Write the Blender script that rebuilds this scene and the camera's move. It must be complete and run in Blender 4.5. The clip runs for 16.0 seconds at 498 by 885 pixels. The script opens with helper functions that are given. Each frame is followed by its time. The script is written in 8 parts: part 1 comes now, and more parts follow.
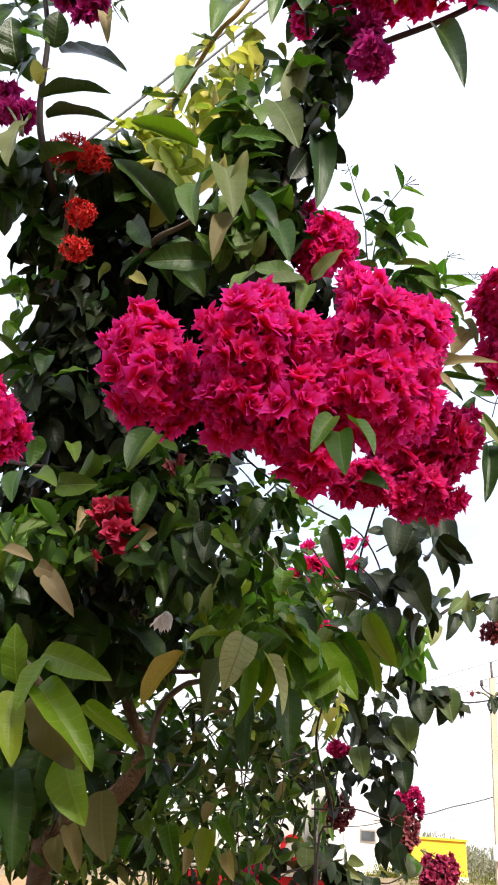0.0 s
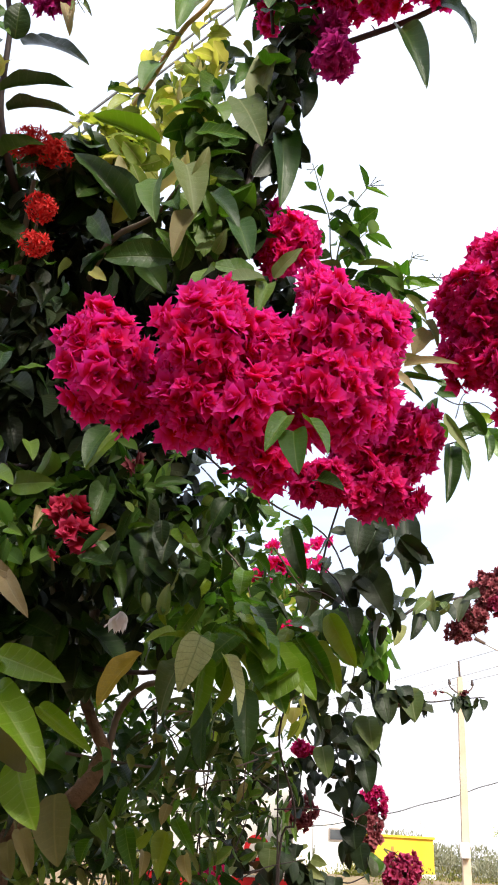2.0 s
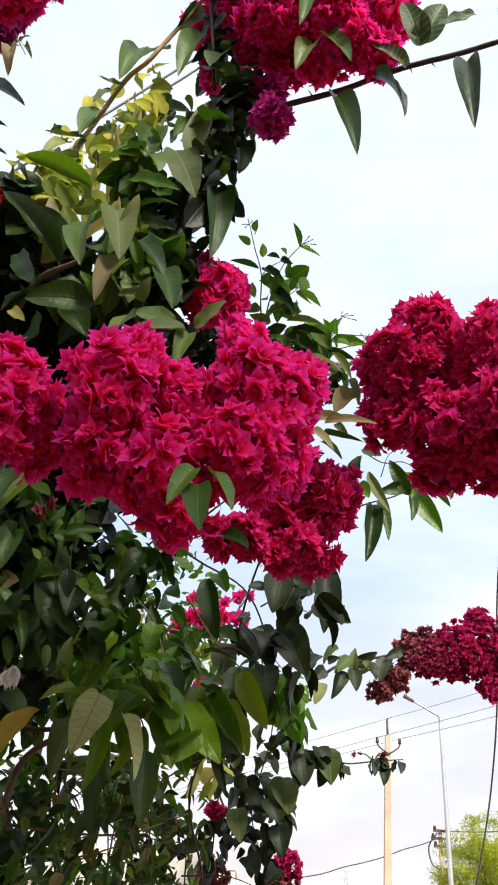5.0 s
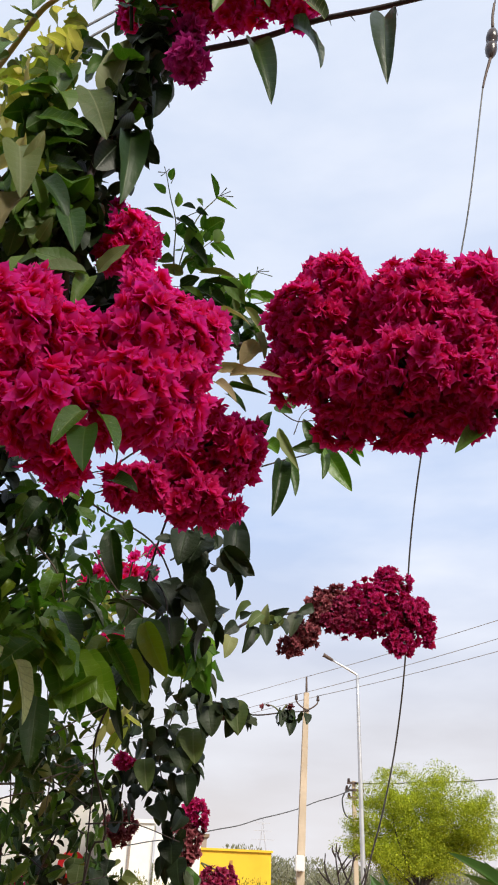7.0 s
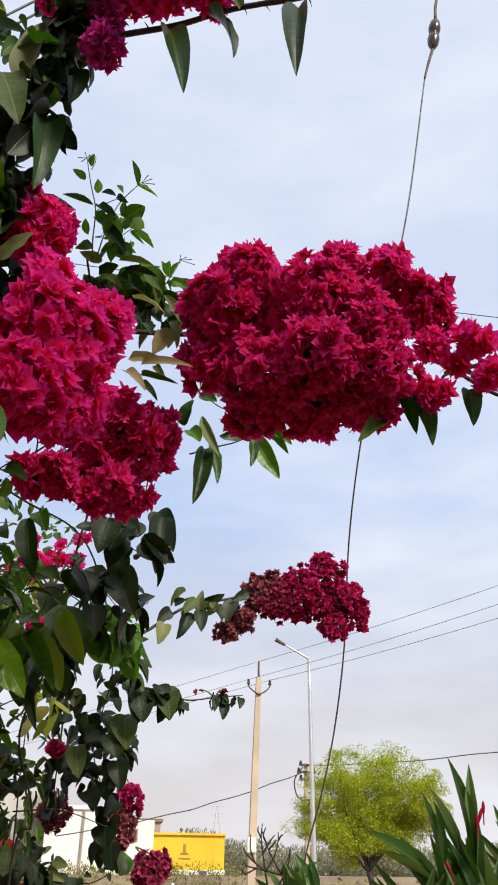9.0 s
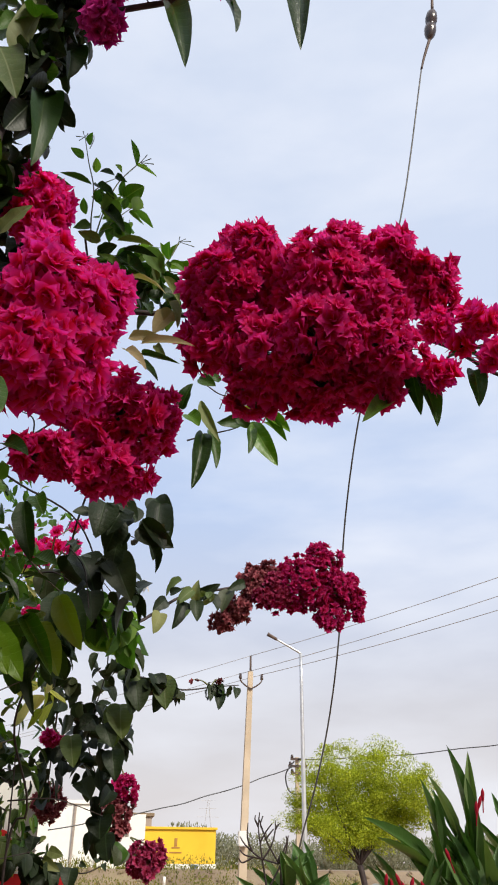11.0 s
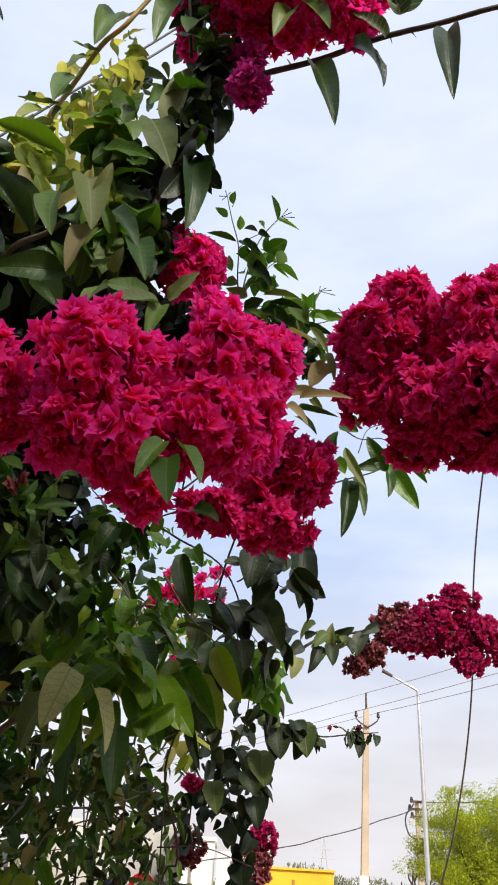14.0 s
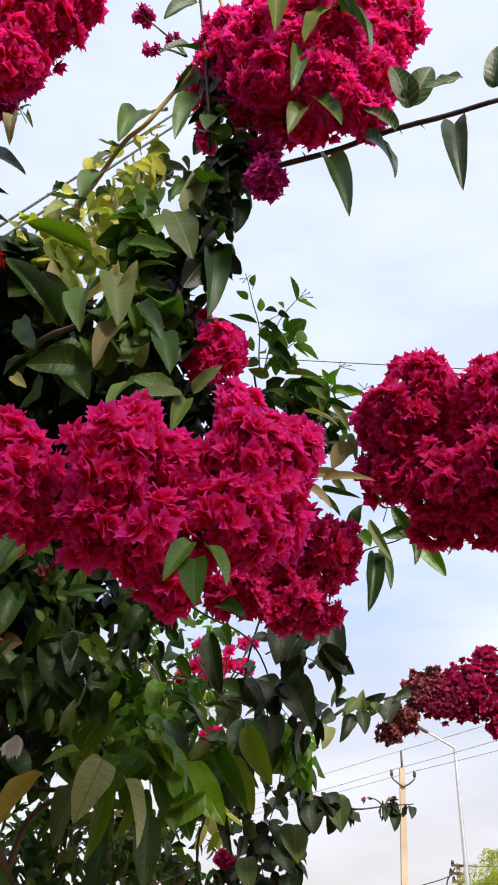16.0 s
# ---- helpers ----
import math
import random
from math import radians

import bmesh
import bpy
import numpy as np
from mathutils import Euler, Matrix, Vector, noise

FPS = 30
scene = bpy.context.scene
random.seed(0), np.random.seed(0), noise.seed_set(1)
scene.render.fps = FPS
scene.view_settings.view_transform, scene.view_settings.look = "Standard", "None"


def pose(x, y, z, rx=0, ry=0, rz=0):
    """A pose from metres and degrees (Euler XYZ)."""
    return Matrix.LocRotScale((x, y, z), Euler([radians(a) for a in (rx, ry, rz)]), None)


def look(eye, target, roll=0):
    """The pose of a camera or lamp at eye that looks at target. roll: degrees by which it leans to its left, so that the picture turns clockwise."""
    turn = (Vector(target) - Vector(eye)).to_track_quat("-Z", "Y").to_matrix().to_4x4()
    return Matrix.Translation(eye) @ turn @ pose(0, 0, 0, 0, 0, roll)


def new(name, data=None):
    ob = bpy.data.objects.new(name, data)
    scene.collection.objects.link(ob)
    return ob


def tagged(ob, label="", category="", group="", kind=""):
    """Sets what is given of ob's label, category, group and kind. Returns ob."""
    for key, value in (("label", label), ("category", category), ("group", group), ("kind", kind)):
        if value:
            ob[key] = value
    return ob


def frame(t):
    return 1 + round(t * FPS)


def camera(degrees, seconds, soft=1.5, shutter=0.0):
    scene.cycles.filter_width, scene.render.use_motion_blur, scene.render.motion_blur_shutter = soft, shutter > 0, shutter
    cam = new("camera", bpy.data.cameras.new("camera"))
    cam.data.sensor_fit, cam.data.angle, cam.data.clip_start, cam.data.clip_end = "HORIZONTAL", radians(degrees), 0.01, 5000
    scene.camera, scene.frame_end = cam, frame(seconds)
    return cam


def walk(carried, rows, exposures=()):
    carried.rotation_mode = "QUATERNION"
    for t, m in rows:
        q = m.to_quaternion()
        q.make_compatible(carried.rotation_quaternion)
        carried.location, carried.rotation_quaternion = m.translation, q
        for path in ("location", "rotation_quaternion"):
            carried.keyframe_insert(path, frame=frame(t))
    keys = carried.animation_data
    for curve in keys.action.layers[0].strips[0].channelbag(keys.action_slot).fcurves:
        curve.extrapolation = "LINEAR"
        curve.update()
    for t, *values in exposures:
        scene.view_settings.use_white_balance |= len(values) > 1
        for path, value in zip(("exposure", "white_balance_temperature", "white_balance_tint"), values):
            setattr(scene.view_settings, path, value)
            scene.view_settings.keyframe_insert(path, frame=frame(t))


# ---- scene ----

cam = camera(35.5, 16.0, 1.9)
PATH = [
    (0, (0.405, 0.137, 1.574), (0.148, 1.881, 2.517), 4.4),
    (0.5, (0.416, 0.135, 1.579), (0.161, 1.882, 2.519), 4.2),
    (1, (0.424, 0.13, 1.585), (0.201, 1.88, 2.527), 3.6),
    (1.5, (0.423, 0.138, 1.581), (0.218, 1.889, 2.525), 3.7),
    (2, (0.422, 0.146, 1.578), (0.236, 1.897, 2.525), 3.7),
    (2.5, (0.431, 0.149, 1.584), (0.276, 1.895, 2.547), 3.4),
    (3, (0.447, 0.147, 1.596), (0.315, 1.882, 2.581), 3.2),
    (5.5, (0.46, 0.162, 1.591), (0.462, 1.852, 2.66), 4),
    (6, (0.471, 0.162, 1.586), (0.521, 1.865, 2.634), 3.7),
    (6.5, (0.484, 0.169, 1.583), (0.574, 1.886, 2.604), 3.3),
    (7, (0.496, 0.167, 1.581), (0.642, 1.899, 2.571), 2.5),
    (7.5, (0.509, 0.165, 1.58), (0.7, 1.897, 2.562), 1.9),
    (8, (0.537, 0.163, 1.576), (0.768, 1.894, 2.55), 1.2),
    (8.5, (0.552, 0.152, 1.578), (0.804, 1.885, 2.544), 0.8),
    (9, (0.56, 0.147, 1.58), (0.824, 1.88, 2.542), 0.7),
    (11.3, (0.546, 0.184, 1.569), (0.835, 1.922, 2.516), 0.7),
    (11.5, (0.542, 0.19, 1.57), (0.83, 1.938, 2.499), 1.4),
    (12, (0.519, 0.194, 1.577), (0.784, 1.966, 2.465), 3),
    (12.5, (0.502, 0.196, 1.589), (0.69, 1.976, 2.482), 4.2),
    (13, (0.481, 0.186, 1.596), (0.602, 1.953, 2.525), 4.2),
    (13.5, (0.475, 0.182, 1.595), (0.532, 1.928, 2.569), 3.9),
    (14, (0.467, 0.169, 1.595), (0.477, 1.892, 2.611), 3.5),
    (14.5, (0.469, 0.155, 1.599), (0.449, 1.856, 2.651), 3.3),
    (15, (0.472, 0.134, 1.611), (0.428, 1.811, 2.7), 3.3),
    (15.5, (0.467, 0.125, 1.617), (0.412, 1.786, 2.729), 3.3),
    (16, (0.466, 0.122, 1.623), (0.405, 1.776, 2.747), 3.5),
]
EXPOSURES = [(0.0, 0.72), (3.0, 0.66), (5.5, 0.14), (6.0, 0.0), (7.0, -0.02), (9.0, -0.08), (11.5, -0.10), (13.0, 0.0), (14.5, 0.08), (16.0, 0.13)]
walk(cam, [(t, look(eye, target, roll)) for t, eye, target, roll in PATH], EXPOSURES)

# ---- light: a bright hazy sky with thin cloud, and a weak veiled sun behind the camera ----
SUN_UP, SUN_ROUND = 40.0, 152.0


def nodes_of(tree):
    tree.nodes.clear()
    return tree.nodes, tree.links


world = bpy.data.worlds.new("sky")
scene.world = world
world.use_nodes = True
N, L = nodes_of(world.node_tree)
out = N.new("ShaderNodeOutputWorld")
bg = N.new("ShaderNodeBackground")
sky = N.new("ShaderNodeTexSky")
sky.sky_type, sky.sun_disc = "NISHITA", False
sky.sun_elevation, sky.sun_rotation = radians(SUN_UP), radians(SUN_ROUND)
sky.air_density, sky.dust_density = 1.0, 3.0
dim = N.new("ShaderNodeVectorMath")
dim.operation = "SCALE"
dim.inputs["Scale"].default_value = 0.10
co = N.new("ShaderNodeTexCoord")
sep = N.new("ShaderNodeSeparateXYZ")
haze = N.new("ShaderNodeValToRGB")
for i, (at, colour) in enumerate(((0.0, (0.77, 0.71, 0.71)), (0.17, (0.71, 0.70, 0.75)), (0.40, (0.55, 0.67, 0.92)), (0.62, (0.68, 0.77, 0.96)), (1.0, (0.74, 0.81, 0.95)))):
    e = haze.color_ramp.elements[i] if i < 2 else haze.color_ramp.elements.new(at)
    e.position, e.color = at, (*colour, 1)
stretch = N.new("ShaderNodeMapping")
stretch.inputs["Scale"].default_value = (1.6, 1.6, 5.0)
cloud = N.new("ShaderNodeTexNoise")
cloud.inputs["Scale"].default_value, cloud.inputs["Detail"].default_value, cloud.inputs["Roughness"].default_value = 1.7, 5, 0.5
veil = N.new("ShaderNodeMapRange")
for k, v in (("From Min", 0.40), ("From Max", 0.72), ("To Min", 0.0), ("To Max", 0.75)):
    veil.inputs[k].default_value = v
mixn = N.new("ShaderNodeMix")
mixn.data_type = "RGBA"
mixn.inputs["Factor"].default_value = 0.85
mixc = N.new("ShaderNodeMix")
mixc.data_type = "RGBA"
mixc.inputs["B"].default_value = (0.86, 0.89, 0.97, 1)
L.new(co.outputs["Generated"], sep.inputs[0])
L.new(sep.outputs["Z"], haze.inputs[0])
L.new(co.outputs["Generated"], stretch.inputs["Vector"])
L.new(stretch.outputs[0], cloud.inputs["Vector"])
L.new(cloud.outputs["Fac"], veil.inputs["Value"])
L.new(sky.outputs[0], dim.inputs[0])
L.new(dim.outputs[0], mixn.inputs["A"])
L.new(haze.outputs[0], mixn.inputs["B"])
L.new(mixn.outputs["Result"], mixc.inputs["A"])
L.new(veil.outputs["Result"], mixc.inputs["Factor"])
L.new(mixc.outputs["Result"], bg.inputs["Color"])
bg.inputs["Strength"].default_value = 1.15
L.new(bg.outputs[0], out.inputs[0])

sun = new("sun", bpy.data.lights.new("sun", "SUN"))
sun.data.energy, sun.data.angle, sun.data.color = 5.0, radians(18), (1.0, 0.93, 0.80)
way = Vector((math.sin(radians(SUN_ROUND)) * math.cos(radians(SUN_UP)), math.cos(radians(SUN_ROUND)) * math.cos(radians(SUN_UP)), math.sin(radians(SUN_UP))))
sun.matrix_basis = look(way * 50, (0, 0, 0))


# ---- materials ----
def material(name):
    m = bpy.data.materials.new(name)
    m.use_nodes = True
    n, l = nodes_of(m.node_tree)
    o = n.new("ShaderNodeOutputMaterial")
    b = n.new("ShaderNodeBsdfPrincipled")
    l.new(b.outputs[0], o.inputs[0])
    return m, n, l, b, o


def math_node(n, l, op, a, b=None, clamp=False):
    x = n.new("ShaderNodeMath")
    x.operation, x.use_clamp = op, clamp
    for i, v in enumerate((a, b)):
        if v is None:
            continue
        if isinstance(v, (int, float)):
            x.inputs[i].default_value = v
        else:
            l.new(v, x.inputs[i])
    return x.outputs[0]


def ramp(n, l, fac, stops):
    r = n.new("ShaderNodeValToRGB")
    for i, (at, c) in enumerate(stops):
        e = r.color_ramp.elements[i] if i < 2 else r.color_ramp.elements.new(at)
        e.position, e.color = at, (*c, 1)
    l.new(fac, r.inputs[0])
    return r.outputs[0]


def blend(n, l, fac, a, b, mode="MIX"):
    x = n.new("ShaderNodeMix")
    x.data_type, x.blend_type = "RGBA", mode
    for key, v in (("Factor", fac), ("A", a), ("B", b)):
        if isinstance(v, (int, float)):
            x.inputs[key].default_value = v
        elif isinstance(v, tuple):
            x.inputs[key].default_value = (*v, 1)
        else:
            l.new(v, x.inputs[key])
    return x.outputs["Result"]


def noise_of(n, l, scale, detail=4, rough=0.55, vector=None):
    x = n.new("ShaderNodeTexNoise")
    x.inputs["Scale"].default_value, x.inputs["Detail"].default_value, x.inputs["Roughness"].default_value = scale, detail, rough
    if vector is None:
        c = n.new("ShaderNodeTexCoord")
        vector = c.outputs["Object"]
    l.new(vector, x.inputs["Vector"])
    return x.outputs["Fac"]


def bumped(n, l, b, height, strength=0.3, distance=0.002):
    x = n.new("ShaderNodeBump")
    x.inputs["Strength"].default_value, x.inputs["Distance"].default_value = strength, distance
    l.new(height, x.inputs["Height"])
    l.new(x.outputs[0], b.inputs["Normal"])


def chance(n, l):
    """A number from 0 to 1 that differs from leaf to leaf, be it an object or an island."""
    g, o = n.new("ShaderNodeNewGeometry"), n.new("ShaderNodeObjectInfo")
    return math_node(n, l, "FRACT", math_node(n, l, "ADD", g.outputs["Random Per Island"], o.outputs["Random"]))


def leaf_material(name, shades, rib, thin=0.3, rough=0.5, veins=0.35, dust=0.25, sheen=0.3, glow=(1.15, 1.5, 0.4)):
    m, n, l, b, o = material(name)
    uv = n.new("ShaderNodeUVMap")
    s = n.new("ShaderNodeSeparateXYZ")
    l.new(uv.outputs[0], s.inputs[0])
    side = math_node(n, l, "ABSOLUTE", s.outputs["X"])
    colour = ramp(n, l, chance(n, l), shades)
    # blotches, midrib and side veins that run slanting from it
    c = n.new("ShaderNodeTexCoord")
    blot = noise_of(n, l, 55, 5, 0.65, c.outputs["Object"])
    colour = blend(n, l, math_node(n, l, "MULTIPLY", blot, 0.55), colour, blend(n, l, 1.0, colour, (0.5, 0.55, 0.5), "MULTIPLY"))
    grit = noise_of(n, l, 21, 6, 0.7, c.outputs["Object"])
    dusty = math_node(n, l, "MULTIPLY", math_node(n, l, "SUBTRACT", grit, 0.42, True), dust * 4, True)
    colour = blend(n, l, dusty, colour, (0.17, 0.15, 0.06))
    mid = math_node(n, l, "SUBTRACT", 1.0, math_node(n, l, "MULTIPLY", side, 26.0), True)
    slant = math_node(n, l, "SUBTRACT", math_node(n, l, "MULTIPLY", s.outputs["Y"], 8.5), math_node(n, l, "MULTIPLY", side, 2.8))
    saw = math_node(n, l, "PINGPONG", slant, 0.5)
    vein = math_node(n, l, "MULTIPLY", math_node(n, l, "SUBTRACT", 0.09, saw, True), 9.0, True)
    lines = math_node(n, l, "MAXIMUM", mid, math_node(n, l, "MULTIPLY", vein, veins))
    colour = blend(n, l, math_node(n, l, "MULTIPLY", lines, 0.5), colour, rib)
    l.new(colour, b.inputs["Base Color"])
    b.inputs["Roughness"].default_value = rough
    b.inputs["Specular IOR Level"].default_value = 0.08 + sheen * 0.6
    puff = math_node(n, l, "MULTIPLY", saw, 0.45)
    bumped(n, l, b, math_node(n, l, "ADD", math_node(n, l, "ADD", math_node(n, l, "MULTIPLY", lines, -0.7), puff), math_node(n, l, "MULTIPLY", blot, 0.6)), 0.4, 0.0018)
    t = n.new("ShaderNodeBsdfTranslucent")
    l.new(blend(n, l, 1.0, colour, glow, "MULTIPLY"), t.inputs["Color"])
    mx = n.new("ShaderNodeMixShader")
    mx.inputs[0].default_value = thin
    l.new(b.outputs[0], mx.inputs[1])
    l.new(t.outputs[0], mx.inputs[2])
    l.new(mx.outputs[0], o.inputs[0])
    return m


def petal_material(name, base, tip, spread, thin=0.3):
    m, n, l, b, o = material(name)
    uv = n.new("ShaderNodeUVMap")
    s = n.new("ShaderNodeSeparateXYZ")
    l.new(uv.outputs[0], s.inputs[0])
    along = ramp(n, l, s.outputs["Y"], ((0.2, base), (0.52, tuple(0.7 * a + 0.3 * b for a, b in zip(base, tip))), (0.78, tip), (1.0, tuple(min(0.95, 0.9 * a + 0.06) for a in tip))))
    c = n.new("ShaderNodeTexCoord")
    fine = noise_of(n, l, 160, 4, 0.6, c.outputs["Object"])
    info = n.new("ShaderNodeObjectInfo")
    geo = n.new("ShaderNodeNewGeometry")
    along = blend(n, l, math_node(n, l, "MULTIPLY", math_node(n, l, "POWER", info.outputs["Random"], 1.6), 0.45), along, spread)
    along = blend(n, l, math_node(n, l, "MULTIPLY", geo.outputs["Random Per Island"], 0.22), along, blend(n, l, 1.0, along, (0.55, 0.5, 0.6), "MULTIPLY"))
    rib = math_node(n, l, "PINGPONG", math_node(n, l, "ADD", math_node(n, l, "MULTIPLY", math_node(n, l, "ABSOLUTE", s.outputs["X"]), 2.0), math_node(n, l, "MULTIPLY", s.outputs["Y"], 3.0)), 0.5)
    along = blend(n, l, math_node(n, l, "MULTIPLY", fine, 0.18), along, blend(n, l, 1.0, along, (0.6, 0.55, 0.6), "MULTIPLY"))
    l.new(along, b.inputs["Base Color"])
    b.inputs["Roughness"].default_value = 0.75
    b.inputs["Specular IOR Level"].default_value = 0.14
    bumped(n, l, b, math_node(n, l, "ADD", rib, fine), 0.35, 0.001)
    t = n.new("ShaderNodeBsdfTranslucent")
    l.new(along, t.inputs["Color"])
    mx = n.new("ShaderNodeMixShader")
    mx.inputs[0].default_value = thin
    l.new(b.outputs[0], mx.inputs[1])
    l.new(t.outputs[0], mx.inputs[2])
    l.new(mx.outputs[0], o.inputs[0])
    return m


def surface(name, dark, light, scale, rough=0.7, metal=0.0, relief=0.4, depth=0.003, spots=None, fine=8.0):
    m, n, l, b, o = material(name)
    c = n.new("ShaderNodeTexCoord")
    big = noise_of(n, l, scale, 5, 0.6, c.outputs["Object"])
    small = noise_of(n, l, scale * fine, 4, 0.7, c.outputs["Object"])
    colour = ramp(n, l, big, ((0.3, dark), (0.7, light)))
    colour = blend(n, l, math_node(n, l, "MULTIPLY", small, 0.5), colour, blend(n, l, 1.0, colour, (0.6, 0.58, 0.55), "MULTIPLY"))
    if spots:
        stain = noise_of(n, l, scale * 0.4, 6, 0.7, c.outputs["Object"])
        colour = blend(n, l, math_node(n, l, "MULTIPLY", math_node(n, l, "SUBTRACT", stain, 0.52, True), 5, True), colour, spots)
    l.new(colour, b.inputs["Base Color"])
    b.inputs["Roughness"].default_value, b.inputs["Metallic"].default_value = rough, metal
    bumped(n, l, b, math_node(n, l, "ADD", big, small), relief, depth)
    return m


VINE_LEAF = leaf_material("vine_leaf", ((0.0, (0.0098, 0.0320, 0.0052)), (0.4, (0.0238, 0.0681, 0.0092)), (0.7, (0.0533, 0.1255, 0.0166)), (0.92, (0.1123, 0.1919, 0.0333)), (1.0, (0.2025, 0.2345, 0.0672))), (0.09, 0.15, 0.04), 0.22, 0.4, 0.25, 0.06, 0.4)
# darker vine leaf: the shade deep in the plant is in its colour
VINE_SHADED = leaf_material("vine_leaf_shaded", ((0.0, (0.0072, 0.0144, 0.0055)), (0.5, (0.0132, 0.0252, 0.0084)), (0.85, (0.0240, 0.0384, 0.0142)), (1.0, (0.0510, 0.0600, 0.0273))), (0.045, 0.075, 0.03), 0.14, 0.46, 0.2, 0.05, 0.3)
VINE_MID = leaf_material("vine_leaf_mid", ((0.0, (0.0279, 0.0853, 0.0080)), (0.5, (0.0599, 0.1410, 0.0155)), (1.0, (0.1386, 0.2189, 0.0356))), (0.17, 0.24, 0.08), 0.26, 0.42, 0.3, 0.1, 0.4)
VINE_PALE = leaf_material("vine_leaf_dusty", ((0.0, (0.069, 0.109, 0.0322)), (0.5, (0.113, 0.159, 0.0497)), (1.0, (0.230, 0.236, 0.0924))), (0.25, 0.27, 0.15), 0.2, 0.55, 0.3, 0.2, 0.3)
# yellow-green vine leaf, its colour brightened for light coming through from behind
VINE_LIME = leaf_material("vine_leaf_backlit", ((0.0, (0.17, 0.28, 0.04)), (0.35, (0.36, 0.43, 0.07)), (0.7, (0.56, 0.56, 0.15)), (1.0, (0.62, 0.56, 0.32))), (0.58, 0.52, 0.30), 0.6, 0.5, 0.3, 0.1, 0.3, (1.15, 1.1, 0.6))
BROAD_LEAF = leaf_material("broad_leaf", ((0.0, (0.0513, 0.1395, 0.0063)), (0.4, (0.0927, 0.2016, 0.0099)), (0.8, (0.1602, 0.2745, 0.0153)), (1.0, (0.2583, 0.3105, 0.0306))), (0.24, 0.33, 0.08), 0.28, 0.32, 0.6, 0.1, 0.5)
# yellow-green broad leaf, its colour raised as if lit, against the wall's shade
BROAD_LIT = leaf_material("broad_leaf_lit", ((0.0, (0.11, 0.23, 0.014)), (0.5, (0.21, 0.35, 0.022)), (1.0, (0.36, 0.46, 0.045))), (0.34, 0.42, 0.12), 0.3, 0.3, 0.7, 0.1, 0.5)
VEINED = leaf_material("pale_veined_underside", ((0.0, (0.045, 0.085, 0.03)), (1.0, (0.07, 0.12, 0.045))), (0.55, 0.6, 0.4), 0.2, 0.5, 1.0, 0.1, 0.3)
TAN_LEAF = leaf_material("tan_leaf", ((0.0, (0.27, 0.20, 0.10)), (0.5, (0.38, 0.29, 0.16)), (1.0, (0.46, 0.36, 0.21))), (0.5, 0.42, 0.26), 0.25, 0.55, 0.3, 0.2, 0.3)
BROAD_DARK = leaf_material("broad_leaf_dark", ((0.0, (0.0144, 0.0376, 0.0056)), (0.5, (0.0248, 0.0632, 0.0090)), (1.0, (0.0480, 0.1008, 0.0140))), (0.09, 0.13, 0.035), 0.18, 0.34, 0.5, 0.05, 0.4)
VARIEGATED = leaf_material("pale_veined_leaf", ((0.0, (0.52, 0.56, 0.25)), (1.0, (0.62, 0.64, 0.33))), (0.07, 0.14, 0.03), 0.3, 0.5, 1.0, 0.3)
YELLOWED = leaf_material("yellowed_leaf", ((0.0, (0.42, 0.28, 0.04)), (1.0, (0.46, 0.32, 0.05))), (0.5, 0.4, 0.12), 0.35, 0.5, 0.4, 0.4)
BROWNED = leaf_material("browned_leaf", ((0.0, (0.14, 0.13, 0.055)), (0.5, (0.22, 0.18, 0.085)), (1.0, (0.34, 0.25, 0.13))), (0.22, 0.19, 0.08), 0.25, 0.65, 0.4, 0.3)
THIN_LEAF = leaf_material("thin_leaf", ((0.0, (0.046, 0.111, 0.023)), (0.6, (0.098, 0.195, 0.046)), (1.0, (0.247, 0.364, 0.104))), (0.16, 0.23, 0.08), 0.52, 0.45, 0.3, 0.05)
OLEANDER_LEAF = leaf_material("oleander_leaf", ((0.0, (0.0546, 0.1274, 0.0328)), (0.5, (0.1092, 0.2093, 0.0637)), (1.0, (0.2366, 0.3094, 0.1401))), (0.24, 0.30, 0.17), 0.2, 0.42, 0.12, 0.08, 0.45)
ACACIA_LEAF = leaf_material("acacia_leaf", ((0.0, (0.1560, 0.2015, 0.0130)), (0.5, (0.3510, 0.4290, 0.0260)), (1.0, (0.6240, 0.6890, 0.0520))), (0.3, 0.3, 0.05), 0.3, 0.7, 0.0, 0.0, 0.1, (1.05, 1.0, 0.3))
SCRUB_LEAF = leaf_material("scrub_leaf", ((0.0, (0.1950, 0.1495, 0.0455)), (0.5, (0.2730, 0.2015, 0.0650)), (1.0, (0.3640, 0.2535, 0.0910))), (0.2, 0.17, 0.07), 0.2, 0.8, 0.0, 0.1, 0.1, (1.1, 1.0, 0.5))
BUSH_LEAF = leaf_material("bush_leaf", ((0.0, (0.0875, 0.1063, 0.0187)), (0.5, (0.1625, 0.1688, 0.0312)), (1.0, (0.2750, 0.2500, 0.0562))), (0.2, 0.19, 0.06), 0.25, 0.8, 0.0, 0.1, 0.1, (1.1, 1.0, 0.4))
# distant haze is mixed into this grey-green leaf colour
FAR_LEAF_HAZED = leaf_material("far_leaf_hazed", ((0.0, (0.21, 0.205, 0.15)), (1.0, (0.30, 0.29, 0.22))), (0.25, 0.25, 0.2), 0.2, 0.9, 0.0, 0.0, 0.1)
BRACT = petal_material("bract", (0.82, 0.006, 0.012), (0.96, 0.036, 0.46), (0.95, 0.012, 0.10), 0.5)
BRACT_RED = petal_material("bract_red", (0.50, 0.010, 0.025), (0.68, 0.055, 0.16), (0.56, 0.04, 0.07), 0.3)
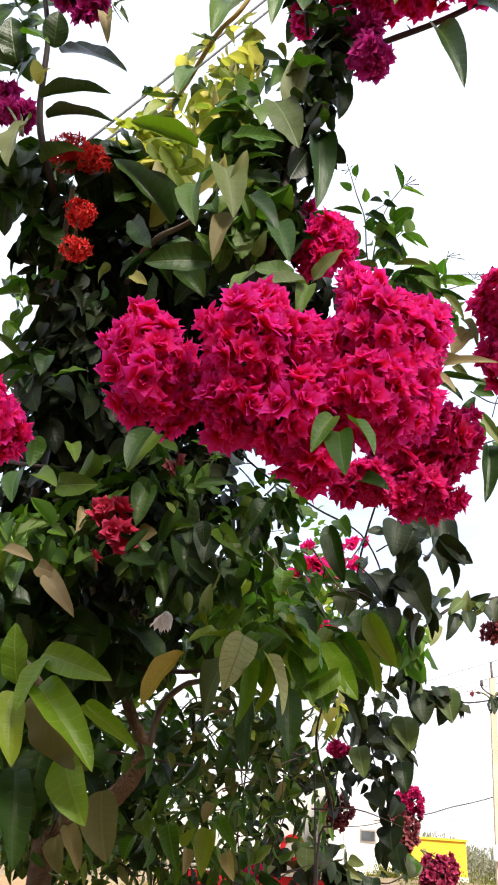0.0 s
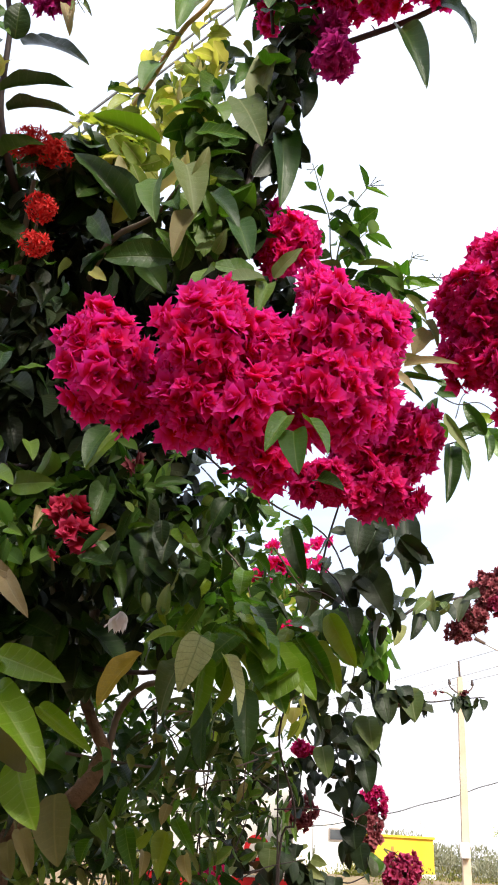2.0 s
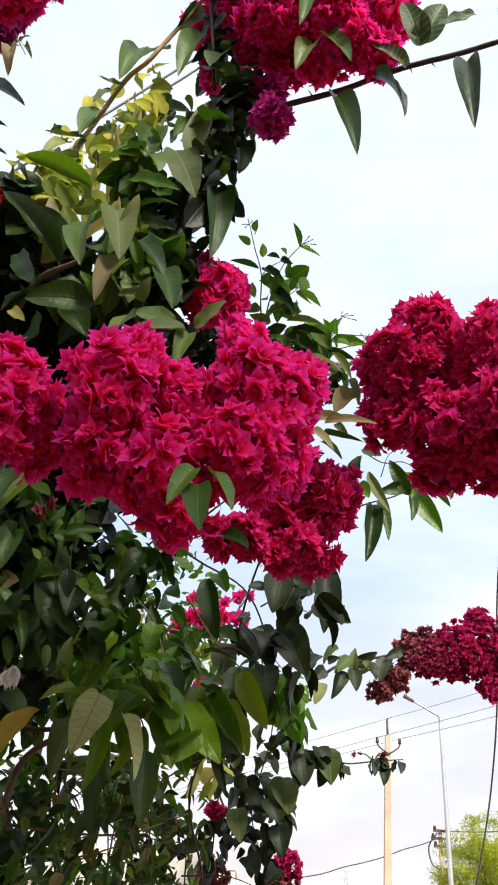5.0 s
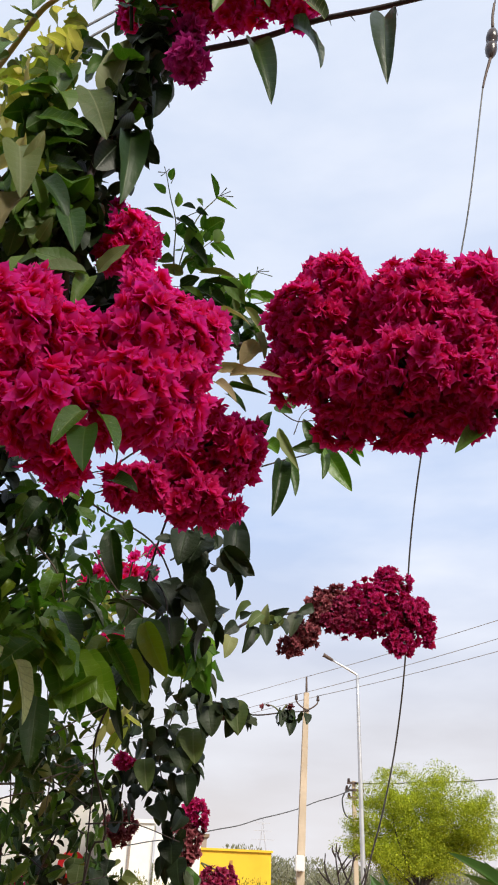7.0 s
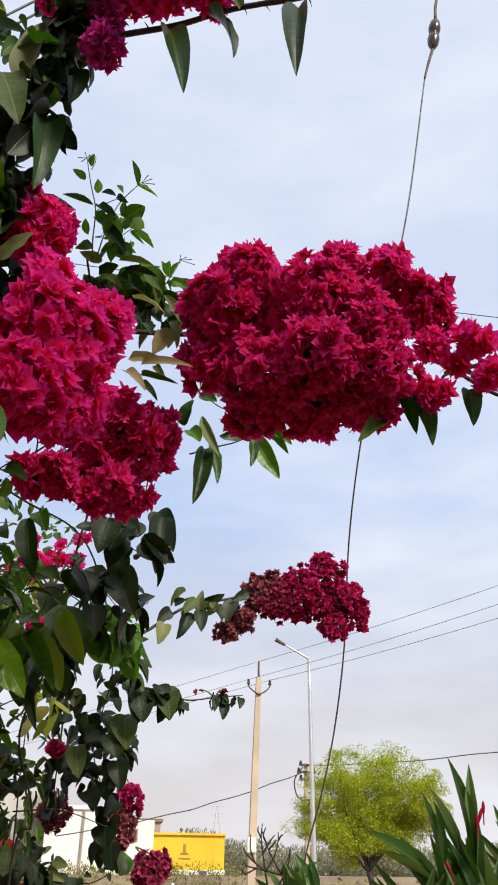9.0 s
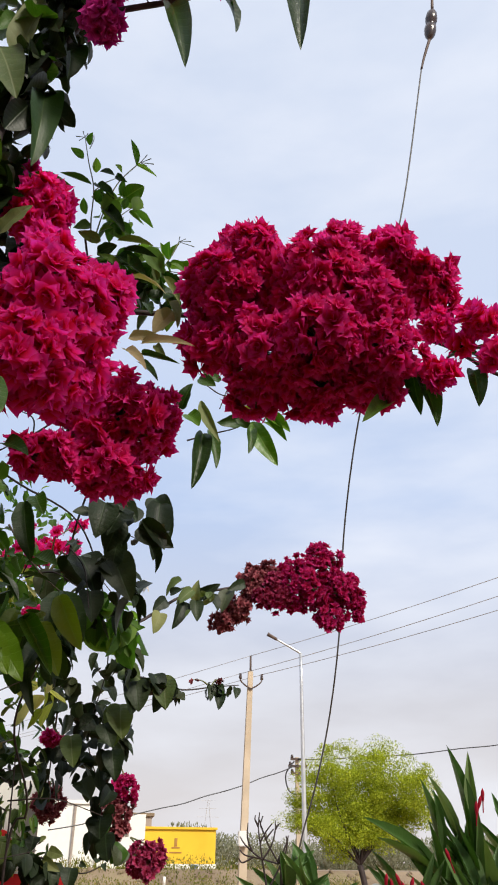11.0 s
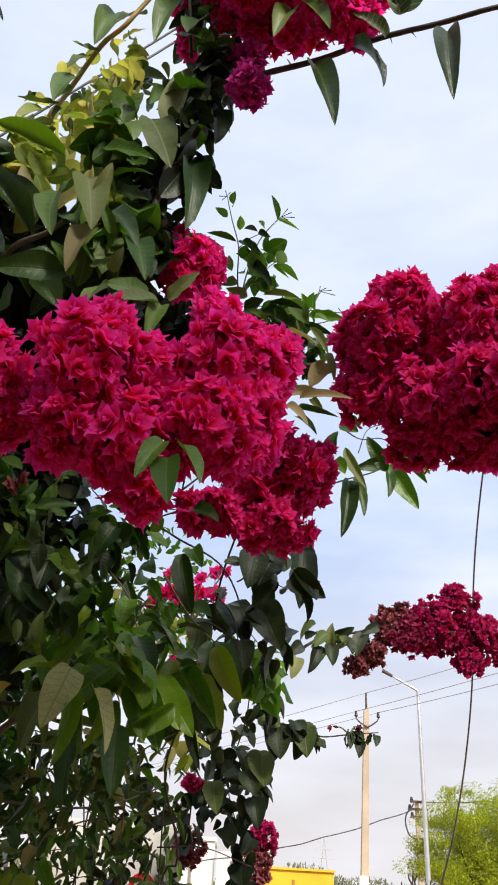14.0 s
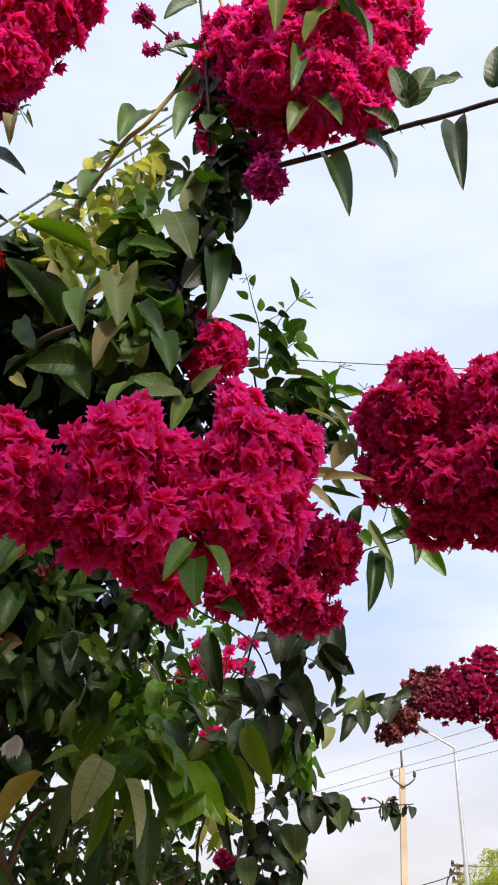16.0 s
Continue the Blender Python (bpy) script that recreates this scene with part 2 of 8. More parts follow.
# bract colour darkened to carry the shade on the less lit heads
BRACT_SHADED = petal_material("bract_shaded", (0.66, 0.004, 0.014), (0.92, 0.036, 0.37), (0.80, 0.008, 0.08), 0.45)
BRACT_WINE = petal_material("bract_wine", (0.44, 0.005, 0.02), (0.60, 0.020, 0.20), (0.46, 0.006, 0.05), 0.4)
BRACT_DRY = petal_material("bract_dry", (0.18, 0.018, 0.035), (0.38, 0.11, 0.125), (0.26, 0.058, 0.07), 0.2)
BRACT_FADED = petal_material("bract_faded", (0.30, 0.012, 0.03), (0.46, 0.05, 0.16), (0.36, 0.03, 0.06), 0.3)
BRACT_PURPLE = petal_material("bract_purple", (0.48, 0.010, 0.14), (0.72, 0.05, 0.40), (0.6, 0.02, 0.28), 0.3)
SCARLET = petal_material("scarlet_petal", (0.72, 0.02, 0.02), (0.90, 0.09, 0.08), (0.85, 0.05, 0.05), 0.3)
WHITE_PETAL = petal_material("white_petal", (0.84, 0.84, 0.78), (0.9, 0.9, 0.88), (0.88, 0.88, 0.86), 0.5)
STEM_WOOD = surface("stem_wood", (0.10, 0.075, 0.055), (0.20, 0.155, 0.12), 30, 0.8, 0, 0.6, 0.002)
STEM_GREEN = surface("stem_green", (0.10, 0.13, 0.05), (0.20, 0.20, 0.09), 40, 0.6, 0, 0.3, 0.001)
STEM_YELLOW = surface("stem_yellow", (0.40, 0.28, 0.08), (0.58, 0.42, 0.16), 30, 0.6, 0, 0.4, 0.001)
STEM_DARK = surface("stem_dark", (0.024, 0.015, 0.016), (0.06, 0.038, 0.036), 30, 0.7, 0, 0.5, 0.001)
BARK = surface("bark", (0.15, 0.083, 0.042), (0.38, 0.22, 0.115), 34, 0.9, 0, 1.0, 0.02, (0.12, 0.09, 0.055))
CONCRETE = surface("pole_concrete", (0.48, 0.38, 0.27), (0.62, 0.50, 0.37), 1.3, 0.85, 0, 0.4, 0.01, (0.42, 0.34, 0.25))
GALVANISED = surface("galvanised_steel", (0.55, 0.56, 0.58), (0.72, 0.73, 0.75), 3, 0.4, 0.7, 0.2, 0.002)
RUST = surface("rusty_iron", (0.08, 0.055, 0.05), (0.16, 0.11, 0.085), 9, 0.7, 0.3, 0.4, 0.002)
CABLE_BLACK = surface("black_cable", (0.025, 0.025, 0.03), (0.06, 0.06, 0.065), 20, 0.5, 0, 0.2, 0.001)
WIRE_STEEL = surface("twisted_steel_wire", (0.05, 0.05, 0.05), (0.15, 0.14, 0.13), 60, 0.5, 0.4, 0.6, 0.002)
CERAMIC = surface("brown_ceramic", (0.028, 0.017, 0.014), (0.07, 0.038, 0.028), 25, 0.25, 0, 0.2, 0.001)
PALE_WIRE = surface("aluminium_line", (0.42, 0.42, 0.44), (0.55, 0.55, 0.57), 4, 0.5, 0.3, 0.1, 0.001)
YELLOW_PAINT = surface("yellow_paint", (0.78, 0.46, 0.012), (0.86, 0.56, 0.025), 0.5, 0.6, 0, 0.2, 0.004, (0.70, 0.44, 0.05))
EMBLEM = surface("faded_mark", (0.36, 0.17, 0.03), (0.46, 0.24, 0.05), 3, 0.7)
WHITE_WALL = surface("white_wall", (0.80, 0.79, 0.74), (0.86, 0.85, 0.82), 0.4, 0.8, 0, 0.2, 0.004, (0.66, 0.62, 0.54))
BRICK_WALL = surface("weathered_wall", (0.30, 0.24, 0.20), (0.45, 0.37, 0.31), 0.6, 0.9, 0, 0.4, 0.01, (0.22, 0.19, 0.17))
STONE = surface("embankment_stone", (0.17, 0.12, 0.075), (0.30, 0.225, 0.15), 0.5, 0.9, 0, 0.8, 0.05, (0.22, 0.19, 0.08), 10)
BLUE_PAINT = surface("blue_paint", (0.05, 0.13, 0.30), (0.10, 0.20, 0.40), 1, 0.5)
GLASS_DARK = surface("window_dark", (0.05, 0.055, 0.06), (0.10, 0.11, 0.12), 1, 0.15)
SIGN_RED = surface("sign_red", (0.62, 0.012, 0.018), (0.72, 0.02, 0.025), 6, 0.4, 0, 0.15, 0.001)
SIGN_WHITE = surface("sign_white", (0.76, 0.74, 0.70), (0.84, 0.82, 0.80), 6, 0.4, 0, 0.15, 0.001)
MARK_DARK = surface("mark_dark", (0.03, 0.03, 0.03), (0.07, 0.065, 0.06), 6, 0.6)
GROUND = surface("dry_ground", (0.30, 0.175, 0.075), (0.43, 0.265, 0.12), 0.12, 0.95, 0, 0.6, 0.05, (0.24, 0.19, 0.07), 12)
MILESTONE = surface("milestone_paint", (0.20, 0.22, 0.23), (0.30, 0.32, 0.33), 3, 0.8, 0, 0.4, 0.004, (0.36, 0.33, 0.28))
ASPHALT = surface("asphalt", (0.10, 0.085, 0.075), (0.17, 0.14, 0.12), 0.3, 0.9, 0, 0.4, 0.01, None, 30)


# ---- building blocks ----
WHERE = {}


def thing(name, at, label, category, group="", kind=""):
    ob = new(name)
    ob.location = at
    ob.empty_display_size = 0.1
    WHERE[ob] = Matrix.Translation(at)
    return tagged(ob, label, category, group, kind)


def part(name, data, mat, parent, label="", m=None, kind=""):
    if isinstance(data, bmesh.types.BMesh):
        mesh = bpy.data.meshes.new(name)
        data.to_mesh(mesh)
        data.free()
        data = mesh
    if mat and not data.materials:
        data.materials.append(mat)
    ob = new(name, data)
    m = m or Matrix()
    WHERE[ob] = m
    if parent:
        ob.parent = parent
        ob.matrix_parent_inverse = WHERE[parent].inverted()
    ob.matrix_basis = m
    return tagged(ob, label, kind=kind)


def mesh_from(name, verts, faces, uvs=None, smooth=True):
    """uvs: one per vertex."""
    mesh = bpy.data.meshes.new(name)
    mesh.from_pydata([tuple(v) for v in verts], [], [tuple(f) for f in faces])
    if uvs is not None:
        layer = mesh.uv_layers.new(name="UVMap")
        index = np.empty(len(mesh.loops), dtype=np.int32)
        mesh.loops.foreach_get("vertex_index", index)
        layer.data.foreach_set("uv", np.asarray(uvs, dtype=np.float32)[index].ravel())
    if smooth:
        mesh.polygons.foreach_set("use_smooth", [True] * len(mesh.polygons))
    mesh.update()
    return mesh


def soup(name, template, places):
    """Many copies of one template in one mesh."""
    v, f, uv = template
    v, k = np.asarray(v), len(v)
    out_v = np.concatenate([v @ np.array(m.to_3x3()).T + np.array(m.translation) for m in places])
    out_f = (np.asarray(f)[None] + (np.arange(len(places)) * k)[:, None, None]).reshape(-1, len(f[0]))
    return mesh_from(name, out_v, out_f, np.tile(np.asarray(uv), (len(places), 1)))


def smooth_line(points, steps=6):
    p = [Vector(q) for q in points]
    p = [p[0] * 2 - p[1], *p, p[-1] * 2 - p[-2]]
    line = []
    for i in range(1, len(p) - 2):
        a, b, c, d = p[i - 1:i + 3]
        for k in range(steps):
            t = k / steps
            line.append(0.5 * (2 * b + (c - a) * t + (2 * a - 5 * b + 4 * c - d) * t * t + (3 * b - a - 3 * c + d) * t ** 3))
    return line + [p[-2]]


def tube(points, r0, r1, sides=8, steps=6, rough=0.0, rng=None):
    """Vertices and faces of a tapered, slightly uneven limb along a smooth line."""
    line = smooth_line(points, steps)
    verts, faces = [], []
    side = None
    for i, q in enumerate(line):
        ahead = (line[min(i + 1, len(line) - 1)] - line[max(i - 1, 0)]).normalized()
        side = (side - ahead * side.dot(ahead)).normalized() if side else ahead.orthogonal().normalized()
        up = ahead.cross(side)
        r = r0 + (r1 - r0) * i / (len(line) - 1)
        for k in range(sides):
            a = 2 * math.pi * k / sides
            w = r * (1 + (rng.uniform(-rough, rough) if rng else 0))
            verts.append(q + side * math.cos(a) * w + up * math.sin(a) * w)
    for i in range(len(line) - 1):
        for k in range(sides):
            j = (k + 1) % sides
            faces.append((i * sides + k, i * sides + j, (i + 1) * sides + j, (i + 1) * sides + k))
    n = len(verts)
    verts += [line[0], line[-1]]
    for k in range(sides):
        j = (k + 1) % sides
        faces.append((n, j, k))
        faces.append((n + 1, n - sides + k, n - sides + j))
    return verts, faces


def merge(pieces):
    verts, faces = [], []
    for v, f in pieces:
        k = len(verts)
        verts += v
        faces += [tuple(i + k for i in q) for q in f]
    return verts, faces


def stem(parent, points, r0, r1, mat, name="stem", label="", rough=0.06, sides=8, thorns=0, seed=0):
    rng = random.Random(seed)
    pieces = [tube(points, r0, r1, sides, 6, rough, rng)]
    if thorns:
        line = smooth_line(points, 6)
        for _ in range(thorns):
            i = rng.randrange(1, len(line) - 1)
            out = Vector((rng.uniform(-1, 1), rng.uniform(-1, 1), rng.uniform(-1, 1))).normalized()
            r = r0 + (r1 - r0) * i / len(line)
            pieces.append(tube([line[i], line[i] + out * (r + 0.006), line[i] + out * (r + 0.012) + Vector((0, 0, -0.002))], r * 0.35, 0.0003, 4, 2))
    v, f = merge(pieces)
    return part(name, mesh_from(name, v, f), mat, parent, label)


def leaf_template(profile, rows=6, fold=0.35, droop=0.25, wave=0.0, twist=0.0, cuts=(-1.0, -0.5, 0.0, 0.5, 1.0)):
    """A unit leaf that grows along +Y from its stalk, 1 long and 1 wide at its widest: profile(s) gives the half width."""
    v, uv, f = [], [], []
    n = len(cuts)
    for i in range(rows + 1):
        s = 0.5 - 0.5 * math.cos(math.pi * i / rows)
        w = profile(s) * 0.5
        y = math.sin(s * droop * 2) / (droop * 2) if droop else s
        z = -(1 - math.cos(s * droop * 2)) / (droop * 2) if droop else 0
        for k in cuts:
            lift = abs(k) ** 1.4 * w * fold + (wave * math.sin(s * 15 + k * 1.7) * abs(k) * 0.11 * min(1, 3 * w))
            a = twist * s
            v.append((k * w * math.cos(a) - lift * math.sin(a), y, z + lift * math.cos(a) + k * w * math.sin(a)))
            uv.append((k * w, s))
    # laid back so that the tip lies on the axis, 1 from the stalk
    ty, tz = v[-1 - n // 2][1], v[-1 - n // 2][2]
    far = math.hypot(ty, tz)
    v = [(x, (y * ty + z * tz) / far ** 2, (z * ty - y * tz) / far ** 2) for x, y, z in v]
    for i in range(rows):
        for k in range(n - 1):
            a = i * n + k
            f.append((a, a + 1, a + n + 1, a + n))
    return v, f, uv


def ovate(s):
    return max(0.012, s ** 0.45 * (1 - s) ** 0.8 / 0.442)


def oblong(s):
    return max(0.012, s ** 0.6 * (1 - s) ** 0.76 / 0.394)


def blade(s):
    return math.sin(math.pi * min(1.0, s ** 0.9)) ** 0.9 + 0.02


OVATE = [leaf_template(ovate, 8, f, d, w, t) for f, d, w, t in ((0.25, 0.3, 0.08, 0), (0.4, 0.5, 0.15, 0.25), (0.12, 0.2, 0.2, -0.2), (0.55, 0.35, 0.1, 0.1), (0.3, -0.25, 0.15, -0.3))]
OBLONG = [leaf_template(oblong, 9, f, d, w, t) for f, d, w, t in ((0.25, 0.3, 0.1, 0), (0.4, 0.5, 0.2, 0.3), (0.15, 0.2, 0.3, -0.25), (0.5, 0.15, 0.12, 0.2))]
FINE_OVATE = [leaf_template(ovate, 14, f, d, w, t, (-1.0, -0.75, -0.4, 0.0, 0.4, 0.75, 1.0)) for f, d, w, t in ((0.32, 0.4, 0.14, 0.1), (0.34, 0.55, 0.24, 0.3), (0.18, 0.35, 0.38, -0.25), (0.38, 0.45, 0.2, 0.2), (0.28, -0.3, 0.5, -0.25))]
FINE_OBLONG = [leaf_template(oblong, 16, f, d, w, t, (-1.0, -0.75, -0.4, 0.0, 0.4, 0.75, 1.0)) for f, d, w, t in ((0.3, 0.35, 0.2, 0.1), (0.45, 0.55, 0.35, 0.35), (0.18, 0.3, 0.5, -0.3), (0.55, 0.25, 0.3, 0.25))]
BLADES = [leaf_template(blade, 7, f, d, w, t) for f, d, w, t in ((0.4, 0.15, 0, 0), (0.3, 0.35, 0.1, 0.3), (0.5, 0.05, 0.1, -0.3))]
SMALL = leaf_template(blade, 3, 0.3, 0.3, cuts=(-1.0, 0.0, 1.0))
TINY = ([(0, 0, 0), (0.5, 0.45, 0.06), (0, 1, 0), (-0.5, 0.45, 0.06)], [(0, 1, 2, 3)], [(0, 0), (0.5, 0.45), (0, 1), (-0.5, 0.45)])
MESHES = {}


def leaf_mesh(shape, i, mat):
    """One shared mesh for each shape and material."""
    key = (shape, i, mat.name)
    if key not in MESHES:
        t = {"ovate": FINE_OVATE, "oblong": FINE_OBLONG, "blade": BLADES}[shape][i]
        MESHES[key] = mesh_from("leaf", *t)
        MESHES[key].materials.append(mat)
    return MESHES[key]


def frame_of(base, along, facing):
    """Axes of a leaf: y along it, z its upper face."""
    y = Vector(along).normalized()
    z = Vector(facing)
    z = z - y * z.dot(y)
    z = z.normalized() if z.length > 1e-4 else y.orthogonal().normalized()
    x = y.cross(z)
    return Matrix.Translation(base) @ Matrix((x, y, z)).transposed().to_4x4()


COUNT = {}


def leaf(parent, base, tip, width, mat, shape="ovate", i=0, facing=(0.0, -1.0, 0.35), label="", name="leaf"):
    """One leaf of its own, from its stalk's end to its tip."""
    base, tip = Vector(base), Vector(tip)
    long = (tip - base).length
    k = COUNT.get(parent, 0)
    facing = Vector(facing) + Vector((0.3 * math.sin(k * 2.7), 0.15 * math.sin(k * 1.3), 0.28 * math.sin(k * 4.1)))
    m = frame_of(base, tip - base, facing) @ Matrix.Diagonal((width, long, (width + long) / 2, 1))
    COUNT[parent] = COUNT.get(parent, 0) + 1
    return part(name, leaf_mesh(shape, i % (5 if shape == "ovate" else 4 if shape == "oblong" else 3), mat), None, parent, label, m)


def spray(centre, radii, n, size, rng, down=0.8, out=0.5, face=0.6, aspect=(0.55, 0.75), hollow=0.0, spread=0.55, front=0.35, up=0.6):
    """Poses for n leaves in an ellipsoid: tips out and down, upper faces out, up and a little at random."""
    poses = []
    c = Vector(centre)
    while len(poses) < n:
        d = Vector((rng.uniform(-1, 1), rng.uniform(-1, 1), rng.uniform(-1, 1)))
        if not hollow < d.length < 1:
            continue
        q = c + Vector((d.x * radii[0], d.y * radii[1], d.z * radii[2]))
        o = d.normalized()
        r1 = Vector((rng.gauss(0, 1), rng.gauss(0, 1), rng.gauss(0, 1))) * spread
        r2 = Vector((rng.gauss(0, 1), rng.gauss(0, 1), rng.gauss(0, 1))) * spread * 0.8
        along = o * out + Vector((0, 0, -down)) + r1
        s = size * rng.uniform(0.5, 1.3)
        w = s * rng.uniform(*aspect)
        poses.append(frame_of(q - along.normalized() * s * 0.5, along, o * face + Vector((0, -front, up)) + r2) @ Matrix.Diagonal((w, s, (s + w) / 2, 1)))
    return poses


def foliage(parent, batches, shapes, mat, near=0, rng=None, label="", name="foliage"):
    """Sprays of leaves: the first `near` of them, shuffled, as leaves of their own, the rest as one mesh."""
    places = [p for b in batches for p in b]
    rng.shuffle(places)
    kind = "ovate" if shapes is OVATE else "oblong" if shapes is OBLONG else "blade"
    for m in places[:near]:
        part("leaf", leaf_mesh(kind, rng.randrange(len(shapes)), mat), None, parent, "", m)
    rest = places[near:]
    if not rest:
        return
    k = len(shapes)
    for i in range(k):
        some = rest[i::k]
        if some:
            part(name, soup(name, shapes[i], some), mat, parent, label, kind="stuff")


# florets: rosettes of pointed bracts
def bract_points(rng, length, width, tilt, turn, cup):
    rows = ((0.0, 0.3), (0.18, 0.8), (0.38, 1.0), (0.57, 0.86), (0.74, 0.54), (0.89, 0.2))
    verts, uv = [], []
    ca, sa, ct, st = math.cos(turn), math.sin(turn), math.cos(tilt), math.sin(tilt)
    curl = rng.uniform(-0.05, 0.5)
    ripple, phase = rng.uniform(0.0, 0.09), rng.uniform(0, 6.28)
    skew = rng.uniform(-0.25, 0.25)

    def put(across, along, lift, u, v):
        # along the tilted axis from the floret's middle; lift is square to it
        r = along * st - lift * ct
        h = along * ct + lift * st
        across += skew * along * along / length * 0.6
        verts.append((ca * r - sa * across, sa * r + ca * across, h))
        uv.append((u, v))
    for s, w in rows:
        for k in (-1, 0, 1):
            put(k * w * width / 2, s * length, cup * abs(k) * w * width * 0.5 - curl * s * s * length * 0.5 + ripple * length * math.sin(7 * s + phase + 1.9 * k) * abs(k), k * w * 0.5, s)
    put(0, length, -curl * length * 0.55, 0, 1)
    faces = []
    for i in range(len(rows) - 1):
        for k in (0, 1):
            j = i * 3 + k
            faces += [(j, j + 1, j + 4), (j, j + 4, j + 3)]
    j = (len(rows) - 1) * 3
    return verts, faces + [(j, j + 1, j + 3), (j + 1, j + 2, j + 3)], uv


def floret_mesh(seed, size=0.024, loose=1.0):
    rng = random.Random(seed)
    verts, faces, uvs = [], [], []
    for ring, (n, tilt, scale) in enumerate(((6, 66, 1.0), (6, 46, 1.08), (5, 27, 1.0), (3, 10, 0.8))):
        for k in range(n):
            a = 2 * math.pi * (k + 0.5 * (ring % 2) + rng.uniform(-0.22, 0.22)) / n + ring * 0.7
            l = size * scale * rng.uniform(0.8, 1.2)
            v, f, uv = bract_points(rng, l, l * rng.uniform(0.66, 0.86), radians(tilt + rng.uniform(-15, 15) * loose), a, rng.uniform(0.05, 0.35))
            j = len(verts)
            verts += v
            faces += [tuple(i + j for i in q) for q in f]
            uvs += uv
    return mesh_from("floret", verts, faces, uvs)


FLORETS = {}


def floret_of(mat, i):
    key = (mat.name, i)
    if key not in FLORETS:
        FLORETS[key] = floret_mesh(100 + i, 0.0218 if i < 6 else 0.015, 1.0 if i < 6 else 1.8)
        FLORETS[key].materials.append(mat)
    return FLORETS[key]


def cluster(parent, balls, mat, label, seed, root=None, gap=0.021, scale=1.0, variants=6, first=0):
    """A head of florets: they sit on the outside of a few lumps, each on its own thin stalk."""
    rng = random.Random(seed)
    balls = [(Vector(c), Vector([max(a - 0.0055 * scale, a * 0.6) for a in r])) for c, r in balls]
    spots = []
    for i, (c, r) in enumerate(balls):
        mean = ((r.x * r.y) ** 1.6 + (r.x * r.z) ** 1.6 + (r.y * r.z) ** 1.6) / 3
        n = max(3, int(4 * math.pi * mean ** (1 / 1.6) / (gap * gap)))
        for k in range(n):
            h = 1 - 2 * (k + 0.5) / n
            a = k * 2.39996 + rng.uniform(-0.3, 0.3)
            d = Vector((math.sqrt(1 - h * h) * math.cos(a), math.sqrt(1 - h * h) * math.sin(a), h))
            bulge = 0.86 + 0.56 * noise.noise(d * 3.1 + c * 9) + rng.uniform(-0.14, 0.12)
            q = c + Vector((d.x * r.x, d.y * r.y, d.z * r.z)) * bulge
            inside = False
            for j, (c2, r2) in enumerate(balls):
                e = q - c2
                if j != i and (e.x / r2.x) ** 2 + (e.y / r2.y) ** 2 + (e.z / r2.z) ** 2 < 0.62:
                    inside = True
            if inside or any((q - s[0]).length < gap * 0.62 for s in spots):
                continue
            normal = Vector((d.x / r.x, d.y / r.y, d.z / r.z)).normalized()
            normal = (normal + Vector((rng.gauss(0, 0.3), rng.gauss(0, 0.32) - 0.1, rng.gauss(0.12, 0.32)))).normalized()
            spots.append((q, normal, c))
    pieces = []
    for q, normal, c in spots:
        pieces.append(tube([c, (c + q) / 2, q], 0.0011, 0.0008, 3, 2))
    if root:
        for c, r in balls:
            pieces.append(tube([root, (Vector(root) + c) / 2 + Vector((0, 0, 0.008)), c], 0.003, 0.0016, 5, 4))
    v, f = merge(pieces)
    head = part("flower_head", mesh_from("flower_head", v, f), STEM_GREEN, parent, label)
    for q, normal, c in spots:
        turn = normal.to_track_quat("Z", "Y").to_matrix().to_4x4()
        s = scale * rng.uniform(0.76, 1.16)
        part("floret", floret_of(mat, first + rng.randrange(variants)), None, head, "", Matrix.Translation(q - normal * 0.006 - Vector((0, 0, 0.004))) @ turn @ Matrix.Rotation(rng.uniform(0, 6.28), 4, "Z") @ Matrix.Diagonal((s, s, s, 1)))
    return head


def box(name, lo, hi, mat, parent, label="", bevel=0.0):
    bm = bmesh.new()
    bmesh.ops.create_cube(bm, size=1)
    lo, hi = Vector(lo), Vector(hi)
    for v in bm.verts:
        v.co = (lo + hi) / 2 + Vector((v.co.x * (hi.x - lo.x), v.co.y * (hi.y - lo.y), v.co.z * (hi.z - lo.z)))
    if bevel:
        bmesh.ops.bevel(bm, geom=bm.edges[:], offset=bevel, segments=2, affect="EDGES")
    return part(name, bm, mat, parent, label)


# ---- the ground and what stands far off ----
def ground_sheet():
    rng = random.Random(3)
    xs = [-900, -400, -160, -60, -25, -10, 0, 10, 20, 30, 45, 70, 160, 400, 900]
    ys = [-900, -300, -80, -20, -5, 3, 9, 15, 21, 27, 33, 40, 48, 56, 66, 90, 160, 400, 1500]
    bm = bmesh.new()
    grid = [[bm.verts.new((x, y, (rng.uniform(-0.12, 0.05) if 8 < y < 80 and abs(x) < 100 else 0))) for x in xs] for y in ys]
    for j in range(len(ys) - 1):
        for i in range(len(xs) - 1):
            bm.faces.new((grid[j][i], grid[j][i + 1], grid[j + 1][i + 1], grid[j + 1][i]))
    ob = part("ground", bm, GROUND, None)
    tagged(ob, "dry brown earth with patches of withered grass", "ground", kind="structure")


ground_sheet()
road = box("road", (-60, 18.5, -0.2), (60, 23.5, 0.07), ASPHALT, None)
tagged(road, "narrow dusty asphalt road past the shrubs", "road", kind="structure")


# unseen wall added behind the camera; its height sets the shade on the vine
light_block = box("wall_light_block", (-16, -3.3, -0.1), (14, -3.0, 5.8), BRICK_WALL, None)
tagged(light_block, "plain unseen wall added behind the camera to block light", "wall", kind="structure")


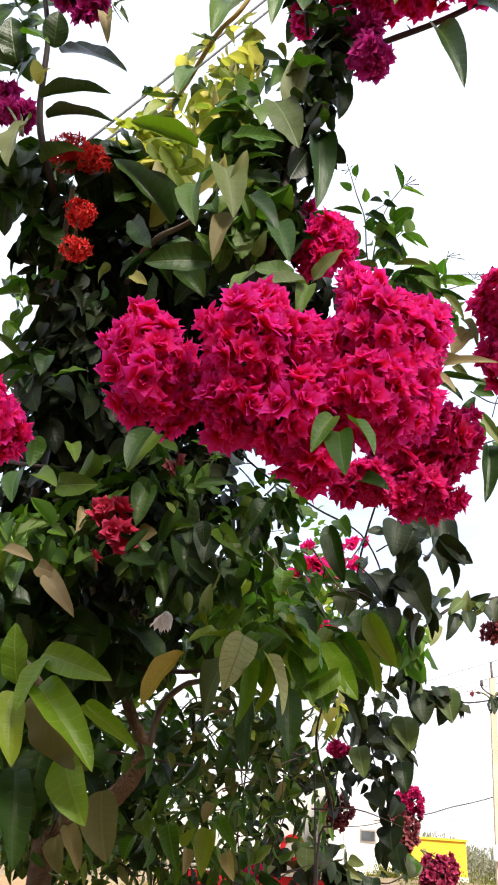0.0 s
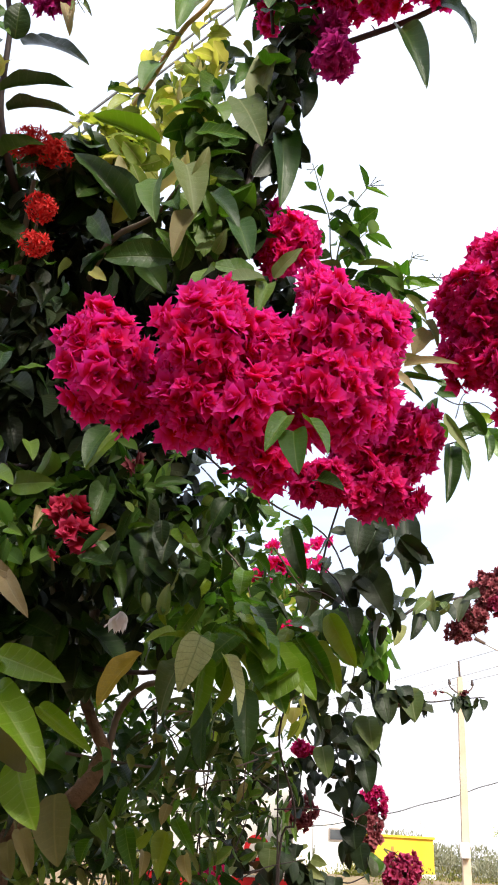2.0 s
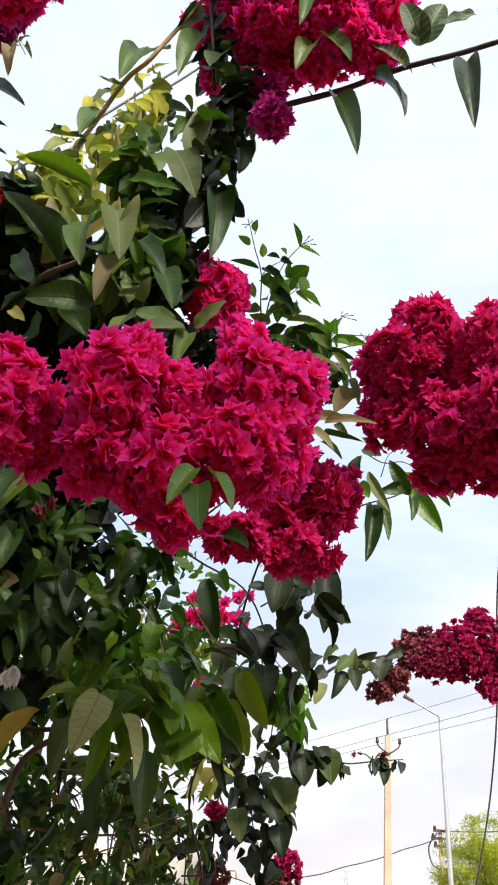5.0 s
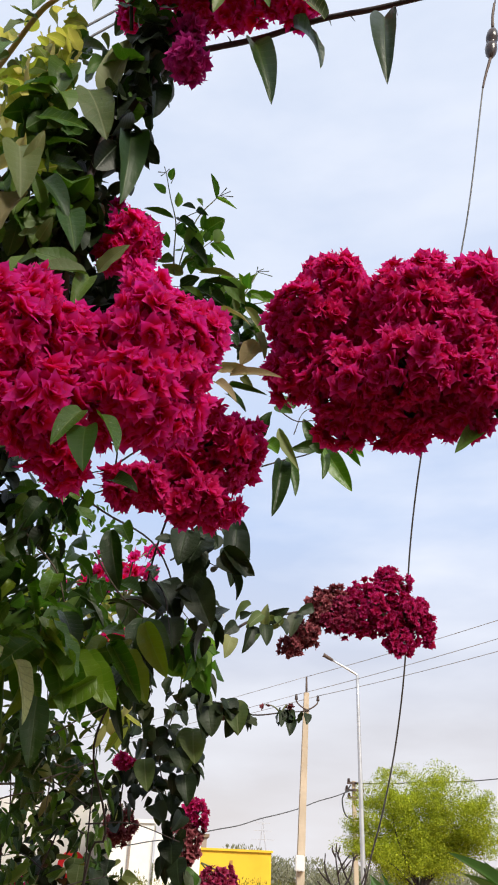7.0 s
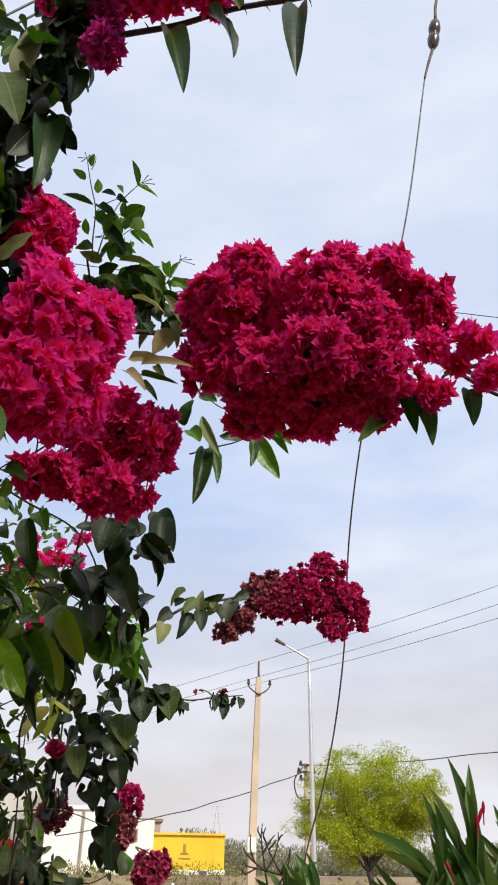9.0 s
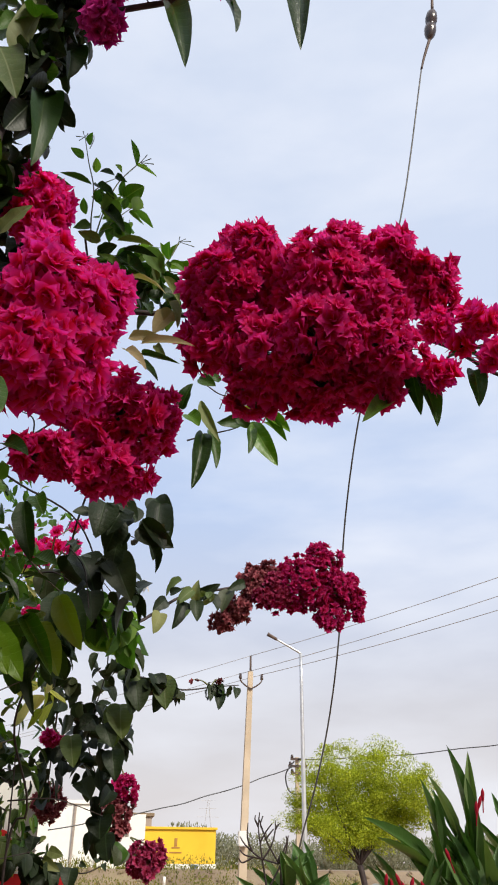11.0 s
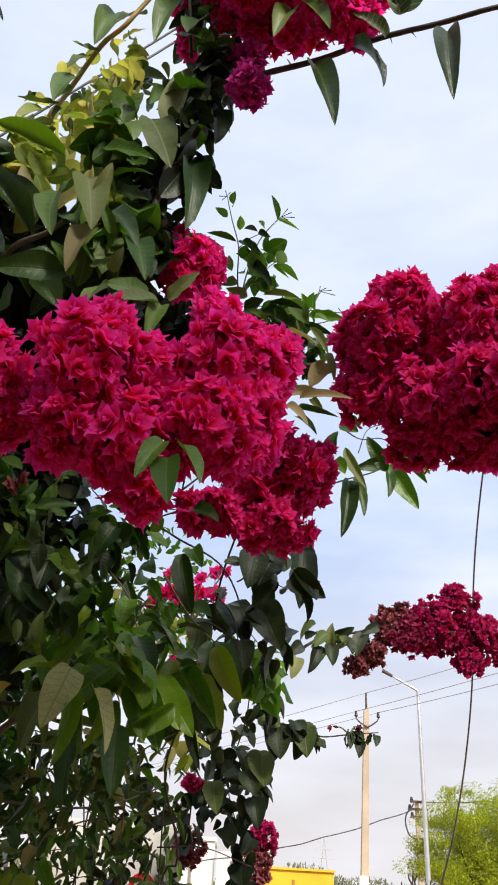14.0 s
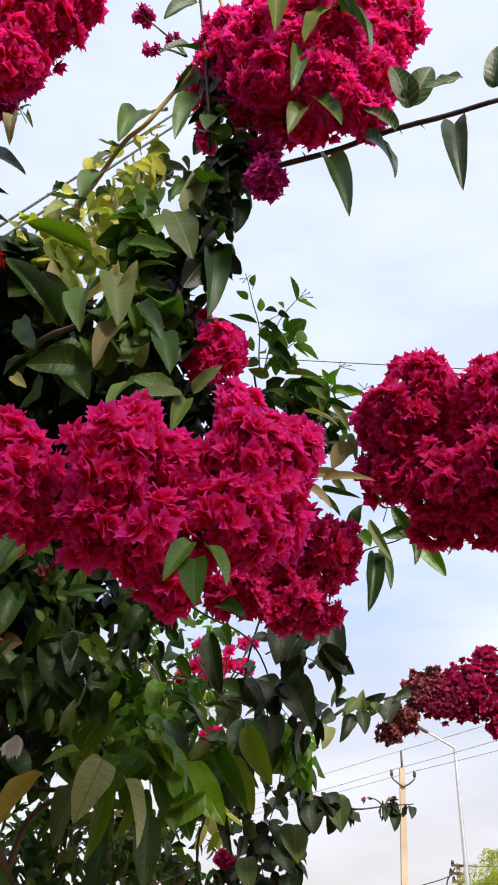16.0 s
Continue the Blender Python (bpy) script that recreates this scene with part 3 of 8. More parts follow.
def embankment():
    ob = thing("embankment", (6, 46, 0), "low embankment faced with pale rough stones", "embankment", kind="structure")
    bm = bmesh.new()
    for x0, x1 in ((-90, 110),):
        v = [bm.verts.new(p) for p in ((x0, 44, -0.2), (x1, 44, -0.2), (x1, 46.5, 1.25), (x0, 46.5, 1.25), (x1, 56, 1.25), (x0, 56, 1.25), (x1, 58, -0.2), (x0, 58, -0.2))]
        for q in ((0, 1, 2, 3), (3, 2, 4, 5), (5, 4, 6, 7)):
            bm.faces.new([v[i] for i in q])
    part("bank", bm, STONE, ob)
    rng = random.Random(8)
    bm = bmesh.new()
    base = bmesh.ops.create_icosphere(bm, subdivisions=1, radius=0.5)["verts"]
    t = ([tuple(v.co) for v in base], [tuple(v.index for v in q.verts) for q in bm.faces], [(0, 0)] * len(base))
    bm.free()
    places = []
    for _ in range(420):
        s = rng.random()
        places.append(Matrix.Translation((rng.uniform(-25, 40), 44 + 2.5 * s, -0.2 + 1.45 * s)) @ Euler((rng.uniform(0, 6), rng.uniform(0, 6), 0)).to_matrix().to_4x4() @ Matrix.Diagonal((rng.uniform(0.2, 0.5), rng.uniform(0.2, 0.5), rng.uniform(0.12, 0.25), 1)))
    part("stones", soup("stones", t, places), STONE, ob, kind="stuff")


embankment()


def yellow_building():
    x0, _, z1 = (2.433, 60, 3.439)
    x1, _, z2 = (8.312, 60, 3.597)
    ob = thing("building", ((x0 + x1) / 2, 63, 0), "low building with a bright yellow painted wall", "building")
    box("wall", (x0, 60, 1.5), (x1, 66, z2), YELLOW_PAINT, ob)
    box("plinth", (x0 - 0.05, 59.9, 0), (x1 + 0.05, 66.1, 1.5), WHITE_WALL, ob)
    box("blue_band", (x0 + 4.2, 59.84, 1.15), (x1 - 1.2, 59.9, 1.46), BLUE_PAINT, ob, "faded blue painted band")
    box("parapet", (x0 - 0.1, 59.85, z2), (x1 + 0.1, 66.15, z2 + 0.14), YELLOW_PAINT, ob)
    frame_ob = box("window", (x0 + 0.25, 59.9, z2 - 1.25), (x0 + 0.95, 60, z2 - 0.12), WHITE_WALL, ob, "small white-framed window")
    box("pane", (x0 + 0.35, 59.87, z2 - 1.15), (x0 + 0.85, 59.9, z2 - 0.22), YELLOW_PAINT, frame_ob)
    # a painted emblem and its line of writing, too far off to read
    cx = (x0 + x1) / 2 + 0.2
    box("painted_mark", (cx - 0.1, 59.97, z2 - 1.05), (cx + 0.1, 59.995, z2 - 0.55), EMBLEM, ob)
    box("painted_mark", (cx - 0.28, 59.97, z2 - 1.17), (cx + 0.28, 59.995, z2 - 1.08), EMBLEM, ob)
    box("painted_mark", (cx - 0.42, 59.97, z2 - 1.46), (cx + 0.42, 59.995, z2 - 1.38), EMBLEM, ob)
    top, _, z3 = (2.929, 75, 5.082)
    end = (4.668, 75, 5.116)[0]
    back = thing("building", ((top + end) / 2, 77, 0), "weathered brown building rising behind a yellow one", "building")
    box("wall", (top, 75, 0), (end, 79, z3), BRICK_WALL, back)
    box("roof", (top - 0.2, 74.8, z3), (end + 0.2, 79.2, z3 + 0.25), STONE, back)


yellow_building()


def white_building():
    x0, _, z1 = (-9.262, 50, 4.675)
    x1, _, z2 = (0.231, 50, 4.478)
    ob = thing("building", ((x0 + x1) / 2, 53, 0), "large plain whitewashed building with a flat roof", "building")
    box("wall", (x0, 50, 0), (x1, 58, z2), WHITE_WALL, ob)
    box("parapet", (x0 - 0.1, 49.88, z2), (x1 + 0.1, 58.1, z2 + 0.2), WHITE_WALL, ob)
    for k in range(2, 5):
        x = x1 - 2.6 - 3.1 * k
        f = box("window", (x - 0.55, 49.93, z2 - 2.0), (x + 0.55, 50, z2 - 0.9), BRICK_WALL, ob)
        box("pane", (x - 0.45, 49.9, z2 - 1.9), (x + 0.45, 49.93, z2 - 1.0), GLASS_DARK, f)
    box("drain_pipe", (x1 - 1.35, 49.85, 0.2), (x1 - 1.23, 49.97, z2), BRICK_WALL, ob)
    shed = thing("building", ((x1 + x1 + 3) / 2, 51, 0), "small white outbuilding with a barred window", "building")
    box("wall", (x1 + 0.15, 49.6, 0), (x1 + 2.7, 53, z2 - 0.5), WHITE_WALL, shed)
    f = box("window", (x1 + 0.9, 49.53, z2 - 1.6), (x1 + 1.8, 49.6, z2 - 0.95), BRICK_WALL, shed)
    box("pane", (x1 + 0.98, 49.5, z2 - 1.52), (x1 + 1.72, 49.53, z2 - 1.03), GLASS_DARK, f)


white_building()


def utility_pole():
    top = Vector((4.746, 25, 6.92))
    foot = Vector((4.548, 25, 1.192))
    lean = (foot.x - top.x) / (top.z - foot.z)
    base = Vector((top.x + lean * top.z, 25, 0))
    ob = thing("utility_pole", base, "tall tapering concrete utility pole with steel line brackets", "utility pole")
    v, f = tube([base - Vector((0, 0, 0.3)), (base + top) / 2, top], 0.17, 0.105, 4, 4)
    part("shaft", mesh_from("shaft", v, f, smooth=False), CONCRETE, ob)
    v, f = tube([top - Vector((0, 0, 0.1)), top + Vector((0, 0, 0.5))], 0.035, 0.03, 6, 2)
    part("top_spike", mesh_from("top_spike", v, f), RUST, ob)
    for s in (-1, 1):
        a = top + Vector((0, -0.12, -0.55))
        v, f = tube([a, a + Vector((s * 0.18, 0, 0.1)), a + Vector((s * 0.33, 0, 0.24)), a + Vector((s * 0.34, 0, 0.42))], 0.024, 0.02, 6, 4)
        arm = part("bracket", mesh_from("bracket", v, f), RUST, ob)
        v, f = tube([a + Vector((s * 0.34, 0, 0.3)), a + Vector((s * 0.34, 0, 0.36)), a + Vector((s * 0.34, 0, 0.46))], 0.055, 0.035, 8, 2)
        part("insulator", mesh_from("insulator", v, f), CERAMIC, arm)
    b = Vector((4.523, 24.8, 2.189))
    box("meter_box", b - Vector((0.13, 0.1, 0.2)), b + Vector((0.13, 0.1, 0.2)), SIGN_WHITE, ob, "small white box strapped to the pole", 0.02)
    return top


POLE_TOP = utility_pole()


def street_lamp():
    bend = Vector((6.863, 27, 8.066))
    tip = Vector((5.681, 27, 8.678))
    foot = Vector((bend.x, 27, 0))
    ob = thing("street_lamp", foot, "slim galvanised street lamp with one slanting arm", "street lamp")
    v, f = tube([foot, (foot + bend) / 2, bend], 0.085, 0.055, 12, 4)
    part("pole", mesh_from("pole", v, f), GALVANISED, ob)
    v, f = tube([foot, foot + Vector((0, 0, 0.12))], 0.2, 0.19, 12, 2)
    part("base_plate", mesh_from("base_plate", v, f), GALVANISED, ob)
    end = bend.lerp(tip, 0.72)
    v, f = tube([bend - Vector((0, 0, 0.12)), bend + Vector((-0.02, 0, 0.0)), bend.lerp(tip, 0.35), end], 0.05, 0.032, 8, 5)
    part("arm", mesh_from("arm", v, f), GALVANISED, ob)
    v, f = tube([end, end.lerp(tip, 0.25), end.lerp(tip, 0.8), tip], 0.05, 0.075, 8, 3)
    part("lamp_head", mesh_from("lamp_head", v, f), RUST, ob, "grey lamp head")


street_lamp()


def far_pole():
    top = Vector((9.609, 40, 6.149))
    ob = thing("utility_pole", (top.x, 40, 0), "concrete utility pole with stacked insulators behind a tree", "utility pole")
    v, f = tube([(top.x, 40, -0.3), (top.x, 40, 3), top], 0.16, 0.11, 4, 3)
    part("shaft", mesh_from("shaft", v, f, smooth=False), CONCRETE, ob)
    for k, w in enumerate((0.34, 0.46, 0.34)):
        z = top.z - 0.1 - 0.32 * k
        bar = box("crossarm", (top.x - w, 39.8, z - 0.05), (top.x + w, 39.9, z + 0.05), RUST, ob)
        for s in (-1, 1):
            v, f = tube([(top.x + s * w * 0.8, 39.85, z + 0.05), (top.x + s * w * 0.8, 39.85, z + 0.2)], 0.08, 0.05, 6, 2)
            part("insulator", mesh_from("insulator", v, f), CERAMIC, bar)
    loop = [Vector((top.x - 0.2, 39.7, top.z - 0.2)), Vector((top.x - 0.62, 39.7, top.z - 0.8)), Vector((top.x - 0.5, 39.7, top.z - 1.5)), Vector((top.x - 0.1, 39.7, top.z - 1.7))]
    v, f = tube(loop, 0.035, 0.035, 5, 6)
    part("cable_loop", mesh_from("cable_loop", v, f), CABLE_BLACK, ob)
    return top


FAR_TOP = far_pole()


def line(name, a, b, sag, r, mat, label, group="overhead lines", waves=0.0):
    a, b = Vector(a), Vector(b)
    pts = [a.lerp(b, k / 12) - Vector((0, 0, sag * 4 * (k / 12) * (1 - k / 12) + waves * math.sin(k * 2.3))) for k in range(13)]
    v, f = tube(pts, r, r, 5, 3)
    ob = part(name, mesh_from(name, v, f), mat, None)
    return tagged(ob, label, "cable", group)


for off, far in (((0.0, 0.0, 0.5), (13.554, 14, 8.878)), ((-0.34, -0.12, -0.1), (13.377, 14, 8.324)), ((0.34, -0.12, -0.1), (13.227, 14, 7.854))):
    line("power_line", POLE_TOP + Vector(off), far, 0.15, 0.010, PALE_WIRE, "thin bare power line running from a concrete pole")
    line("power_line", POLE_TOP + Vector(off), Vector((POLE_TOP.x - 26, 62, POLE_TOP.z - 0.5 + off[2])), 0.5, 0.010, PALE_WIRE, "thin bare power line running from a concrete pole")
line("service_cable", FAR_TOP + Vector((0, -0.2, -0.35)), (-1.624, 36, 2.695), 0.35, 0.024, CABLE_BLACK, "sagging black insulated cable between poles", waves=0.03)
line("service_cable", FAR_TOP + Vector((0, -0.2, -0.1)), (27.333, 34, 8.363), 0.6, 0.024, CABLE_BLACK, "sagging black insulated cable between poles", waves=0.03)
line("telephone_cable", (-3.841, 24, 22.065), (20.071, 20, 18.316), 0.1, 0.018, CABLE_BLACK, "thin dark cable high over the road")
line("black_cable", (-2.523, 4.2, 5.35), (-0.053, 4.6, 9.249), 0.01, 0.011, CABLE_BLACK, "thick black cable passing behind the leaves", "house cables")
line("black_cable", (-2.478, 4.2, 5.216), (-0.041, 4.6, 9.045), 0.015, 0.011, CABLE_BLACK, "thick black cable passing behind the leaves", "house cables")


def stay_wire():
    pts = [(2.666, 2.7, 9.393), (2.108, 2.86, 6.255)]
    low = [(1.984, 2.9, 5.612), (1.869, 3.01, 4.841), (1.783, 3.09, 4.377), (1.663, 3.2, 3.796), (1.621, 3.43, 3.437), (1.616, 3.7, 3.031), (1.647, 3.98, 2.591), (1.642, 4.2, 2.242), (1.592, 4.32, 1.934), (1.532, 4.42, 1.682), (1.502, 4.5, 1.485)]
    end = Vector(low[-1])
    slope = (Vector(low[-1]) - Vector(low[-2])).normalized()
    foot = end + slope * (end.z / -slope.z)
    ob = thing("stay_wire", foot, "twisted steel stay wire with an egg insulator", "wire")
    v, f = tube([Vector(p) for p in low] + [foot], 0.0042, 0.0042, 6, 6)
    part("lower_wire", mesh_from("lower_wire", v, f), WIRE_STEEL, ob)
    v, f = tube(pts, 0.0042, 0.0042, 6, 6)
    part("upper_wire", mesh_from("upper_wire", v, f), WIRE_STEEL, ob)
    a, b = Vector((2.092, 2.86, 6.143)), Vector((2.052, 2.88, 5.868))
    axis = (b - a).normalized()
    side = axis.orthogonal().normalized()
    up = axis.cross(side)
    shape = ((0.0, 0.007), (0.06, 0.018), (0.16, 0.031), (0.3, 0.036), (0.42, 0.034), (0.47, 0.023), (0.53, 0.023), (0.58, 0.034), (0.7, 0.036), (0.84, 0.031), (0.94, 0.018), (1.0, 0.007))
    v = [a.lerp(b, s) + (side * math.cos(k * 0.5236) + up * math.sin(k * 0.5236)) * r for s, r in shape for k in range(12)]
    f = [(i * 12 + k, i * 12 + (k + 1) % 12, i * 12 + 12 + (k + 1) % 12, i * 12 + 12 + k) for i in range(len(shape) - 1) for k in range(12)]
    part("insulator", mesh_from("insulator", v, f), CERAMIC, ob, "brown glazed egg insulator")
    v, f = tube([b, Vector((2.013, 2.89, 5.732)), Vector(low[0])], 0.0095, 0.006, 6, 5)
    part("wire_grip", mesh_from("wire_grip", v, f), RUST, ob, "twisted binding below the insulator")
    v, f = tube([(2.126, 2.85, 6.389), (2.1, 2.85, 6.254), a], 0.006, 0.0095, 6, 5)
    part("wire_grip", mesh_from("wire_grip", v, f), RUST, ob)


stay_wire()


def acacia():
    rng = random.Random(21)
    base = Vector((9.62, 30, 0))
    ob = thing("tree", base, "airy thorn tree with fine yellow-green leaves", "tree")
    fork = base + Vector((-0.1, 0, 1.55))
    v, f = tube([base, base + Vector((0.1, 0, 0.6)), fork], 0.13, 0.10, 8, 4, 0.1, rng)
    part("trunk", mesh_from("trunk", v, f), STEM_DARK, ob)

    def roof(x):
        """Height of the uneven outline over the crown."""
        return 5.25 - 0.115 * (x - 9.5) ** 2 * (1.35 if x < 9.5 else 0.62) + 0.30 * math.sin(x * 3.1) + 0.22 * math.sin(x * 7.3 + 1)

    poses = []

    def clump(q, r):
        poses.extend(spray(q, (r * 1.9, r * 1.5, r * 1.15), int(1150 * r), 0.068, rng, 0.1, 0.8, 0.3, (0.3, 0.55), 0, 0.9))

    for i in range(15):
        x = 7.5 + 4.5 * i / 14 + rng.uniform(-0.2, 0.2)
        e = Vector((x, 30 + rng.uniform(-1.4, 1.4), roof(x) - rng.uniform(0.2, 1.5) - 0.25 * abs(x - 9.6)))
        mid = fork.lerp(e, 0.5) + Vector((rng.uniform(-0.25, 0.25), 0, rng.uniform(-0.1, 0.35)))
        v, f = tube([fork, mid, e], 0.042, 0.008, 5, 5, 0.1, rng)
        part("limb", mesh_from("limb", v, f), STEM_DARK, ob)
        for s in (0.35, 0.55, 0.75, 0.9, 1.0):
            q = fork.lerp(mid, s * 2) if s < 0.5 else mid.lerp(e, s * 2 - 1)
            for _ in range(4):
                clump(q + Vector((rng.gauss(0, 0.3), rng.gauss(0, 0.35), rng.gauss(0.05, 0.16))), rng.uniform(0.12, 0.34))
    for _ in range(430):
        x = rng.uniform(7.35, 12.15)
        low = 2.0 + 0.16 * (x - 9.4) ** 2 if x < 9.4 else 2.0 + 0.10 * (x - 9.4) ** 2
        z = low + (roof(x) - low) * rng.random() ** 0.75
        if noise.noise(Vector((x * 1.1, 3.7, z * 1.9))) > -0.2:
            clump(Vector((x, 30 + rng.uniform(-1.5, 1.5), z)), 0.09 + 0.26 * rng.random() ** 1.6)
    part("crown", soup("crown", TINY, poses), ACACIA_LEAF, ob, kind="stuff")


acacia()


def scrub(name, label, spots, n, size, mat, seed, category="bushes"):
    rng = random.Random(seed)
    poses = []
    for c, r in spots(rng):
        poses += spray(c, r, n, size, rng, -0.9, 0.5, 0.3, (0.12, 0.5), 0, 0.45)
    ob = part(name, soup(name, TINY, poses), mat, None)
    tagged(ob, label, category, kind="stuff")


scrub("scrub", "withered roadside scrub and tall dry grass", lambda r: [((r.uniform(-8, 24), r.uniform(28, 44), 0.1), (r.uniform(0.5, 1.6), 0.6, r.uniform(0.2, 1.0) * r.random() + 0.12)) for _ in range(340)], 330, 0.12, SCRUB_LEAF, 31)
scrub("roadside_bushes", "brown-green bushes growing along the verge", lambda r: [((r.uniform(-6, 14), r.uniform(29, 41), 0.35), (r.uniform(0.5, 1.1), 0.6, r.uniform(0.4, 0.9))) for _ in range(46)], 700, 0.09, BUSH_LEAF, 34)
scrub("green_bush", "yellow-green bush before a yellow wall", lambda r: [((2.9 + r.uniform(-1.1, 1.1), 47 + r.uniform(-0.5, 0.5), 1.0 + r.uniform(-0.5, 0.75)), (r.uniform(0.25, 0.6), 0.4, r.uniform(0.2, 0.5))) for _ in range(26)], 260, 0.12, BUSH_LEAF, 35, "bush")
scrub("hedge_bushes", "dusty green bushes before a whitewashed wall", lambda r: [((r.uniform(-12, 11), r.uniform(46, 49), 0.8), (r.uniform(0.6, 1.3), 0.7, r.uniform(0.5, 1.3))) for _ in range(60)], 420, 0.15, BUSH_LEAF, 32)
scrub("far_woods", "hazy grey-green belt of distant trees", lambda r: [((x + r.uniform(-2, 2), 130 + r.uniform(-10, 10), r.uniform(1.0, 4.0)), (r.uniform(3, 5), 3, r.uniform(1.6, 3.4))) for x in range(-80, 120, 2)], 1500, 0.55, FAR_LEAF_HAZED, 33, "woods")


# members drawn thin so that the tower looks faint, in place of haze
def pylon():
    top = Vector((36.513, 300, 22.449))
    ob = thing("transmission_tower", (top.x, 300, 0), "lattice pylon far off, drawn thin to look hazy", "pylon")
    h, w = top.z, 3.2
    for sx in (-1, 1):
        for sy in (-1, 1):
            v, f = tube([(top.x + sx * w, 300 + sy * w, 0), (top.x + sx * 0.7, 300 + sy * 0.7, h * 0.7), (top.x + sx * 0.15, 300, h)], 0.08, 0.06, 4, 3)
            part("tower_leg", mesh_from("tower_leg", v, f), PALE_WIRE, ob)
    for z, s in ((0.7, 4.0), (0.82, 3.2), (0.93, 2.4)):
        box("crossarm", (top.x - s, 299.94, h * z - 0.06), (top.x + s, 300.06, h * z + 0.06), PALE_WIRE, ob)


pylon()


def marker_post():
    top = Vector((1.814, 17.5, 1.329))
    ob = thing("marker_post", (top.x, 17.5, 0), "thin roadside post in black and white bands", "post")
    n = 8
    for k in range(n):
        z0, z1 = top.z * k / n, top.z * (k + 1) / n
        v, f = tube([(top.x, 17.5, z0), (top.x, 17.5, z1)], 0.027, 0.027, 8, 1)
        part("band", mesh_from("band", v, f), SIGN_WHITE if k % 2 else MARK_DARK, ob)


marker_post()


def roadside_stone():
    ob = thing("milestone", (8.81, 26, 0), "pale blue-grey roadside stone with worn dark figures", "milestone")
    bm = bmesh.new()
    n, w, h = 14, 0.27, 0.8
    ring = [(-w, -0.15), (w, -0.15)] + [(w * math.cos(math.pi * k / n), h + w * math.sin(math.pi * k / n)) for k in range(n + 1)]
    front = [bm.verts.new((8.81 + x, 25.9, z)) for x, z in ring]
    back = [bm.verts.new((8.81 + x, 26.1, z)) for x, z in ring]
    bm.faces.new(front)
    bm.faces.new(back[::-1])
    for k in range(len(ring)):
        j = (k + 1) % len(ring)
        bm.faces.new((front[j], front[k], back[k], back[j]))
    part("stone", bm, MILESTONE, ob)
    for x in (-0.13, -0.01, 0.12):
        box("figure", (8.81 + x - 0.02, 25.892, 0.62), (8.81 + x + 0.02, 25.9, 0.8), MARK_DARK, ob)


roadside_stone()


def letters(text, size, pitch, m, mat, parent, squeeze=1.0):
    for k, ch in enumerate(text):
        cu = bpy.data.curves.new("letter", "FONT")
        cu.body, cu.size, cu.extrude, cu.align_x = ch, size, 0.002, "CENTER"
        cu.offset = size * 0.035
        tmp = new("letter_outline", cu)
        mesh = bpy.data.meshes.new_from_object(tmp)
        bpy.data.objects.remove(tmp)
        part("letter", mesh, mat, parent, "", m @ Matrix.Translation((k * pitch, 0, 0)) @ Matrix.Diagonal((squeeze, 1, 1, 1)))


def red_sign():
    corner = Vector((0.466, 3, 1.541))
    w, h = 0.62, 0.42
    ob = thing("sign_board", (corner.x - w / 2, 3.0, 0), "red sign board with bold white letters on two posts", "sign")
    board = box("board", (corner.x - w, 3.0, corner.z - h), (corner.x, 3.03, corner.z), SIGN_RED, ob, "", 0.004)
    box("border", (corner.x - w, 2.996, corner.z - 0.006), (corner.x, 3.0, corner.z), SIGN_WHITE, ob)
    box("upper_panel", (corner.x - w, 3.0, corner.z + 0.004), (corner.x - 0.12, 3.03, corner.z + 0.26), SIGN_WHITE, ob, "white panel with a red ring", 0.004)
    bm = bmesh.new()
    cx, cz = corner.x - 0.235, corner.z + 0.075
    ring = [[bm.verts.new((cx + r * math.cos(2 * math.pi * k / 32), y, cz + r * math.sin(2 * math.pi * k / 32))) for k in range(32)] for r, y in ((0.042, 2.994), (0.025, 2.994))]
    for k in range(32):
        bm.faces.new((ring[0][k], ring[0][(k + 1) % 32], ring[1][(k + 1) % 32], ring[1][k]))
    part("ring_mark", bm, SIGN_RED, ob)
    slant = Matrix(((1, 0.2, 0, 0), (0, 1, 0, 0), (0, 0, 1, 0), (0, 0, 0, 1)))
    letters("AUTO", 0.128, 0.054, Matrix.Translation((corner.x - 0.2, 2.996, corner.z - 0.134)) @ pose(0, 0, 0, 90, 0, 0) @ slant, SIGN_WHITE, ob, 0.56)
    for x in (corner.x - w + 0.1, corner.x - 0.1):
        box("post", (x - 0.02, 3.031, 0), (x + 0.02, 3.07, corner.z + 0.02), RUST, ob)


red_sign()


# ---- the flowering vine ----
R = random.Random(5)
vine = thing("bougainvillea", (0.1, 1.9, 0), "old climbing bougainvillea covered in magenta flower heads", "shrub")
stem(vine, [(0.1, 1.9, -0.05), (-0.269, 2.1, 1.351), (-0.247, 2.1, 1.571), (-0.176, 2, 1.808), (-0.075, 1.8, 2.022), (0.08, 1.55, 2.187), (0.2, 1.42, 2.322), (0.23, 1.3, 2.473), (0.267, 1.2, 2.63), (0.304, 1.1, 2.692), (0.365, 1.08, 2.82), (0.397, 1.06, 2.911), (0.421, 1.05, 3.143), (0.499, 1.03, 3.428), (0.582, 1.02, 3.928)], 0.014, 0.0062, STEM_DARK, seed=1, rough=0.1)
stem(vine, [(0.246, 1.3, 2.473), (0.272, 1.12, 2.475), (0.294, 1.08, 2.575), (0.305, 1.07, 2.655)], 0.008, 0.005, STEM_DARK, seed=2)
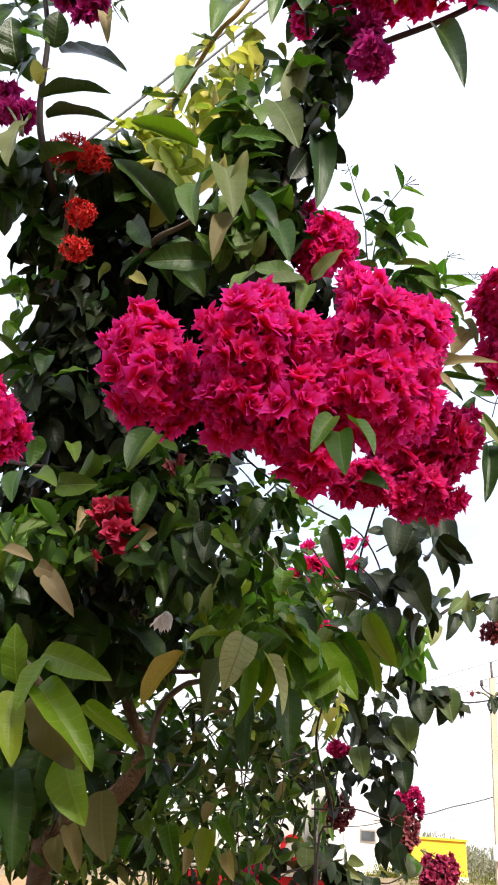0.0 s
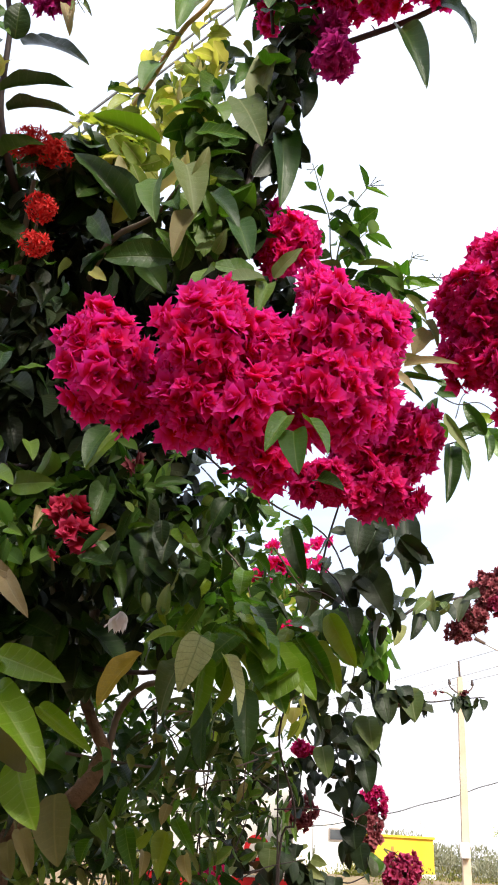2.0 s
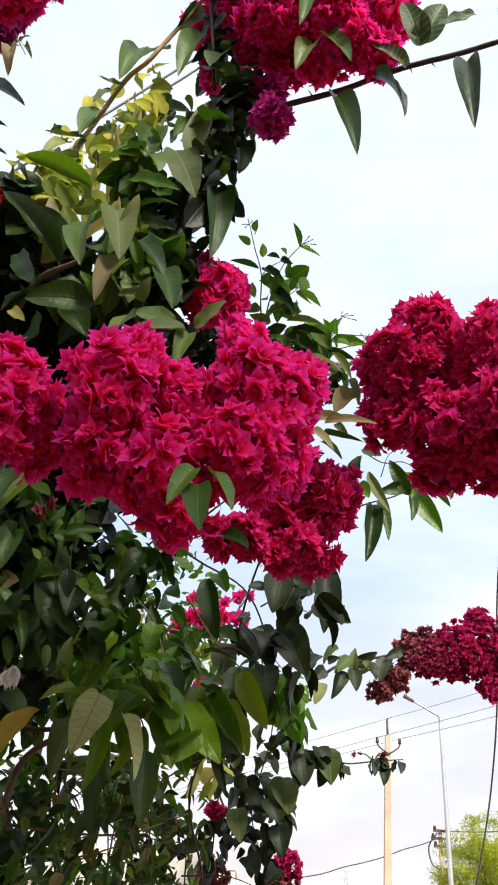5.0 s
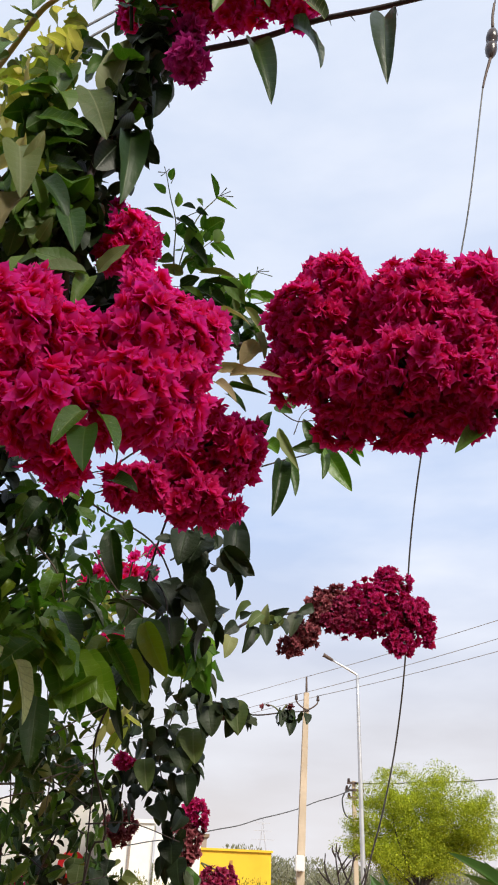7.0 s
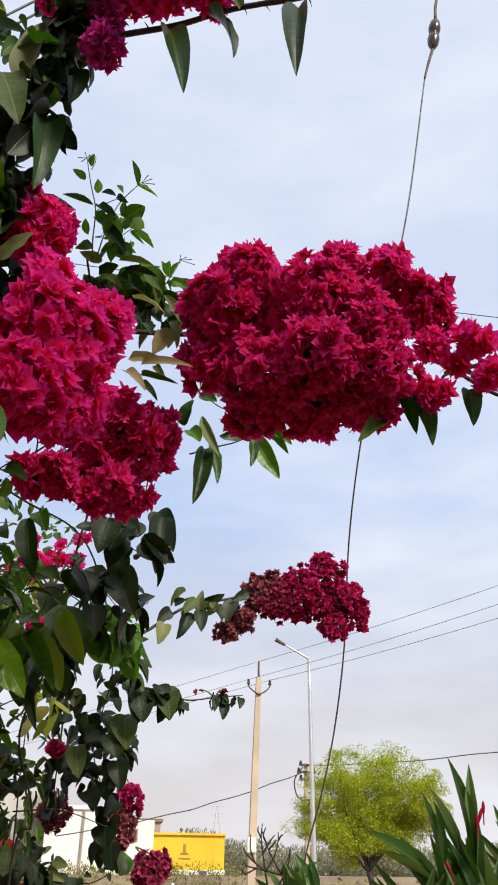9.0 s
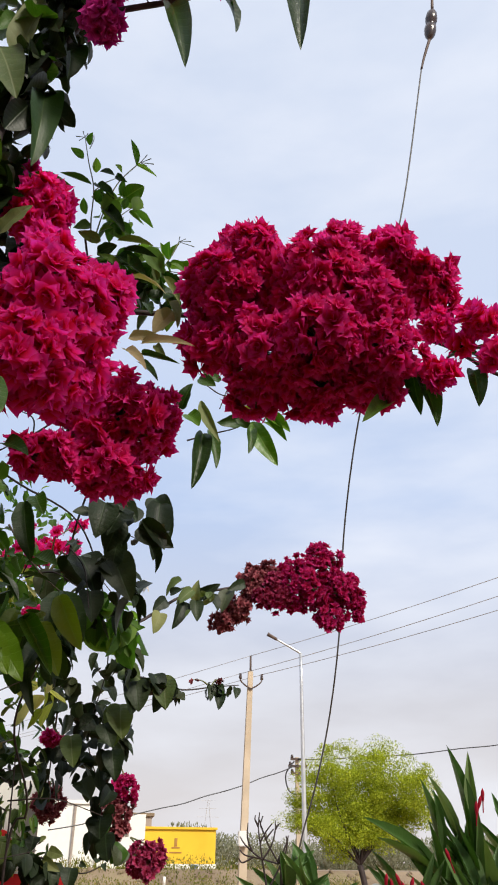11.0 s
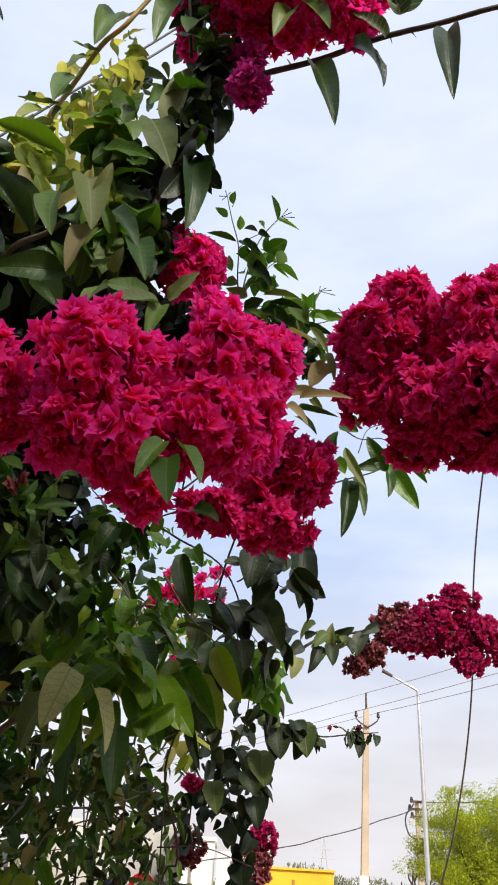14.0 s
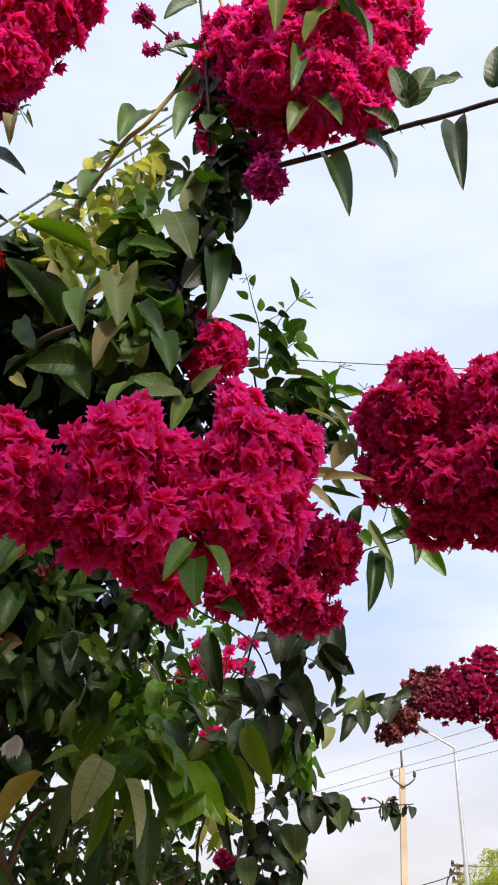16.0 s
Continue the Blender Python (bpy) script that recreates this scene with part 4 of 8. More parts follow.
stem(vine, [(0.389, 1.05, 2.859), (0.463, 1.03, 2.869), (0.554, 0.99, 2.858), (0.646, 0.93, 2.834), (0.737, 0.9, 2.836), (0.816, 0.87, 2.837), (0.931, 0.85, 2.855), (1.053, 0.84, 2.844)], 0.0056, 0.0036, STEM_DARK, "branch", "dark thorny branch", thorns=16, seed=3)
stem(vine, [(-0.118, 1.5, 3.097), (-0.041, 1.35, 3.087), (0.055, 1.2, 3.011), (0.136, 1.1, 3.026), (0.202, 1.05, 3.05), (0.319, 1.02, 3.351), (0.245, 1, 3.562)], 0.006, 0.004, STEM_YELLOW, "branch", "straw-yellow young branch", seed=4)
stem(vine, [(0.321, 1.06, 2.942), (0.313, 1, 3.018), (0.294, 0.98, 3.184), (0.26, 0.96, 3.423)], 0.0035, 0.0025, STEM_DARK, seed=5)
stem(vine, [(0.252, 1.3, 2.371), (0.424, 1.25, 2.382), (0.568, 1.25, 2.393), (0.745, 1.25, 2.404), (0.92, 1.22, 2.38), (1.022, 1.15, 2.32), (1.096, 1.1, 2.231), (1.192, 1.08, 2.208)], 0.0055, 0.0028, STEM_DARK, "branch", seed=6)
stem(vine, [(0.157, 1.5, 2.316), (0.253, 1.5, 2.229), (0.34, 1.55, 2.192), (0.444, 1.75, 2.202), (0.503, 2, 2.127), (0.523, 2.45, 2.062), (0.483, 2.75, 1.899), (0.541, 2.95, 1.755), (0.56, 3, 1.643)], 0.0022, 0.0016, STEM_DARK, "branch", seed=7)
stem(vine, [(0.517, 2.3, 2.136), (0.606, 2.55, 2.217), (0.743, 2.7, 2.349), (0.888, 2.8, 2.414), (1.06, 2.85, 2.465), (1.227, 2.85, 2.432), (1.396, 2.85, 2.41)], 0.006, 0.003, STEM_DARK, "branch", seed=8)
stem(vine, [(0.525, 2.5, 2.056), (0.672, 2.6, 2.052), (0.754, 2.65, 2.039), (0.855, 2.68, 2.057), (0.939, 2.7, 2.07)], 0.0035, 0.0015, STEM_DARK, "branch", seed=9)
stem(vine, [(0.393, 2.6, 2.121), (0.377, 2.8, 1.95), (0.365, 2.95, 1.761)], 0.004, 0.002, STEM_DARK, "branch", seed=10)

# the great double head in the middle of the vine
cluster(vine, [((0.176, 0.88, 2.076), (0.053, 0.07, 0.065)), ((0.147, 0.9, 2.14), (0.029, 0.04, 0.034)), ((0.206, 0.9, 2.057), (0.037, 0.05, 0.04))], BRACT, "round magenta flower head", 11, (0.217, 1.05, 2.143))
cluster(vine, [((0.289, 0.87, 2.076), (0.057, 0.08, 0.065)), ((0.301, 0.9, 2.165), (0.031, 0.045, 0.046)), ((0.298, 0.92, 2.208), (0.022, 0.03, 0.023)), ((0.281, 0.87, 2.016), (0.039, 0.055, 0.043)), ((0.342, 0.86, 1.992), (0.042, 0.06, 0.046)), ((0.352, 0.9, 2.096), (0.047, 0.06, 0.063)), ((0.366, 0.9, 1.955), (0.03, 0.04, 0.022))], BRACT, "large bright magenta flower head", 12, (0.321, 1.1, 2.223))
cluster(vine, [((0.446, 0.92, 2.126), (0.064, 0.085, 0.069)), ((0.421, 0.95, 2.22), (0.034, 0.045, 0.05)), ((0.407, 0.97, 2.273), (0.023, 0.03, 0.026)), ((0.487, 0.97, 2.187), (0.042, 0.06, 0.048)), ((0.424, 0.89, 2.036), (0.056, 0.07, 0.047)), ((0.469, 0.96, 2.07), (0.04, 0.055, 0.044))], BRACT, "large bright magenta flower head", 13, (0.429, 1.1, 2.233))
cluster(vine, [((0.519, 1.27, 2.188), (0.088, 0.1, 0.077)), ((0.574, 1.27, 2.204), (0.048, 0.06, 0.053)), ((0.423, 1.2, 2.087), (0.047, 0.05, 0.034)), ((0.492, 1.24, 2.093), (0.049, 0.055, 0.038)), ((0.539, 1.25, 2.084), (0.035, 0.04, 0.029))], BRACT_SHADED, "shaded deep-magenta flower head", 14, (0.484, 1.35, 2.259))
cluster(vine, [((0.369, 1.16, 2.521), (0.047, 0.05, 0.047)), ((0.346, 1.15, 2.481), (0.034, 0.04, 0.029))], BRACT, "small magenta flower head", 15, (0.34, 1.28, 2.535))
cluster(vine, [((0.328, 1.2, 2.65), (0.013, 0.015, 0.021))], BRACT, "tiny magenta flower tuft", 16, (0.326, 1.2, 2.6), gap=0.022, scale=0.8)
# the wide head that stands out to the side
cluster(vine, [((0.667, 1.14, 2.353), (0.069, 0.08, 0.065)), ((0.649, 1.16, 2.281), (0.047, 0.05, 0.044)), ((0.709, 1.12, 2.421), (0.057, 0.06, 0.049)), ((0.695, 1.13, 2.474), (0.032, 0.03, 0.022)), ((0.72, 1.1, 2.229), (0.063, 0.07, 0.057)), ((0.72, 1.15, 2.188), (0.039, 0.04, 0.027)), ((0.752, 1.14, 2.335), (0.047, 0.05, 0.046))], BRACT_SHADED, "dense crimson-magenta flower head", 17, (0.775, 1.3, 2.444))
cluster(vine, [((0.806, 1.08, 2.358), (0.075, 0.08, 0.067)), ((0.858, 1.12, 2.472), (0.054, 0.05, 0.038)), ((0.797, 1.06, 2.23), (0.07, 0.08, 0.059)), ((0.806, 1.12, 2.193), (0.06, 0.06, 0.039)), ((0.87, 1.06, 2.309), (0.057, 0.06, 0.053))], BRACT_SHADED, "dense crimson-magenta flower head", 18, (0.883, 1.3, 2.457))
cluster(vine, [((0.936, 1.1, 2.425), (0.058, 0.06, 0.046)), ((0.945, 1.13, 2.515), (0.036, 0.03, 0.027)), ((0.886, 1.06, 2.231), (0.057, 0.06, 0.051)), ((0.883, 1.1, 2.199), (0.048, 0.05, 0.039)), ((0.978, 1.08, 2.381), (0.048, 0.05, 0.047)), ((1.009, 1.08, 2.358), (0.022, 0.03, 0.038))], BRACT_SHADED, "dense crimson-magenta flower head", 19, (0.975, 1.25, 2.433))
cluster(vine, [((0.98, 1.06, 2.289), (0.024, 0.025, 0.028)), ((0.972, 1.05, 2.195), (0.026, 0.025, 0.027)), ((1.035, 1.03, 2.28), (0.03, 0.028, 0.026)), ((1.049, 1.02, 2.218), (0.026, 0.025, 0.023)), ((1.011, 1.05, 2.249), (0.018, 0.018, 0.018)), ((1.098, 1.02, 2.239), (0.03, 0.028, 0.027))], BRACT, "loose tail of magenta flowers", 20, (1.025, 1.1, 2.265))
# heads over the top of the vine
cluster(vine, [((0.386, 0.97, 3.149), (0.082, 0.07, 0.07)), ((0.486, 0.98, 3.304), (0.108, 0.09, 0.084)), ((0.425, 0.95, 2.998), (0.064, 0.05, 0.049)), ((0.593, 0.98, 3.286), (0.088, 0.07, 0.083)), ((0.657, 0.97, 3.172), (0.052, 0.05, 0.057)), ((0.523, 1, 3.548), (0.144, 0.09, 0.079)), ((0.652, 1, 3.527), (0.104, 0.08, 0.078)), ((0.466, 0.95, 3.057), (0.076, 0.06, 0.065)), ((0.552, 0.94, 3.083), (0.08, 0.06, 0.069)), ((0.627, 0.95, 3.026), (0.049, 0.05, 0.049)), ((0.602, 0.95, 2.925), (0.047, 0.04, 0.037)), ((0.441, 0.96, 3.175), (0.068, 0.06, 0.068)), ((0.558, 0.96, 2.993), (0.059, 0.05, 0.049)), ((0.333, 1, 3.245), (0.055, 0.05, 0.071)), ((0.694, 0.98, 3.291), (0.052, 0.05, 0.071)), ((0.529, 0.92, 3.211), (0.067, 0.05, 0.067))], BRACT, "full magenta flower head on top of the vine", 21, (0.48, 1.05, 3.146))
cluster(vine, [((0.537, 0.9, 2.955), (0.046, 0.04, 0.04)), ((0.578, 0.92, 2.885), (0.04, 0.04, 0.036)), ((0.613, 0.93, 2.86), (0.034, 0.03, 0.024)), ((0.506, 0.97, 2.89), (0.031, 0.03, 0.023)), ((0.545, 0.95, 2.854), (0.024, 0.025, 0.016))], BRACT, "magenta flower head hanging under the top", 22, (0.525, 1.02, 3.119))
cluster(vine, [((0.391, 1.02, 3.034), (0.049, 0.04, 0.049)), ((0.459, 1.02, 2.99), (0.055, 0.045, 0.046)), ((0.525, 1.02, 3.021), (0.044, 0.04, 0.04))], BRACT_SHADED, "shaded flower head in the fork of the vine", 44, (0.427, 1.06, 2.984))
cluster(vine, [((0.434, 1, 2.79), (0.034, 0.035, 0.034)), ((0.429, 1.04, 2.923), (0.032, 0.03, 0.026))], BRACT_PURPLE, "fading purple flower tuft", 23, (0.409, 1.05, 2.897))
cluster(vine, [((0.28, 1.1, 3.241), (0.043, 0.04, 0.075)), ((0.308, 1.1, 3.055), (0.026, 0.03, 0.038))], BRACT, "pink flower head seen behind the stem", 24, (0.312, 1.15, 3.213))
cluster(vine, [((0.04, 0.8, 2.913), (0.075, 0.06, 0.057)), ((0.028, 0.8, 2.793), (0.054, 0.05, 0.05)), ((0.096, 0.8, 2.971), (0.048, 0.04, 0.033)), ((-0.046, 0.8, 2.874), (0.074, 0.06, 0.074)), ((-0.015, 0.82, 3.151), (0.116, 0.06, 0.063))], BRACT, "magenta flower head hanging from above", 25, (-0.067, 0.85, 3.262))
cluster(vine, [((0.144, 1, 3.333), (0.032, 0.02, 0.022)), ((0.18, 1, 3.205), (0.024, 0.015, 0.019)), ((0.22, 1, 3.248), (0.014, 0.012, 0.014))], BRACT_PURPLE, "loose sprig of purple-pink flowers", 26, (0.256, 1, 3.176), gap=0.024, scale=0.8)
cluster(vine, [((-0.234, 1.1, 2.818), (0.037, 0.03, 0.024)), ((-0.277, 1.1, 2.854), (0.033, 0.03, 0.044))], BRACT_PURPLE, "shaded purple flower tuft among leaves", 27, (-0.151, 1, 2.631))
cluster(vine, [((-0.035, 0.95, 2.043), (0.026, 0.05, 0.044)), ((-0.074, 0.95, 2.047), (0.043, 0.06, 0.058))], BRACT, "magenta flower head at the edge of the vine", 28, (-0.078, 1.05, 2.05))
cluster(vine, [((-0.127, 0.980, 3.001), (0.0355, 0.0355, 0.0355)), ((-0.077, 0.980, 2.969), (0.0313, 0.0313, 0.0313)), ((-0.057, 0.980, 3.010), (0.0271, 0.0271, 0.0271)), ((-0.087, 0.980, 2.932), (0.0188, 0.0188, 0.0188))], BRACT_PURPLE, "magenta flower head among the highest leaves", 46, (-0.131, 1.000, 3.079), scale=0.9)
stem(vine, [(-0.064, 0.970, 3.004), (-0.031, 0.970, 2.931), (-0.008, 0.970, 2.887)], 0.0012, 0.0007, STEM_GREEN, "twig", sides=6, seed=193)
leaf(vine, (-0.034, 0.970, 2.901), (-0.013, 0.950, 2.790), 0.0240, TAN_LEAF, "ovate", 1, (0, -1, -0.2))
leaf(vine, (-0.015, 0.970, 2.913), (0.017, 0.950, 2.843), 0.0121, VINE_PALE, "ovate", 1, (0, -1, -0.2))
leaf(vine, (-0.024, 0.970, 2.927), (0.001, 0.950, 2.909), 0.0102, VINE_PALE, "ovate", 1, (0, -1, -0.2))
leaf(vine, (-0.027, 0.970, 2.911), (-0.025, 0.950, 2.863), 0.0101, VINE_PALE, "ovate", 1, (0, -1, -0.2))
# heads on the lower hanging branches
cluster(vine, [((1.186, 2.85, 2.472), (0.099, 0.08, 0.099)), ((1.274, 2.85, 2.543), (0.072, 0.06, 0.076)), ((1.335, 2.85, 2.46), (0.075, 0.06, 0.075)), ((1.292, 2.85, 2.363), (0.065, 0.05, 0.053)), ((1.101, 2.85, 2.415), (0.045, 0.04, 0.049)), ((1.25, 2.85, 2.603), (0.038, 0.03, 0.03)), ((1.396, 2.85, 2.41), (0.031, 0.03, 0.062))], BRACT_WINE, "wine-red flower head at a branch end", 29, (1.228, 2.85, 2.454), scale=0.9)
cluster(vine, [((1.008, 2.85, 2.462), (0.057, 0.05, 0.066)), ((1.056, 2.85, 2.507), (0.041, 0.04, 0.046)), ((0.901, 2.85, 2.315), (0.048, 0.04, 0.044)), ((0.961, 2.85, 2.365), (0.052, 0.05, 0.052))], BRACT_DRY, "withered brownish-pink flower head", 30, (0.977, 2.85, 2.428), scale=0.85)
cluster(vine, [((1.077, 2.83, 2.464), (0.049, 0.04, 0.041)), ((1.035, 2.83, 2.411), (0.045, 0.04, 0.036)), ((1.108, 2.83, 2.423), (0.037, 0.03, 0.037))], BRACT_FADED, "fading crimson flowers between fresh and dry ones", 45, (1.06, 2.85, 2.444), scale=0.85)
cluster(vine, [((0.37, 2.98, 1.738), (0.051, 0.05, 0.058))], BRACT_DRY, "withered brownish-pink flower head", 31, (0.371, 2.98, 1.799), scale=0.85)
cluster(vine, [((0.613, 3, 1.786), (0.045, 0.045, 0.049))], BRACT_WINE, "small fading magenta flower head over a dry one", 32, (0.596, 3, 1.841), scale=0.85)
cluster(vine, [((0.589, 3, 1.702), (0.055, 0.05, 0.07)), ((0.56, 3, 1.729), (0.033, 0.03, 0.037))], BRACT_DRY, "withered brown flower head", 33, (0.583, 3, 1.772), scale=0.85)
cluster(vine, [((0.685, 3, 1.577), (0.069, 0.05, 0.058)), ((0.725, 3, 1.593), (0.033, 0.03, 0.033))], BRACT_FADED, "dusky crimson flower head", 34, (0.64, 3, 1.64), scale=0.85)
cluster(vine, [((0.378, 2.7, 1.895), (0.036, 0.04, 0.022))], BRACT_WINE, "small dull wine-red flower tuft", 35, (0.378, 2.7, 1.936), scale=0.85)
cluster(vine, [((0.141, 2.4, 1.545), (0.052, 0.05, 0.035))], BRACT_SHADED, "small crimson flower tuft", 36, (0.137, 2.4, 1.603), scale=0.85)
cluster(vine, [((0.317, 2, 2.235), (0.037, 0.03, 0.028)), ((0.365, 2.05, 2.262), (0.029, 0.03, 0.026)), ((0.265, 2.05, 2.224), (0.023, 0.03, 0.017)), ((0.295, 2.1, 2.326), (0.018, 0.02, 0.018)), ((0.415, 2.1, 2.337), (0.015, 0.02, 0.018)), ((0.209, 2, 2.195), (0.014, 0.02, 0.014))], BRACT, "loose pink flowers seen through the leaves", 37, (0.311, 2, 2.191), gap=0.026, scale=0.95)
cluster(vine, [((0.355, 2, 2.073), (0.033, 0.03, 0.027))], BRACT, "loose pink flowers seen through the leaves", 38, (0.342, 2, 2.039), gap=0.026, scale=1.0)
cluster(vine, [((0.359, 1.95, 2.195), (0.021, 0.03, 0.018)), ((0.425, 1.95, 2.22), (0.019, 0.03, 0.019)), ((0.382, 1.95, 2.264), (0.016, 0.02, 0.016)), ((0.443, 1.95, 2.286), (0.016, 0.02, 0.016)), ((0.322, 1.95, 2.184), (0.016, 0.02, 0.016))], BRACT, "loose pink flowers seen through the leaves", 43, (0.368, 2, 2.164), gap=0.024, scale=0.9)
cluster(vine, [((0.049, 1.18, 2.024), (0.036, 0.025, 0.017)), ((0.063, 1.18, 1.988), (0.03, 0.025, 0.017))], BRACT_RED, "open crimson flowers among dark leaves", 39, (0.038, 1.25, 1.997), gap=0.03)
cluster(vine, [((0.035, 1.18, 1.948), (0.013, 0.018, 0.015))], BRACT_RED, "open crimson flowers among dark leaves", 40, (0.029, 1.22, 1.94), gap=0.03, scale=0.8)
cluster(vine, [((0.134, 1.2, 2.112), (0.014, 0.018, 0.016))], BRACT_DRY, "drying red flower tuft", 41, (0.116, 1.25, 2.106), gap=0.03, scale=0.7)
cluster(vine, [((0.872, 2.68, 2.081), (0.022, 0.02, 0.013)), ((0.793, 2.66, 2.073), (0.018, 0.015, 0.011))], BRACT_DRY, "dark dry flowers on a thin sprig", 42, (0.846, 2.68, 2.055), gap=0.03, scale=0.5)

# hanging leaves on the thorny branch
leaf(vine, (0.543, 0.963, 2.802), (0.573, 0.943, 2.622), 0.0433, BROAD_DARK, "ovate", 0, (0.3, -1, 0.2))
leaf(vine, (0.606, 0.940, 2.819), (0.645, 0.920, 2.691), 0.0431, BROAD_DARK, "ovate", 1, (0.5, -1, -0.2))
leaf(vine, (0.744, 0.887, 2.794), (0.733, 0.867, 2.595), 0.0396, BROAD_DARK, "ovate", 0, (-0.2, -1, 0.2))
leaf(vine, (0.654, 0.923, 2.826), (0.596, 0.903, 2.855), 0.0328, VEINED, "ovate", 3, (0.2, -1, 0.1), "pale-veined leaf underside")
leaf(vine, (0.679, 0.914, 2.877), (0.650, 0.894, 2.972), 0.0435, VEINED, "ovate", 1, (-0.3, -1, 0.1), "pale-veined leaf underside")
leaf(vine, (0.681, 0.914, 2.886), (0.722, 0.894, 2.974), 0.0492, VEINED, "ovate", 3, (0.4, -1, 0), "pale-veined leaf underside")
leaf(vine, (0.768, 0.883, 2.929), (0.697, 0.863, 2.855), 0.0284, VEINED, "ovate", 4, (0, -1, 0.2))
leaf(vine, (0.810, 0.863, 2.861), (0.828, 0.843, 2.958), 0.0370, BROAD_DARK, "ovate", 1, (0.2, -1, 0.2))
# dusty pale leaves by the upper stem
leaf(vine, (0.302, 1.06, 2.746), (0.34, 1.05, 2.916), 0.0535, VINE_PALE, i=0, facing=(-0.5, -1, 0.2))
leaf(vine, (0.266, 1.06, 2.763), (0.318, 1.04, 2.619), 0.0630, VINE_PALE, i=2, facing=(0.2, -1, 0.5), label="dusty grey leaf with dark mould")
leaf(vine, (0.279, 1.1, 2.76), (0.199, 1.08, 2.756), 0.0670, BROWNED, i=2, facing=(0, -1, 0.5), label="tan withered leaf")
leaf(vine, (0.369, 1.1, 2.854), (0.381, 1.08, 2.733), 0.0538, VINE_LEAF, i=3, facing=(0.4, -1, 0))
leaf(vine, (0.34, 1.12, 2.743), (0.346, 1.1, 2.541), 0.0587, VINE_LEAF, i=1, facing=(0.5, -1, 0.1))
leaf(vine, (0.214, 0.960, 2.490), (0.240, 0.940, 2.368), 0.0534, VINE_PALE, "ovate", 0, (0, -1, -0.1))
leaf(vine, (0.170, 0.980, 2.481), (0.182, 0.960, 2.373), 0.0437, VINE_MID, "ovate", 1, (-0.3, -1, -0.1))
leaf(vine, (0.230, 0.960, 2.450), (0.250, 0.940, 2.504), 0.0222, VINE_PALE, "ovate", 3, (0.5, -1, 0.2))
leaf(vine, (0.198, 0.990, 2.539), (0.171, 0.970, 2.462), 0.0351, VINE_MID, "ovate", 4, (-0.2, -0.8, 0.1))
leaf(vine, (0.295, 0.980, 2.394), (0.320, 0.960, 2.302), 0.0408, VINE_MID, "ovate", 0, (0.2, -1, -0.1))
leaf(vine, (0.235, 0.970, 2.400), (0.215, 0.950, 2.299), 0.0322, BROWNED, "ovate", 1, (-0.4, -1, 0.2))
leaf(vine, (0.346, 0.930, 2.239), (0.276, 0.910, 2.214), 0.0309, VINE_PALE, "ovate", 0, (0, -0.7, 0.3))
leaf(vine, (0.328, 0.950, 2.267), (0.274, 0.930, 2.267), 0.0336, VINE_MID, "ovate", 2, (0, -0.8, 0.1))
leaf(vine, (0.277, 0.940, 2.268), (0.254, 0.920, 2.201), 0.0296, VINE_MID, "ovate", 3, (-0.4, -0.9, -0.1))
leaf(vine, (0.262, 0.920, 2.193), (0.242, 0.900, 2.161), 0.0197, VINE_PALE, "ovate", 1, (0, -0.8, 0.1))
leaf(vine, (0.349, 0.940, 2.244), (0.337, 0.920, 2.175), 0.0250, VINE_MID, "ovate", 3, (0.2, -1, -0.2))
leaf(vine, (0.355, 0.960, 2.270), (0.393, 0.940, 2.305), 0.0218, VINE_PALE, "ovate", 2, (0.1, -0.8, 0.1))
leaf(vine, (0.249, 0.990, 2.458), (0.300, 0.970, 2.368), 0.0373, VINE_LEAF, "ovate", 1, (0.3, -1, -0.2))
leaf(vine, (0.260, 0.970, 2.394), (0.242, 0.950, 2.436), 0.0183, VINE_MID, "ovate", 3, (0.4, -1, 0.1))
leaf(vine, (0.271, 0.960, 2.316), (0.288, 0.940, 2.341), 0.0174, VINE_PALE, "ovate", 3, (0.4, -1, 0.2))
leaf(vine, (0.240, 0.970, 2.331), (0.276, 0.950, 2.326), 0.0127, VINE_PALE, "ovate", 4, (0, -0.6, 0.3))
leaf(vine, (0.208, 1.020, 2.631), (0.297, 1.000, 2.589), 0.0284, BROAD_LEAF, "ovate", 2, (0, -0.8, 0.1))
leaf(vine, (0.227, 1.050, 2.602), (0.293, 1.030, 2.587), 0.0211, BROAD_DARK, "ovate", 1, (0, -0.7, 0.1))
leaf(vine, (0.236, 1.050, 2.569), (0.294, 1.030, 2.531), 0.0188, BROAD_DARK, "ovate", 2, (0, -0.7, 0.1))
leaf(vine, (0.222, 1.060, 2.824), (0.221, 1.040, 2.699), 0.0537, BROAD_DARK, "ovate", 0, (0.1, -1, 0.2))
leaf(vine, (0.104, 1.100, 2.923), (0.082, 1.080, 2.820), 0.0503, VINE_MID, "ovate", 0, (-0.1, -1, -0.2))
leaf(vine, (0.146, 1.100, 3.136), (0.129, 1.080, 2.995), 0.0495, VINE_LEAF, "ovate", 0, (-0.1, -1, -0.2))
leaf(vine, (0.210, 1.080, 3.104), (0.165, 1.060, 3.032), 0.0492, VINE_PALE, "ovate", 2, (0, -1, -0.1))
leaf(vine, (0.282, 1.060, 3.204), (0.231, 1.040, 3.102), 0.0406, VINE_LEAF, "ovate", 1, (0, -0.9, -0.1))
leaf(vine, (0.288, 1.040, 3.098), (0.257, 1.020, 2.921), 0.0495, VINE_LEAF, "ovate", 0, (0, -1, 0.2))
leaf(vine, (0.135, 1.100, 3.005), (0.085, 1.080, 3.004), 0.0276, VINE_PALE, "ovate", 4, (0, -0.8, 0.1))
